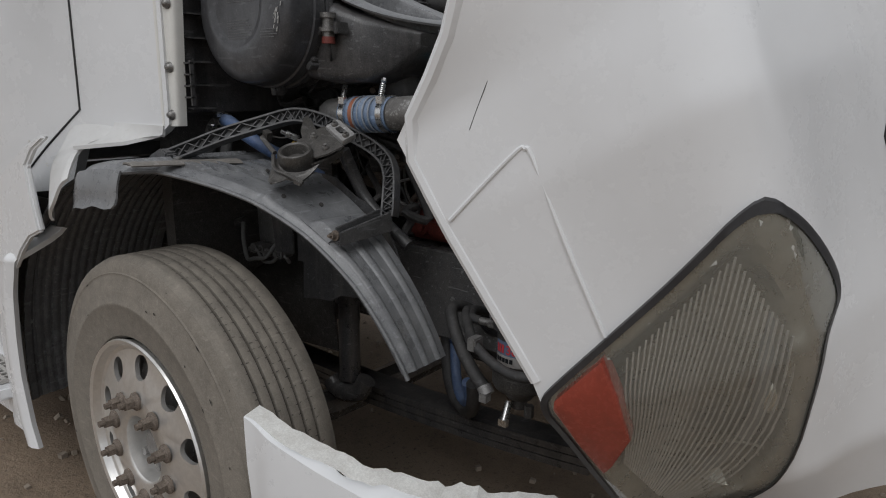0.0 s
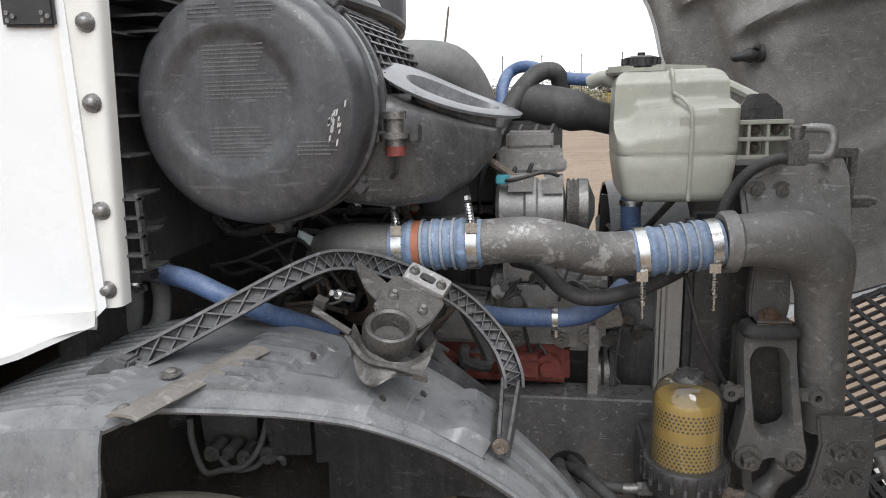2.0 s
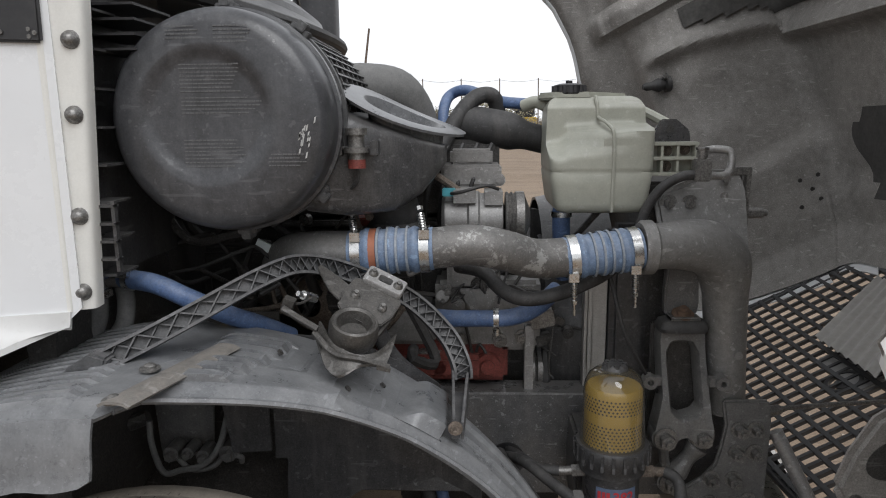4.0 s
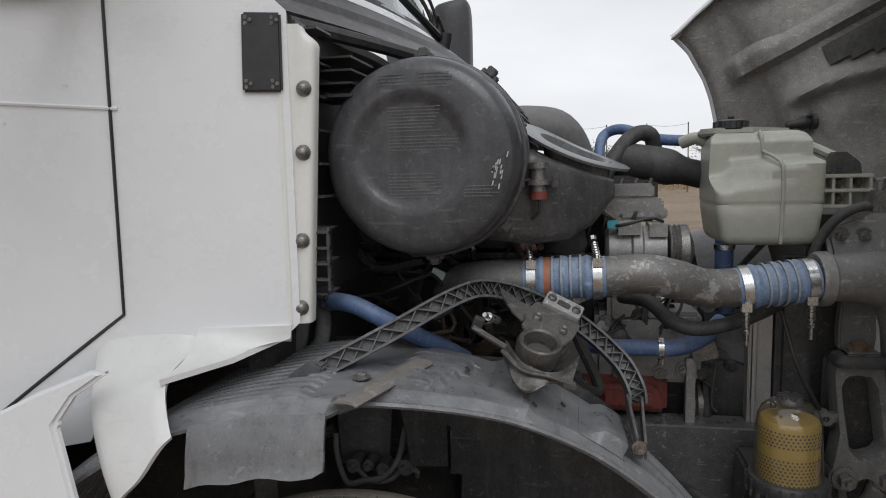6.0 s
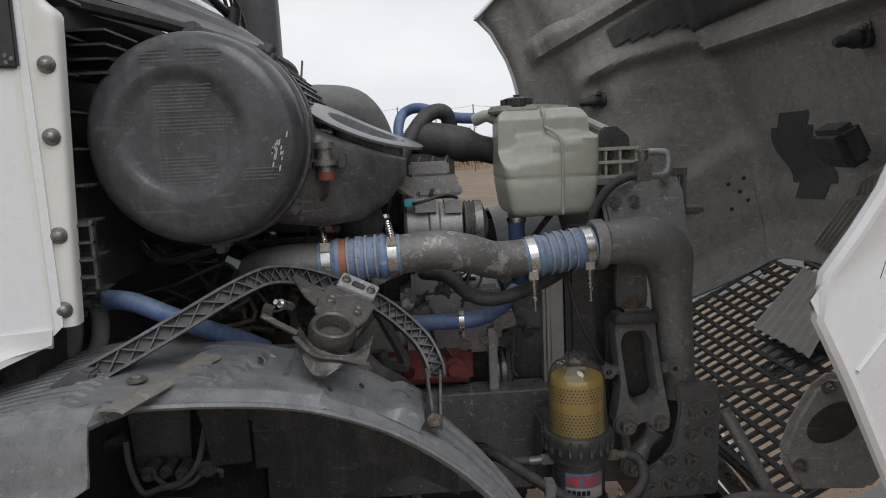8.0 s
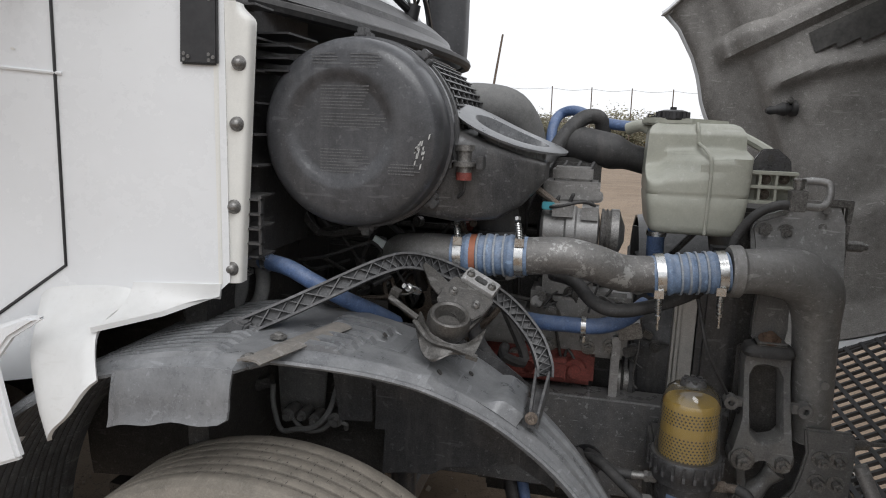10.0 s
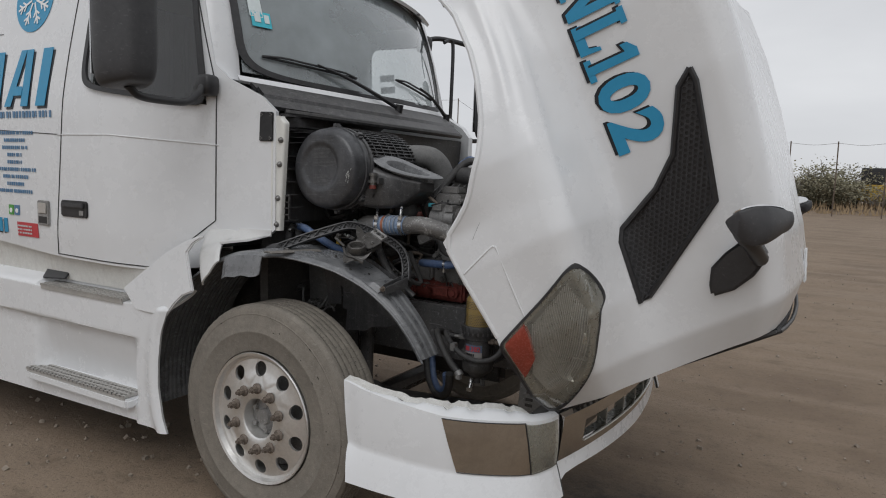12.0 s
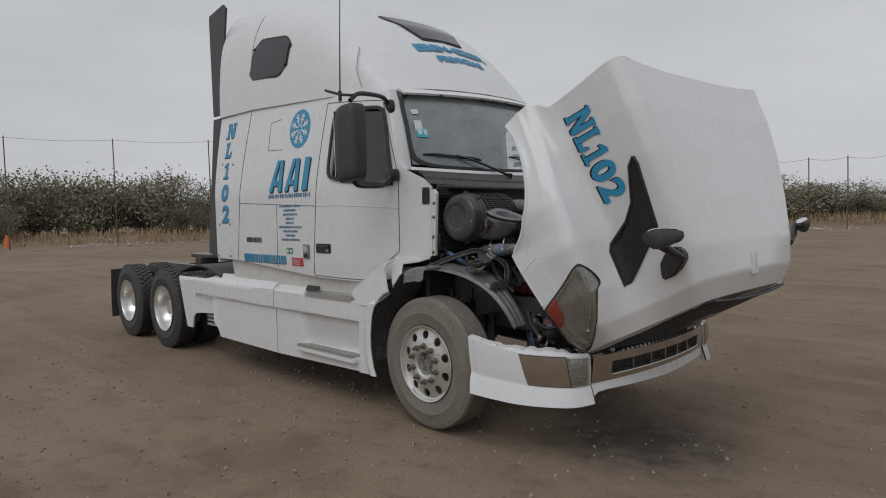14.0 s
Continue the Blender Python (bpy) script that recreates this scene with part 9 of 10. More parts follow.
    for x, z in ((1.137, 0.971), (1.134, 0.915), (1.08, 0.850), (1.13, 0.849), (1.028, 0.791), (1.08, 0.789), (1.133, 0.788), (1.173, 0.972), (1.174, 0.916), (1.169, 0.798)):
        bm = bmesh.new()
        lathe(bm, [(0.006, 0.0), (0.0195, 0.0), (0.0195, 0.003), (0.006, 0.004)], (x, -0.576, z), (0, -1, 0), 18)
        hexbolt(bm, (x, -0.578, z), (0, -1, 0), 0.0145 if x < 1.16 else 0.011, 0.020, False)
        part("bolt", bm, bolt_steel, plate)
    bm = bmesh.new()
    prism(bm, [(1.015, 0.742), (1.150, 0.742), (1.155, 0.700), (1.120, 0.655), (1.110, 0.58), (1.005, 0.58)], on_y(-0.572, -1), 0.008)
    foot = part("perforated_foot", bm, cast_dark, plate, "pale dusty perforated foot plate", bevel=0.003)
    for x, z, w, hh in ((1.068, 0.700, 0.040, 0.034), (1.062, 0.655, 0.036, 0.014), (1.060, 0.628, 0.036, 0.014)):
        bm = bmesh.new()
        prism(bm, [(x - w / 2, z - hh / 2), (x + w / 2, z - hh / 2), (x + w / 2, z + hh / 2), (x - w / 2, z + hh / 2)], on_y(-0.580, -1), 0.001)
        part("slot", bm, grime, foot)
    bm = bmesh.new()
    tube(bm, [(1.16, -0.56, 1.005), (1.268, -0.50, 0.99), (1.42, -0.46, 0.985), (1.64, -0.43, 0.985)], 0.006, n=8)
    cyl(bm, (1.185, -0.55, 1.000), (1.25, -0.512, 0.992), 0.012, n=10)
    part("hood_cable", bm, bolt_steel, plate, "thin hood tie rod")
    # bright stays and a braided line beside the plate
    bm = bmesh.new()
    tube(bm, [(1.225, -0.56, 0.96), (1.30, -0.60, 0.80), (1.34, -0.62, 0.70)], 0.016, n=12, steps=2)
    part("gas_strut", bm, cast_alloy, plate, "bright hood lift strut")
    hose("braided_line", [(1.16, -0.60, 0.70), (1.20, -0.63, 0.76), (1.26, -0.66, 0.785), (1.34, -0.66, 0.77)], 0.012, faded_rubber, plate, "grey braided line")


build_front_bracket()


def build_radiator():
    bm = bmesh.new()
    box(bm, (0.93, -0.42, 0.72), (1.05, 0.42, 1.52))
    rad = part("radiator", bm, grime, truck, "dark radiator core", bevel=0.01)
    bm = bmesh.new()
    box(bm, (0.808, -0.415, 0.75), (0.862, -0.375, 1.38))
    box(bm, (0.814, -0.419, 0.75), (0.828, -0.414, 1.38))
    part("side_post", bm, post_alloy, rad, "bare aluminium radiator side post", bevel=0.003)
    bm = bmesh.new()
    box(bm, (0.865, -0.44, 0.72), (0.955, -0.37, 1.42))
    part("radiator_tank", bm, black_plastic, rad, "black plastic radiator tank", bevel=0.015)
    bm = bmesh.new()
    shell(bm, [math.pi * k / 24 * 2 for k in range(25)], spread(0, 1, 4), lambda a, v: (0.72 + 0.18 * v, 0.36 * (1 + 0.12 * v) * math.cos(a), 1.08 + 0.36 * (1 + 0.1 * v) * math.sin(a)), 0.008)
    part("fan_shroud", bm, black_plastic, rad, "black fan shroud")
    bm = bmesh.new()
    cyl(bm, (0.66, 0, 1.08), (0.76, 0, 1.08), 0.09, n=20)
    for k in range(9):
        a = 2 * math.pi * k / 9
        m = Matrix.Translation((0.74, 0, 1.08)) @ Matrix.Rotation(a, 4, "X") @ Matrix.Translation((0, 0, 0.19)) @ Matrix.Rotation(0.5, 4, "Z") @ Matrix.Diagonal((0.012, 0.10, 0.26, 1))
        bmesh.ops.create_cube(bm, size=1, matrix=m)
    part("fan", bm, black_plastic, rad, "black cooling fan")
    bm = bmesh.new()
    tube(bm, [(0.79, -0.52, 1.40), (0.835, -0.55, 1.33), (0.87, -0.58, 1.20), (0.935, -0.55, 1.08), (0.96, -0.54, 1.045)], 0.0045, n=6)
    part("tie_wire", bm, rubber, rad)


build_radiator()


def build_engine():
    rng = random.Random(21)
    bm = bmesh.new()
    box(bm, (-0.75, -0.30, 0.72), (0.60, 0.28, 1.34))
    eng = part("engine", bm, grime, truck, "oily dark diesel engine with red painted castings", bevel=0.012)
    bm = bmesh.new()
    box(bm, (-0.75, -0.22, 0.48), (-0.42, 0.20, 0.72))
    box(bm, (-0.45, -0.22, 0.60), (0.35, 0.20, 0.72))
    box(bm, (0.30, -0.30, 0.60), (0.80, 0.28, 0.74))
    part("oil_pan", bm, grime, eng, "oily black sump", bevel=0.03)
    for k in range(7):
        x = -0.62 + 0.18 * k
        bm = bmesh.new()
        box(bm, (x, -0.335, 0.80), (x + 0.10, -0.30, 1.28))
        part("block_panel", bm, grime, eng, bevel=0.012)
    bm = bmesh.new()
    box(bm, (-0.70, -0.22, 1.34), (0.52, 0.22, 1.56))
    box(bm, (-0.70, -0.25, 1.38), (0.52, -0.22, 1.42))
    part("valve_cover", bm, grime, eng, bevel=0.03)
    bm = bmesh.new()
    box(bm, (0.26, -0.42, 1.02), (0.62, -0.30, 1.13))
    box(bm, (0.36, -0.46, 1.04), (0.56, -0.36, 1.10))
    for x in (0.33, 0.45, 0.57):
        cyl(bm, (x, -0.46, 1.07), (x, -0.40, 1.07), 0.03, n=14)
    part("red_casting", bm, red_paint, eng, "dirty red painted casting", bevel=0.012)
    bm = bmesh.new()
    for (x0, x1, z0, z1, y) in ((0.44, 0.70, 1.10, 1.28, -0.42), (0.30, 0.44, 1.12, 1.22, -0.44), (0.47, 0.60, 1.26, 1.33, -0.44)):
        box(bm, (x0, y, z0), (x1, y + 0.14, z1))
    box(bm, (0.54, -0.46, 1.20), (0.66, -0.40, 1.26))
    part("front_housing", bm, cast_dark, eng, "grey cast front housing", bevel=0.012)
    for x, z in ((0.47, 1.255), (0.56, 1.255), (0.655, 1.25), (0.655, 1.14), (0.50, 1.13), (0.60, 1.13)):
        bm = bmesh.new()
        hexbolt(bm, (x, -0.425, z), (0, -1, 0), 0.012, 0.010)
        part("bolt", bm, bolt_steel, eng)
    bm = bmesh.new()
    prism(bm, [(0.50, 1.27), (0.60, 1.27), (0.57, 1.21), (0.55, 1.18), (0.53, 1.21)], on_y(-0.47, 1), 0.02)
    part("web_bracket", bm, cast_dark, eng, bevel=0.003)
    bm = bmesh.new()
    for x0, z0, z1 in ((0.660, 0.99, 1.17),):
        box(bm, (x0, -0.44, z0), (x0 + 0.022, -0.41, z1))
    part("belt_stay", bm, cast_alloy, eng, bevel=0.002)
    # dark panel added to close a bright gap through the bay
    bm = bmesh.new()
    box(bm, (0.58, -0.30, 0.90), (0.70, -0.27, 1.16))
    part("timing_cover", bm, grime, eng, bevel=0.006)
    # belts and pulleys
    for cx, cy, cz, r in ((0.70, -0.20, 1.20, 0.09), (0.70, 0.05, 1.05, 0.11), (0.68, -0.33, 1.02, 0.06)):
        bm = bmesh.new()
        lathe(bm, [(0.0, 0.0), (r * 0.5, 0.0), (r, 0.004), (r, 0.012), (r - 0.006, 0.016), (r, 0.020), (r, 0.034), (r * 0.5, 0.038), (0, 0.038)], (cx, cy, cz), (1, 0, 0), 28)
        part("pulley", bm, bolt_steel, eng)
    bm = bmesh.new()
    tube(bm, [(0.72, -0.29, 1.20), (0.72, -0.385, 1.02), (0.72, -0.33, 0.96), (0.72, 0.0, 0.94), (0.72, 0.16, 1.06), (0.72, -0.12, 1.27), (0.72, -0.25, 1.26), (0.72, -0.29, 1.20)], 0.011, n=6, steps=4)
    part("belt", bm, rubber, eng, "black serpentine belt")
    # air-conditioning compressor
    c = Vector((0.0, -0.475, 1.445))
    bm = bmesh.new()
    lathe(bm, [(0.0, 0.462), (0.045, 0.462), (0.055, 0.47), (0.057, 0.52), (0.062, 0.525), (0.062, 0.545), (0.057, 0.55), (0.056, 0.60), (0.03, 0.605)], c, (1, 0, 0), 28)
    box(bm, (0.49, -0.535, 1.485), (0.54, -0.44, 1.515))
    box(bm, (0.56, -0.53, 1.48), (0.60, -0.44, 1.51))
    comp = part("compressor", bm, cast_alloy, truck, "dusty aluminium air-conditioning compressor", sharp=30)
    bm = bmesh.new()
    lathe(bm, [(0.03, 0.606), (0.058, 0.608), (0.060, 0.612), (0.054, 0.617), (0.060, 0.622), (0.054, 0.627), (0.060, 0.632), (0.060, 0.65), (0.045, 0.655), (0.02, 0.665), (0.0, 0.665)], c, (1, 0, 0), 32)
    part("clutch", bm, bolt_steel, comp, "grooved compressor clutch pulley")
    for a in range(6):
        p = c + Vector((0.607, 0.05 * math.cos(a * 1.05), 0.05 * math.sin(a * 1.05)))
        bm = bmesh.new()
        hexbolt(bm, Vector((0.545, p.y * 1.0, p.z)), (1, 0, 0), 0.007, 0.01, False)
        part("bolt", bm, bolt_steel, comp)
    hose("compressor_wire", [(0.47, -0.50, 1.505), (0.50, -0.55, 1.51), (0.56, -0.55, 1.525), (0.59, -0.52, 1.515)], 0.004, rubber, comp)
    bm = bmesh.new()
    box(bm, (0.465, -0.535, 1.500), (0.495, -0.515, 1.518))
    part("connector", bm, mat("teal_connector", (0.06, 0.30, 0.36), 0.5, vary=0.2), comp, "teal electrical connector", bevel=0.002)
    bm = bmesh.new()
    box(bm, (0.46, -0.46, 1.515), (0.60, -0.34, 1.565))
    box(bm, (0.48, -0.44, 1.565), (0.58, -0.36, 1.60))
    cyl(bm, (0.595, -0.47, 1.53), (0.595, -0.42, 1.53), 0.014, n=14)
    part("accessory_bracket", bm, cast_dark, truck, "grey cast accessory bracket", bevel=0.006)
    bm = bmesh.new()
    box(bm, (0.42, -0.34, 1.50), (0.60, -0.20, 1.62))
    part("thermostat_housing", bm, grime, truck, "grimy thermostat housing", bevel=0.012)
    # hoses on top
    hose("radiator_hose", [(0.50, -0.28, 1.66), (0.54, -0.30, 1.655), (0.60, -0.31, 1.645), (0.66, -0.30, 1.63), (0.74, -0.29, 1.61)], lambda t: 0.047 - 0.012 * ease(t, 0.6, 0.8), rubber, truck, "thick black upper radiator hose", 20)
    hose("heater_hose", [(0.43, -0.38, 1.54), (0.455, -0.36, 1.60), (0.50, -0.32, 1.68), (0.545, -0.29, 1.725), (0.585, -0.27, 1.725), (0.60, -0.25, 1.68)], 0.0205, rubber, truck, "grey ribbed hose arched over the engine", 14)
    hose("blue_return_hose", [(0.455, -0.25, 1.64), (0.458, -0.22, 1.70), (0.475, -0.18, 1.735), (0.52, -0.20, 1.745), (0.60, -0.25, 1.715), (0.68, -0.29, 1.705)], 0.0145, blue_hose, truck, "blue silicone hose to the reservoir", 12)
    # lower blue hose and black trunk
    hose("lower_blue_hose", [(0.42, -0.50, 1.215), (0.48, -0.545, 1.222), (0.54, -0.555, 1.225), (0.62, -0.555, 1.228), (0.68, -0.53, 1.245), (0.73, -0.48, 1.275)], 0.0195, blue_hose, truck, "blue silicone hose with a bright clamp", 14)
    bm = bmesh.new()
    ring(bm, (0.585, -0.555, 1.227), (1, 0, 0.02), 0.0195, 0.012)
    cyl(bm, (0.585, -0.57, 1.19), (0.585, -0.57, 1.205), 0.008, n=8)
    part("clamp", bm, steel, truck)
    hose("wrapped_hose", [(0.50, -0.50, 1.335), (0.555, -0.56, 1.335), (0.60, -0.60, 1.30), (0.65, -0.61, 1.285), (0.72, -0.60, 1.295), (0.80, -0.57, 1.32), (0.86, -0.53, 1.345)], 0.0165, rubber, truck, "black wrapped hose")
    hose("heater_feed", [(-0.135, -0.80, 1.375), (-0.06, -0.83, 1.372), (0.0, -0.83, 1.345), (0.06, -0.795, 1.303), (0.11, -0.735, 1.262), (0.15, -0.68, 1.222)], 0.0185, blue_hose, truck, "blue heater hose running down into the bay", 14)
    bm = bmesh.new()
    ring(bm, (-0.118, -0.806, 1.375), (1, -0.3, 0), 0.0185, 0.014)
    box(bm, (-0.128, -0.84, 1.385), (-0.108, -0.815, 1.40))
    part("clamp", bm, steel, truck)
    hose("drop_hose", [(-0.185, -0.80, 1.365), (-0.182, -0.815, 1.345), (-0.185, -0.82, 1.30), (-0.205, -0.82, 1.265), (-0.25, -0.82, 1.248), (-0.32, -0.81, 1.24)], 0.020, faded_rubber, truck, "black hose into the firewall", 12)
    hose("branch_hose", [(-0.145, -0.785, 1.36), (-0.14, -0.79, 1.32), (-0.155, -0.79, 1.27), (-0.21, -0.78, 1.225)], 0.017, faded_rubber, truck, "grey branch hose under the firewall", 12)
    hose("tee_pipe", [(-0.125, -0.80, 1.375), (-0.16, -0.797, 1.374), (-0.20, -0.79, 1.376), (-0.235, -0.77, 1.395), (-0.25, -0.74, 1.43)], 0.0165, cast_dark, truck, "dull metal heater pipe tee", 12)
    bm = bmesh.new()
    ring(bm, (-0.183, -0.808, 1.352), (0, 0.2, 1), 0.020, 0.013)
    box(bm, (-0.165, -0.835, 1.346), (-0.150, -0.815, 1.358))
    part("clamp", bm, steel, truck)
    # clutter of lines and harnesses in the shadow below the air cleaner
    for k in range(34):
        x, z = rng.uniform(-0.14, 0.40), rng.uniform(1.22, 1.50)
        p = Vector((x, rng.uniform(-0.66, -0.42), z))
        pts = [p]
        for _ in range(4):
            p = p + Vector((rng.gauss(0.02, 0.07), rng.gauss(0.02, 0.04), rng.gauss(-0.03, 0.06)))
            pts.append(p.copy())
        hose("engine_line", pts, rng.choice((0.004, 0.006, 0.009, 0.013)), rng.choice((rubber, rubber, grime, cast_dark, rubber, rust_steel)), eng, "", 8, 4)
    for k in range(16):
        x, z, y = rng.uniform(-0.12, 0.40), rng.uniform(1.10, 1.46), rng.uniform(-0.56, -0.34)
        bm = bmesh.new()
        s = rng.uniform(0.018, 0.05)
        if k % 2:
            cyl(bm, (x, y, z), (x + rng.uniform(-0.03, 0.03), y - s, z + rng.uniform(-0.02, 0.02)), s * 0.55, n=12)
        else:
            box(bm, (x - s, y - s * 0.7, z - s * 0.8), (x + s, y + s, z + s * 0.8), Euler((rng.uniform(-0.4, 0.4), rng.uniform(-0.4, 0.4), 0)).to_matrix().to_4x4())
        part("engine_fitting", bm, rng.choice((grime, cast_dark, bolt_steel, grime, red_paint)), eng, bevel=0.004)
    bm = bmesh.new()
    box(bm, (0.060, -0.605, 1.392), (0.092, -0.598, 1.412), Euler((0, radians(25), 0)).to_matrix().to_4x4())
    part("wire_tag", bm, pale_sticker, eng, "pale printed wire tag")
    bm = bmesh.new()
    box(bm, (-0.005, -0.66, 1.285), (0.015, -0.64, 1.315))
    part("yellow_cap", bm, yellow_machine, eng, "yellow dipstick cap", bevel=0.003)
    for k in range(16):
        p = Vector((rng.uniform(0.42, 0.66), rng.uniform(-0.44, -0.34), rng.uniform(1.18, 1.40)))
        pts = [p]
        for _ in range(4):
            p = p + Vector((rng.gauss(0.03, 0.05), rng.gauss(0.0, 0.03), rng.gauss(-0.02, 0.06)))
            pts.append(p.copy())
        hose("engine_line", pts, rng.choice((0.003, 0.004, 0.006, 0.008)), rng.choice((rubber, grime, grime, grime)), eng, "", 8, 4)
    for k in range(18):
        x, y, z = rng.uniform(0.40, 0.78), rng.uniform(-0.45, -0.38), rng.uniform(1.05, 1.34)
        bm = bmesh.new()
        size = rng.uniform(0.012, 0.035)
        if k % 3:
            cyl(bm, (x, y, z), (x, y - size, z + rng.uniform(-0.01, 0.01)), size * 0.6, n=12)
            hexbolt(bm, (x, y - size, z), (0, -1, 0), size * 0.3, 0.008, False)
        else:
            box(bm, (x - size, y - size * 0.6, z - size * 0.7), (x + size, y + size, z + size * 0.7), Euler((0, rng.uniform(-0.5, 0.5), 0)).to_matrix().to_4x4())
        part("engine_fitting", bm, rng.choice((grime, cast_dark, greasy_cast, bolt_steel)), eng, bevel=0.003)
    for k in range(5):
        x = 0.44 + 0.035 * k
        hose("harness", [(x - 0.06, -0.40, 1.42), (x - 0.05, -0.46, 1.48 + 0.01 * k), (x - 0.03, -0.43, 1.55), (x, -0.36, 1.61)], 0.005, rubber, eng, "", 6, 4)
    # turbo and exhaust side shapes deep in the bay
    bm = bmesh.new()
    lathe(bm, [(0.03, -0.08), (0.07, -0.06), (0.085, 0.0), (0.07, 0.06), (0.03, 0.08)], (0.16, -0.42, 1.24), (0.2, 1, 0), 24)
    part("turbo", bm, rust_steel, eng, "rusty turbo housing")


build_engine()


def build_heater_box():
    """Ribbed black duct box at the firewall beside the air cleaner."""
    bm = bmesh.new()
    box(bm, (-0.17, -0.93, 1.40), (-0.115, -0.60, 1.92))
    h = part("heater_box", bm, black_plastic, truck, "dusty black ribbed heater box")
    for k in range(9):
        z = 1.41 + 0.062 * k
        bm = bmesh.new()
        box(bm, (-0.115, -0.935, z), (-0.072, -0.86, z + 0.004))
        part("rib", bm, black_plastic, h)
    for k in range(4):
        bm = bmesh.new()
        z = 1.785 + 0.024 * k
        box(bm, (-0.11, -0.90, z), (-0.02, -0.76, z + 0.004))
        part("louvre", bm, trim_black, h)
    bm = bmesh.new()
    box(bm, (-0.112, -0.95, 1.40), (-0.106, -0.90, 1.92))
    box(bm, (-0.066, -0.945, 1.42), (-0.060, -0.935, 1.54))
    for k in range(4):
        box(bm, (-0.110, -0.95, 1.44 + 0.03 * k), (-0.060, -0.93, 1.444 + 0.03 * k))
    part("rack", bm, black_plastic, h)


build_heater_box()


def build_corner_flange():
    """Bolted cream flange on the cab corner, with its black plate."""
    bm = bmesh.new()
    turn = smooth_path([(-0.124, -1.004, 0), (-0.118, -0.998, 0), (-0.112, -0.991, 0), (-0.104, -0.986, 0), (-0.088, -0.983, 0), (-0.072, -0.978, 0), (-0.066, -0.968, 0), (-0.068, -0.945, 0)], 3)

    def face(u, z):
        k = u * (len(turn) - 1)
        p = turn[min(int(k), len(turn) - 2)].lerp(turn[min(int(k), len(turn) - 2) + 1], k - min(int(k), len(turn) - 2))
        wall = cab_y(p.x, z) + 0.002 if u < 0.1 else 0
        return (p.x - 0.06 * (1.794 - z) * ease(u, 0.15, 0.5) - 0.03 * ease(z, 1.87, 1.905) * ease(u, 0.5, 0.8), -wall if wall else p.y, z)
    shell(bm, spread(0, 1, 21), spread(1.365, 1.86, 12) + spread(1.87, 1.905, 5), face, 0.005)
    f = part("corner_flange", bm, cream, truck, "yellowed bolt flange at the cab corner")
    for z in (1.793, 1.680, 1.520, 1.395):
        bm = bmesh.new()
        lathe(bm, [(0.0, 0.014), (0.006, 0.013), (0.011, 0.008), (0.0125, 0.003), (0.015, 0.0)], (-0.083 - 0.06 * (1.794 - z), -0.981, z), (0.1, -1, 0), 16)
        part("bolt", bm, bolt_steel, f, "weathered round-head bolt")
    bm = bmesh.new()
    prism(bm, [(-0.178, 1.786), (-0.113, 1.786), (-0.111, 1.922), (-0.174, 1.922)], lambda u, v, w: Vector((u, -cab_y(u, v) - 0.002 - w, v)), 0.008)
    p = part("vent_plate", bm, trim_black, truck, "black mounting plate with corner screws", bevel=0.006)
    for x, z in ((-0.167, 1.800), (-0.125, 1.800), (-0.164, 1.908), (-0.122, 1.908)):
        bm = bmesh.new()
        y = -cab_y(x, z) - 0.010
        for k in range(3):
            a = 2.1 * k
            cyl(bm, (x + 0.006 * math.cos(a), y, z + 0.006 * math.sin(a)), (x + 0.006 * math.cos(a), y - 0.002, z + 0.006 * math.sin(a)), 0.0035, n=8)
        part("screw", bm, bolt_steel, p)


build_corner_flange()


# ---- the truck: cab fittings ----
def rounded_box(bm, lo, hi, power=0.35, n=28, m=14):
    """A soft-cornered box, as a superellipsoid."""
    lo, hi = Vector(lo), Vector(hi)
    c, h = (lo + hi) / 2, (hi - lo) / 2

    def pw(v):
        return math.copysign(abs(v) ** power, v)
    rows = []
    for j in range(m + 1):
        b = math.pi * (j / m - 0.5)
        rows.append([bm.verts.new((c.x + h.x * pw(math.cos(b)) * pw(math.cos(a)), c.y + h.y * pw(math.cos(b)) * pw(math.sin(a)), c.z + h.z * pw(math.sin(b)))) for a in [2 * math.pi * k / n for k in range(n)]])
    for p, q in zip(rows, rows[1:]):
        for k in range(n):
            bm.faces.new((p[k], p[(k + 1) % n], q[(k + 1) % n], q[k]))
    bmesh.ops.remove_doubles(bm, verts=bm.verts[:], dist=0.0004)
    return bm


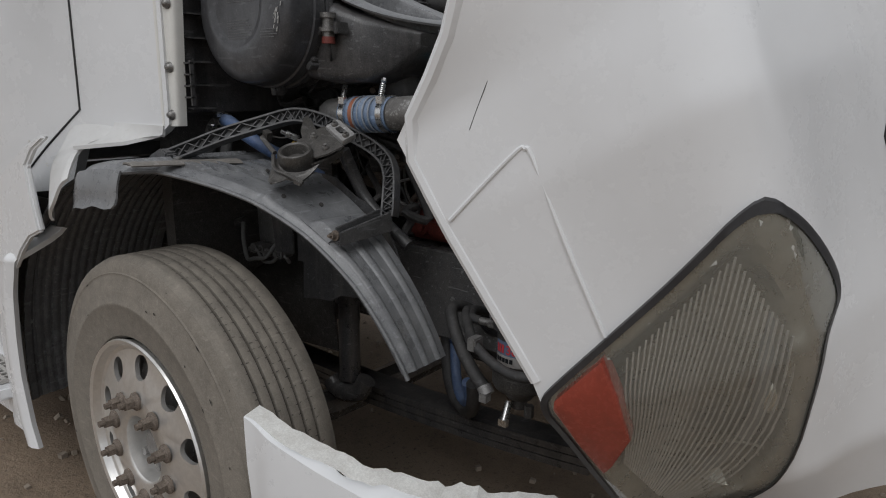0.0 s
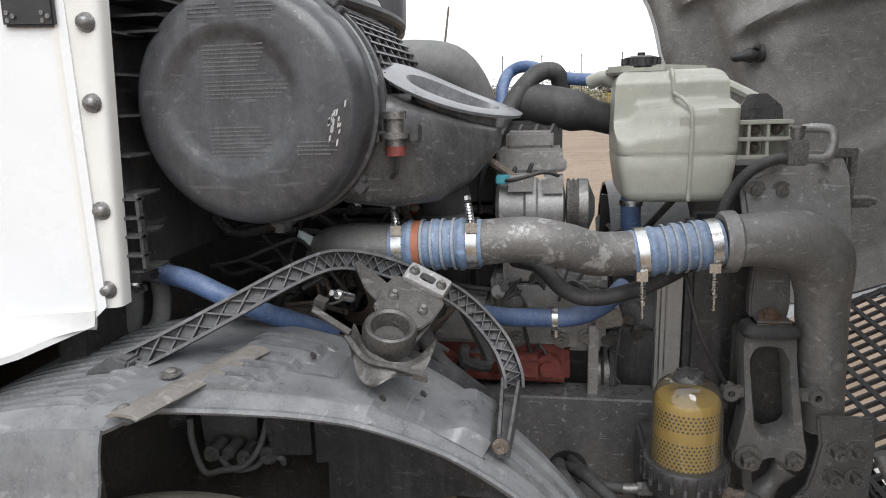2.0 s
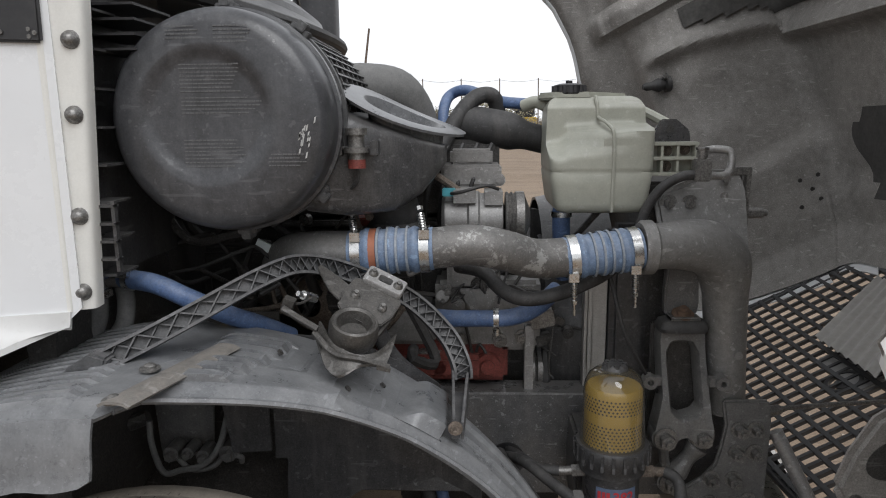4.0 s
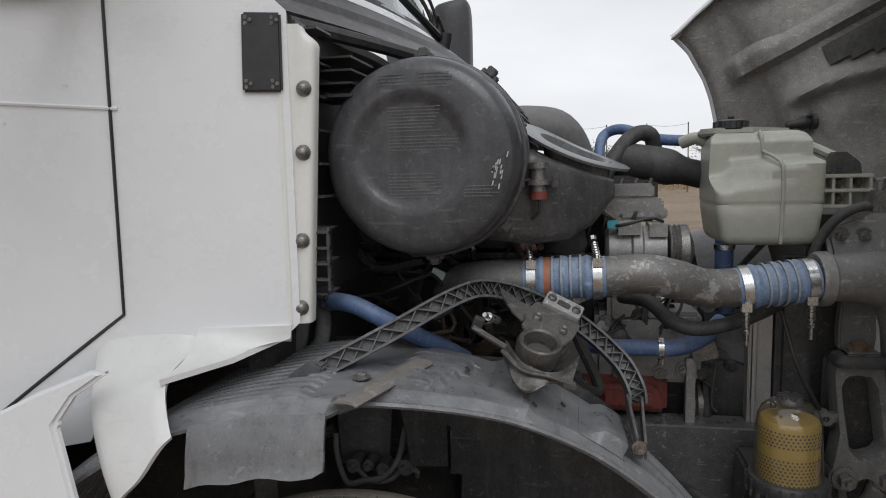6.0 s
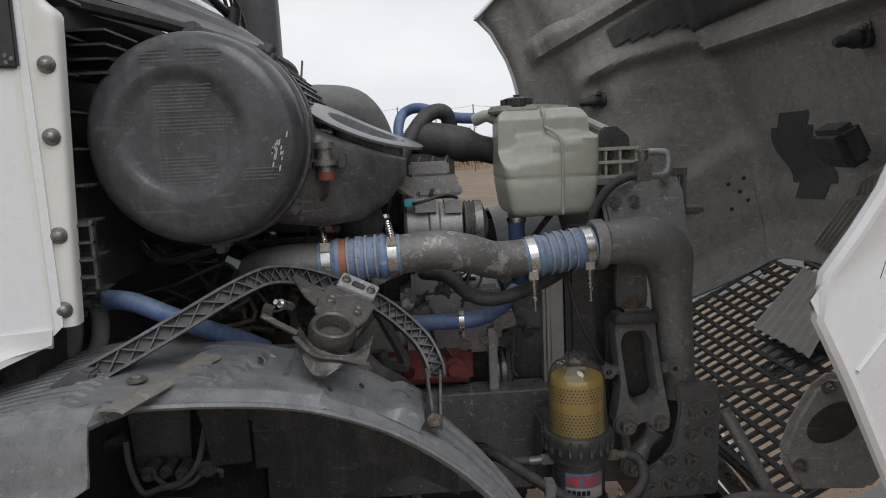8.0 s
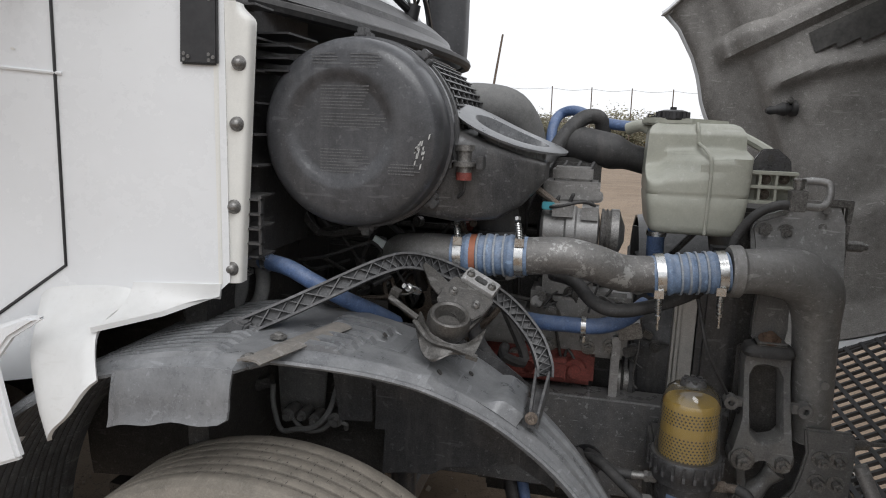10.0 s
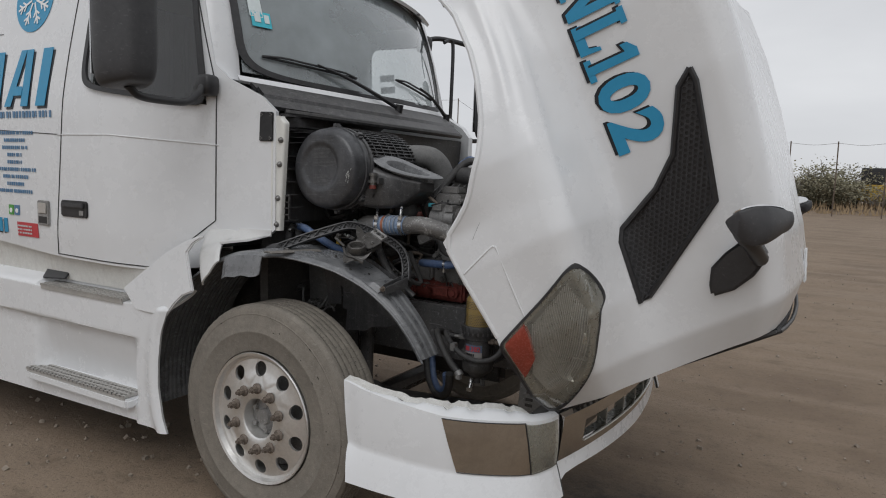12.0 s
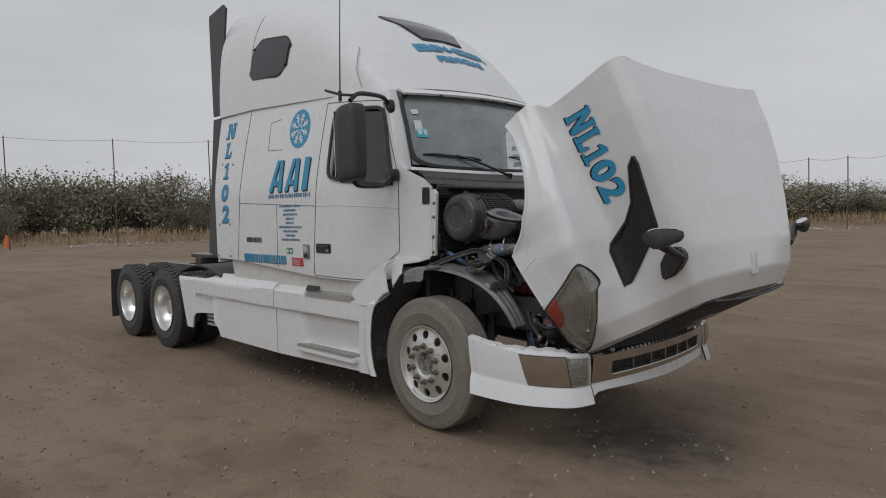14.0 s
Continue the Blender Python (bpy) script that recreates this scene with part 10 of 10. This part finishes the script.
def build_door_mirror(side):
    at = Vector((-0.32 if side < 0 else -0.27, side * 1.60, 2.26))
    bm = bmesh.new()

    def pw(v, p):
        return math.copysign(abs(v) ** p, v)
    rows = []
    for j in range(25):
        b = math.pi * (j / 24 - 0.5)
        ring_ = []
        for k in range(32):
            a = 2 * math.pi * k / 32
            x = 0.105 * pw(math.cos(b), 0.22) * pw(math.cos(a), 0.55)
            y = 0.115 * pw(math.cos(b), 0.22) * pw(math.sin(a), 0.38) * (1 - 0.35 * max(0, x / 0.105))
            z = 0.290 * pw(math.sin(b), 0.5)
            ring_.append(bm.verts.new(at + Vector((x, y, z + 0.02 * x / 0.105))))
        rows.append(ring_)
    for p, q in zip(rows, rows[1:]):
        for k in range(32):
            bm.faces.new((p[k], p[(k + 1) % 32], q[(k + 1) % 32], q[k]))
    bmesh.ops.remove_doubles(bm, verts=bm.verts[:], dist=0.0004)
    head = part("door_mirror", bm, mirror_grey, truck, "tall dark plastic door mirror on two arms" if side < 0 else "", sharp=60)
    bm = bmesh.new()
    prism(bm, [(-0.095, -0.25), (0.095, -0.25), (0.095, 0.25), (-0.095, 0.25)], lambda u, v, w: at + Vector((-0.102 - w, u, v)), 0.006)
    part("mirror_glass", bm, mirror_face, head, "flat mirror glass", bevel=0.002)
    s = side
    bm = bmesh.new()
    tube(bm, [(-0.40, s * 1.10, 2.035), (-0.395, s * 1.16, 2.03), (-0.385, s * 1.20, 1.99), (-0.38, s * 1.27, 1.945), (-0.36, s * 1.42, 1.935), (-0.34, s * 1.54, 1.94), (-0.33, s * 1.60, 1.975)], 0.017, n=12)
    part("lower_arm", bm, trim_black, head, "bent black lower arm")
    bm = bmesh.new()
    rounded_box(bm, (-0.45, s * 1.135 - 0.045, 1.985), (-0.355, s * 1.135 + 0.045, 2.085), 0.5, 16, 8)
    part("arm_mount", bm, trim_black, head, "black knuckle on the door pillar")
    bm = bmesh.new()
    tube(bm, [(-0.555, s * 1.02, 2.60), (-0.545, s * 1.06, 2.655), (-0.50, s * 1.14, 2.68), (-0.42, s * 1.30, 2.675), (-0.36, s * 1.50, 2.655), (-0.335, s * 1.60, 2.59)], 0.018, n=12)
    rounded_box(bm, (-0.62, s * 1.03 - 0.03, 2.56), (-0.50, s * 1.03 + 0.03, 2.68), 0.5, 14, 8)
    part("upper_arm", bm, trim_black, head, "bent black upper arm")
    if side > 0:
        bm = bmesh.new()
        tube(bm, [(-0.43, 1.10, 2.64), (-0.42, 1.17, 2.67), (-0.41, 1.20, 2.62), (-0.41, 1.20, 2.3), (-0.41, 1.19, 2.06), (-0.40, 1.13, 2.02)], 0.014, n=8)
        part("mirror_bracket", bm, trim_black, head, "black tube bracket")
    if side < 0:
        bm = bmesh.new()
        tube(bm, [(-0.657, -1.60, 2.712), (-0.46, -1.60, 2.652), (-0.33, -1.58, 2.632)], 0.011, n=8, steps=1)
        part("aerial_bracket", bm, trim_black, head)
        bm = bmesh.new()
        cyl(bm, (-0.462, -1.60, 2.60), (-0.462, -1.60, 2.68), 0.014, n=10)
        tube(bm, [(-0.462, -1.60, 2.66), (-0.44, -1.60, 3.1), (-0.40, -1.60, 3.75)], lambda t: 0.006 - 0.003 * t, n=8, steps=3)
        part("whip_aerial", bm, trim_black, head, "thin whip aerial on the mirror arm")


build_door_mirror(-1)
build_door_mirror(1)


def build_wipers():
    screen = windscreen(0)

    def at(y, v, lift):
        p = Vector(screen(y / 0.985, v))
        return p + Vector((0.8, 0, 0.55)).normalized() * lift
    for y0, y1, v0, v1, yp in ((-0.86, -0.36, 0.17, 0.14, -0.14), (-0.02, 0.47, 0.20, 0.10, 0.62)):
        bm = bmesh.new()
        tube(bm, [at(y0 + (y1 - y0) * k / 6, v0 + (v1 - v0) * k / 6, 0.016) for k in range(7)], 0.007, n=6, steps=2)
        tube(bm, [at(y0 + (y1 - y0) * k / 6, v0 + (v1 - v0) * k / 6, 0.036 if 0 < k < 6 else 0.018) for k in range(7)], 0.006, n=6, steps=3)
        w = part("wiper", bm, trim_black, truck, "black windscreen wiper resting low on the glass")
        bm = bmesh.new()
        mid = at((y0 + y1) / 2, (v0 + v1) / 2, 0.045)
        foot = at(yp, 0.0, 0.03) + Vector((0.06, 0, -0.04))
        tube(bm, [mid, mid.lerp(foot, 0.4) + Vector((0.01, 0, 0.01)), foot], lambda t: 0.006 + 0.007 * t, n=8)
        cyl(bm, foot - Vector((0, 0, 0.03)), foot + Vector((0.01, 0, 0.02)), 0.022, n=14)
        part("wiper_arm", bm, trim_black, w)


build_wipers()


def build_roof_fittings():
    amber_dark = mat("smoked_amber_lens", (0.16, 0.05, 0.03), 0.3, vary=0.2, bump=0.05, dust=0.2)
    for y in (-0.62, -0.13, 0.10, 0.33, 0.80):
        bm = bmesh.new()
        x = roof_front(y) + 0.012
        prism(bm, [(y - 0.075, 2.762), (y + 0.075, 2.762), (y + 0.062, 2.792), (y - 0.062, 2.792)], lambda u, v, w: Vector((roof_front(u) - 0.005 + w - 0.4 * (v - 2.762), u, v)), 0.03)
        part("marker_light", bm, amber_dark, truck, "smoked amber roof marker light", bevel=0.005)
    # skylight

    def pane(grow):
        def place(s, t):
            x = -1.36 - grow + t * (0.40 + 2 * grow)
            half = between(x, [-1.36, -1.30, -0.96], [0.44, 0.43, 0.25]) + grow
            return (x, s * half, roof_at(x, s * half))
        return place
    bm = bmesh.new()
    shell(bm, spread(-1, 1, 20), spread(0, 1, 10), lambda s, t: tuple(Vector(pane(0.0)(s, t)) + Vector((0.006, 0, 0.006))), 0.004)
    sk = part("skylight", bm, smoked, truck, "smoked roof skylight")
    bm = bmesh.new()
    loop = [Vector(pane(0.012)(-1 + 2 * k / 14, 0)) for k in range(15)] + [Vector(pane(0.012)(1, k / 8)) for k in range(1, 9)] + [Vector(pane(0.012)(1 - 2 * k / 14, 1)) for k in range(1, 15)] + [Vector(pane(0.012)(-1, 1 - k / 8)) for k in range(1, 9)]
    tube(bm, loop, 0.010, n=6, steps=1)
    part("skylight_seal", bm, trim_black, sk)
    # roof lettering over its shadow
    for text, x0, y0, w, h in (("EBEN-EZER", -0.79, -0.47, 0.94, 0.115), ("PRIMICIAS", -0.67, -0.30, 0.60, 0.085)):
        for material, dx, dy, lift in ((navy_vinyl, 0.010, 0.008, 0.003), (blue_vinyl, 0, 0, 0.006)):
            lettering(text, 0.1, lambda u, v: Vector((x0 + dx - 0.75 * v, y0 + dy + u, roof_at(x0 + dx - 0.75 * v, y0 + dy + u) + lift)), "roof_lettering", material, truck, "blue roof lettering with a dim shadow" if dx == 0 else "", bold=0.004, fit=(w, h))
    # seams in the roof shell
    for line in ([(-2.755, 2.90), (-2.74, 3.2), (-2.70, 3.6), (-2.66, 3.85)], [(-0.86, 2.83), (-0.95, 3.0), (-1.03, 3.22)]):
        bm = bmesh.new()
        pts = [(a[0] + (b[0] - a[0]) * k / 6, a[1] + (b[1] - a[1]) * k / 6) for a, b in zip(line, line[1:]) for k in range(6)] + [line[-1]]
        tube(bm, [Vector((x, -roof_side(x, z) - 0.001, z)) for x, z in pts], 0.0035, n=6, steps=1)
        part("roof_seam", bm, panel_grey, truck)
    # sleeper window
    corners = [(-2.738, 3.152), (-2.041, 3.130), (-1.974, 3.482), (-2.644, 3.551)]
    for side in (-1, 1):
        def sleeper(s, t, grow=0.0):
            a, b, c, d = corners
            s, t = s * (1 + grow) - grow / 2, t * (1 + 2 * grow) - grow
            e = 0.06 * (max(0, 0.2 - min(s, 1 - s)) / 0.2) ** 2 * (1 if t > 0.5 else -1) * (2 * abs(t - 0.5)) ** 3
            x = (a[0] * (1 - s) + b[0] * s) * (1 - t) + (d[0] * (1 - s) + c[0] * s) * t
            z = (a[1] * (1 - s) + b[1] * s) * (1 - t) + (d[1] * (1 - s) + c[1] * s) * t - e
            return x, z
        bm = bmesh.new()
        shell(bm, spread(0, 1, 16), spread(0, 1, 8), lambda s, t: (sleeper(s, t, 0.07)[0], side * (roof_side(*sleeper(s, t, 0.07)) + 0.006), sleeper(s, t, 0.07)[1]), 0.02)
        w = part("sleeper_window", bm, trim_black, truck, "dark sleeper window in a black rubber seal" if side < 0 else "")
        bm = bmesh.new()
        shell(bm, spread(0, 1, 16), spread(0, 1, 8), lambda s, t: (sleeper(s, t)[0], side * (roof_side(*sleeper(s, t)) + 0.012), sleeper(s, t)[1]), 0.004)
        part("pane", bm, smoked, w)
        # rear side extenders
        for name, pts in (("upper_extender", [(-3.46, 2.88), (-3.43, 4.10), (-3.50, 4.16), (-3.86, 4.10), (-3.84, 4.02), (-3.64, 2.88)]), ("lower_extender", [(-3.455, 1.26), (-3.455, 2.85), (-3.66, 2.85), (-3.66, 1.30)])):
            bm = bmesh.new()
            prism(bm, pts, lambda u, v, w: Vector((u, side * ((cab_y(-3.4, v) if v < 2.86 else between(v, [2.86, 3.6, 4.1], [1.125, 1.11, 1.02])) + 0.005 - w), v)), 0.025)
            part(name, bm, mirror_grey, truck, "faded dark grey rear side extender" if side < 0 else "", bevel=0.006)


build_roof_fittings()


def on_side(x, z, lift=0.003):
    return Vector((x, -cab_y(x, z) - lift, z))


def plate(bm, outline, lift=0.003, thick=0.0015):
    """A flat sticker that follows the cab side."""
    prism(bm, outline, lambda u, v, w: on_side(u, v, lift + w), thick)
    return bm


def rect(x0, x1, z0, z1):
    return [(x0, z0), (x1, z0), (x1, z1), (x0, z1)]


def build_decals():
    rng = random.Random(12)
    # fleet number down the rear strip
    for ch, cx, z0, h, w in (("N", -3.165, 2.59, 0.165, 0.19), ("L", -3.185, 2.375, 0.165, 0.14), ("1", -3.20, 2.145, 0.17, 0.12), ("0", -3.215, 1.895, 0.185, 0.155), ("2", -3.215, 1.655, 0.19, 0.165)):
        for material, dx, dz, lift in ((dark_vinyl, -0.012, -0.012, 0.002), (blue_vinyl, 0, 0, 0.005)):
            glyph(ch, w, h, lambda u, v, up: on_side(cx - w / 2 + dx + u + 0.18 * v, z0 + dz + v, lift + up), "side_number", material, truck, "blue fleet number with a black shadow" if dx == 0 else "")
    # round logo
    bm = bmesh.new()
    plate(bm, [(-1.736 + 0.178 * math.cos(a), 2.548 + 0.185 * math.sin(a)) for a in [2 * math.pi * k / 48 for k in range(48)]], 0.002)
    logo = part("round_logo", bm, blue_vinyl, truck, "round blue logo with white rays")
    bm = bmesh.new()

    def bar(x0, z0, x1, z1, r):
        d = Vector((x1 - x0, z1 - z0)).normalized() * r
        plate(bm, [(x0 - d.y, z0 + d.x), (x0 + d.y, z0 - d.x), (x1 + d.y, z1 - d.x), (x1 - d.y, z1 + d.x)], 0.005)
    for k in range(8):
        a = 2 * math.pi * (k + 0.5) / 8
        c, s = math.cos(a), math.sin(a)
        bar(-1.736 + 0.025 * c, 2.548 + 0.025 * s, -1.736 + 0.155 * c, 2.548 + 0.155 * s, 0.006)
        for r in (0.075, 0.11):
            for turn in (0.75, -0.75):
                bar(-1.736 + r * c, 2.548 + r * s, -1.736 + r * c + 0.04 * math.cos(a + turn), 2.548 + r * s + 0.04 * math.sin(a + turn), 0.005)
    part("logo_ray", bm, vinyl_white, logo)
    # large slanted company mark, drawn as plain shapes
    for dx, dz, lift, material in ((0.016, -0.014, 0.002, dark_vinyl), (0, 0, 0.005, blue_vinyl)):
        for x0 in (-2.235, -1.945):
            bm = bmesh.new()
            lay = lambda pts: plate(bm, [(x0 + dx + u + 0.05 * v / 0.31, 1.955 + dz + v) for u, v in pts], lift)
            lay([(0.0, 0), (0.065, 0), (0.150, 0.31), (0.095, 0.31)])
            lay([(0.165, 0), (0.235, 0), (0.215, 0.31), (0.152, 0.31)])
            lay([(0.066, 0.06), (0.163, 0.06), (0.160, 0.11), (0.080, 0.11)])
            part("company_mark", bm, material, truck)
        bm = bmesh.new()
        plate(bm, [(-1.635 + dx, 1.955 + dz), (-1.545 + dx, 1.955 + dz), (-1.495 + dx, 2.265 + dz), (-1.585 + dx, 2.265 + dz)], lift)
        part("company_mark", bm, material, truck)

    def words(name, material, x0, x1, z, h, n, parent=truck, lift=0.003):
        """A line of writing that stays plain bars."""
        bm = bmesh.new()
        x = x0
        size = (x1 - x0) / n
        for k in range(n):
            gap = rng.choice((0.3, 0.4, 0.45)) if rng.random() < 0.85 else 0.7
            plate(bm, rect(x, x + size * (1 - gap), z, z + h), lift)
            x += size
        return tagged(part(name, bm, material, parent), kind="stuff")
    words("name_line", navy_vinyl, -2.25, -1.475, 1.893, 0.036, 24)
    for k in range(10):
        half = (0.19, 0.11, 0.13, 0.08, 0.08, 0.21, 0.13, 0.09, 0.17, 0.0)[k]
        if half:
            words("registration_line", navy_vinyl, -1.853 - half, -1.853 + half, 1.80 - 0.041 * k, 0.020, int(half * 2 / 0.021))
    words("serial_line", dark_vinyl, -2.737, -2.404, 1.444, 0.052, 11)
    words("serial_number", blue_vinyl, -2.80, -1.94, 1.240, 0.082, 17, lift=0.004)
    words("serial_shadow", dark_vinyl, -2.808, -1.948, 1.232, 0.082, 17)
    for name, material, box_ in (("green_sticker", green_vinyl, rect(-1.935, -1.885, 1.345, 1.402)), ("blue_sticker", navy_vinyl, rect(-1.875, -1.825, 1.345, 1.402)), ("red_sticker", red_vinyl, rect(-1.854, -1.647, 1.228, 1.308))):
        bm = bmesh.new()
        plate(bm, box_)
        ob = part(name, bm, material, truck)
        if name == "red_sticker":
            for k in range(3):
                words("sticker_line", pale_sticker, -1.845, -1.70, 1.242 + 0.02 * k, 0.009, 9, ob, 0.005)
        else:
            bm = bmesh.new()
            cx = (box_[0][0] + box_[1][0]) / 2
            plate(bm, [(cx + 0.014 * math.cos(a), 1.370 + 0.014 * math.sin(a)) for a in [2 * math.pi * k / 14 for k in range(14)]], 0.005)
            part("sticker_mark", bm, vinyl_white, ob)
    # locker latch
    bm = bmesh.new()
    plate(bm, rect(-1.633, -1.525, 1.305, 1.441), 0.0, 0.012)
    latch = part("locker_latch", bm, cast_alloy, truck, "dull silver paddle latch", bevel=0.004)
    bm = bmesh.new()
    plate(bm, rect(-1.618, -1.540, 1.37, 1.43), 0.012, 0.006)
    part("paddle", bm, alloy, latch, bevel=0.004)
    bm = bmesh.new()
    plate(bm, rect(-1.62, -1.54, 1.315, 1.355), 0.010, 0.003)
    part("latch_plate", bm, trim_black, latch, bevel=0.002)
    # door handle
    bm = bmesh.new()
    plate(bm, [(-1.412, 1.375), (-1.40, 1.366), (-1.19, 1.366), (-1.179, 1.375), (-1.179, 1.445), (-1.19, 1.454), (-1.40, 1.454), (-1.412, 1.445)], 0.0, 0.010)
    h = part("door_handle", bm, trim_black, truck, "black recessed door handle", bevel=0.004)
    bm = bmesh.new()
    plate(bm, rect(-1.395, -1.20, 1.416, 1.444), 0.010, 0.012)
    part("grip", bm, mirror_grey, h, bevel=0.005)
    bm = bmesh.new()
    plate(bm, rect(-1.245, -1.205, 1.378, 1.405), 0.010, 0.003)
    part("lock", bm, cast_alloy, h, bevel=0.002)
    # screws of the rear strip
    for x, z in ((-3.31, 2.307), (-3.05, 2.29), (-3.37, 1.632), (-3.11, 1.632), (-3.41, 1.276), (-3.12, 1.279)):
        bm = bmesh.new()
        p = on_side(x, z, 0.0)
        lathe(bm, [(0.0, 0.008), (0.010, 0.006), (0.014, 0.0)], p, (0, -1, 0), 14)
        part("strip_screw", bm, bolt_steel, truck)
    # paint chips on door and cab edge
    bm = bmesh.new()
    for k in range(26):
        x, z = rng.uniform(-1.4, -0.45), rng.choice((rng.uniform(1.16, 1.24), rng.uniform(1.2, 1.9), 1.80))
        r = rng.uniform(0.002, 0.006)
        plate(bm, [(x + r * rng.uniform(0.5, 1.3) * math.cos(a), z + r * rng.uniform(0.4, 1.0) * math.sin(a)) for a in [2 * math.pi * j / 6 for j in range(6)]], 0.0005, 0.0006)
    tagged(part("paint_chip", bm, white_worn, truck), kind="stuff")
    # windscreen stickers
    screen = windscreen(0)
    for name, material, y0, y1, v0, v1 in (("permit_sticker", pale_sticker, -0.885, -0.825, 0.46, 0.60), ("cyan_sticker", cyan_sticker, -0.880, -0.79, 0.39, 0.50), ("upper_sticker", pale_sticker, -0.885, -0.83, 0.68, 0.74)):
        bm = bmesh.new()
        shell(bm, spread(y0, y1, 4), spread(v0, v1, 4), lambda u, v: tuple(Vector(screen(u / 0.985, v)) + Vector((0.010, 0, 0.005))), 0.001)
        ob = part(name, bm, material, truck)
        if name == "cyan_sticker":
            for k in range(2):
                bm = bmesh.new()
                a, b = y0 + 0.012 + 0.045 * k, y0 + 0.040 + 0.040 * k
                shell(bm, spread(a, b, 2), spread(v0 + 0.03, v1 - 0.02, 2), lambda u, v: tuple(Vector(screen(u / 0.985, v)) + Vector((0.013, 0, 0.007))), 0.001)
                part("sticker_mark", bm, pale_sticker, ob)
    # faded papers on the far side window
    for k in range(3):
        bm = bmesh.new()
        z = 2.20 + 0.09 * k
        shell(bm, spread(-1.05, -0.90, 2), spread(z, z + 0.05, 2), lambda x, zz: (x, cab_y(x, zz) - 0.03, zz), 0.001)
        part("paper_sticker", bm, pale_sticker, truck)


build_decals()


def build_interior():
    # dashboard
    bm = bmesh.new()
    shell(bm, spread(-0.92, 0.92, 16), spread(0, 1, 8), lambda u, v: (-0.22 - 0.28 * (u / 0.98) ** 2 - 0.50 * v, u, 2.01 - 0.03 * v + 0.05 * math.sin(math.pi * min(1, v * 1.1)) * (1 if u > -0.1 else 0.5) - 0.40 * ease(v, 0.85, 1.0)), 0.02)
    part("dashboard", bm, cloth, truck, "dark grey dashboard")
    bm = bmesh.new()
    c = Vector((-0.98, 0.52, 2.0))
    way = Vector((0.75, 0, -0.65)).normalized()
    side = Vector((0, 1, 0))
    up = way.cross(side)
    pts = [c + 0.23 * (side * math.cos(a) + up * math.sin(a)) for a in [2 * math.pi * k / 24 for k in range(25)]]
    tube(bm, pts, 0.016, n=8, steps=1)
    wheel = part("steering_wheel", bm, trim_black, truck, "black steering wheel")
    bm = bmesh.new()
    for a in (0.0, math.pi, -math.pi / 2):
        cyl(bm, c, c + 0.225 * (side * math.cos(a) + up * math.sin(a)), 0.014, n=8)
    cyl(bm, c - way * 0.02, c + way * 0.05, 0.07, n=20)
    cyl(bm, c, c + way * 0.45, 0.03, n=12)
    part("wheel_hub", bm, trim_black, wheel)
    for y in (-0.52, 0.52):
        bm = bmesh.new()
        rounded_box(bm, (-2.13, y - 0.26, 1.62), (-1.62, y + 0.26, 1.80), 0.4, 24, 10)
        seat = part("driver_seat", bm, cloth, truck, "dark cloth cab seat")
        bm = bmesh.new()
        rounded_box(bm, (-2.25, y - 0.25, 1.74), (-2.07, y + 0.25, 2.36), 0.4, 24, 12)
        part("seat_back", bm, cloth, seat)
        bm = bmesh.new()
        rounded_box(bm, (-2.23, y - 0.14, 2.38), (-2.11, y + 0.14, 2.58), 0.5, 18, 10)
        part("head_rest", bm, cloth, seat)
        bm = bmesh.new()
        box(bm, (-2.07, y - 0.2, 1.24), (-1.66, y + 0.2, 1.64))
        part("seat_base", bm, cloth, seat, bevel=0.02)
    bm = bmesh.new()
    shell(bm, spread(-1.10, 1.10, 60), spread(1.26, 2.95, 6), lambda u, v: (-2.42 + 0.025 * math.sin(u * 40), u, v), 0.006)
    part("sleeper_curtain", bm, cloth, truck, "dark pleated sleeper curtain")
    bm = bmesh.new()
    shell(bm, spread(-1.0, 1.0, 8), spread(-2.0, -0.62, 8), lambda u, v: (v, u, 2.74), 0.02)
    part("headliner", bm, mat("grey_headliner", (0.25, 0.24, 0.23), 0.9, vary=0.1), truck)
    bm = bmesh.new()
    rounded_box(bm, (-0.72, -0.12, 2.62), (-0.60, 0.12, 2.70), 0.5, 16, 8)
    part("overhead_box", bm, cloth, truck)


build_interior()


def build_back_of_cab():
    for k in range(3):
        bm = bmesh.new()
        tube(bm, [(-3.5, -0.25 + 0.12 * k, 2.3), (-3.75, -0.2 + 0.1 * k, 2.0), (-3.9, -0.1, 1.6), (-3.85, 0.1 * k, 1.25), (-4.1, 0.1 * k, 1.1)], 0.014, n=8)
        part("air_line", bm, (red_paint, blue_hose, rubber)[k], truck, "coiled trailer air line")


build_back_of_cab()
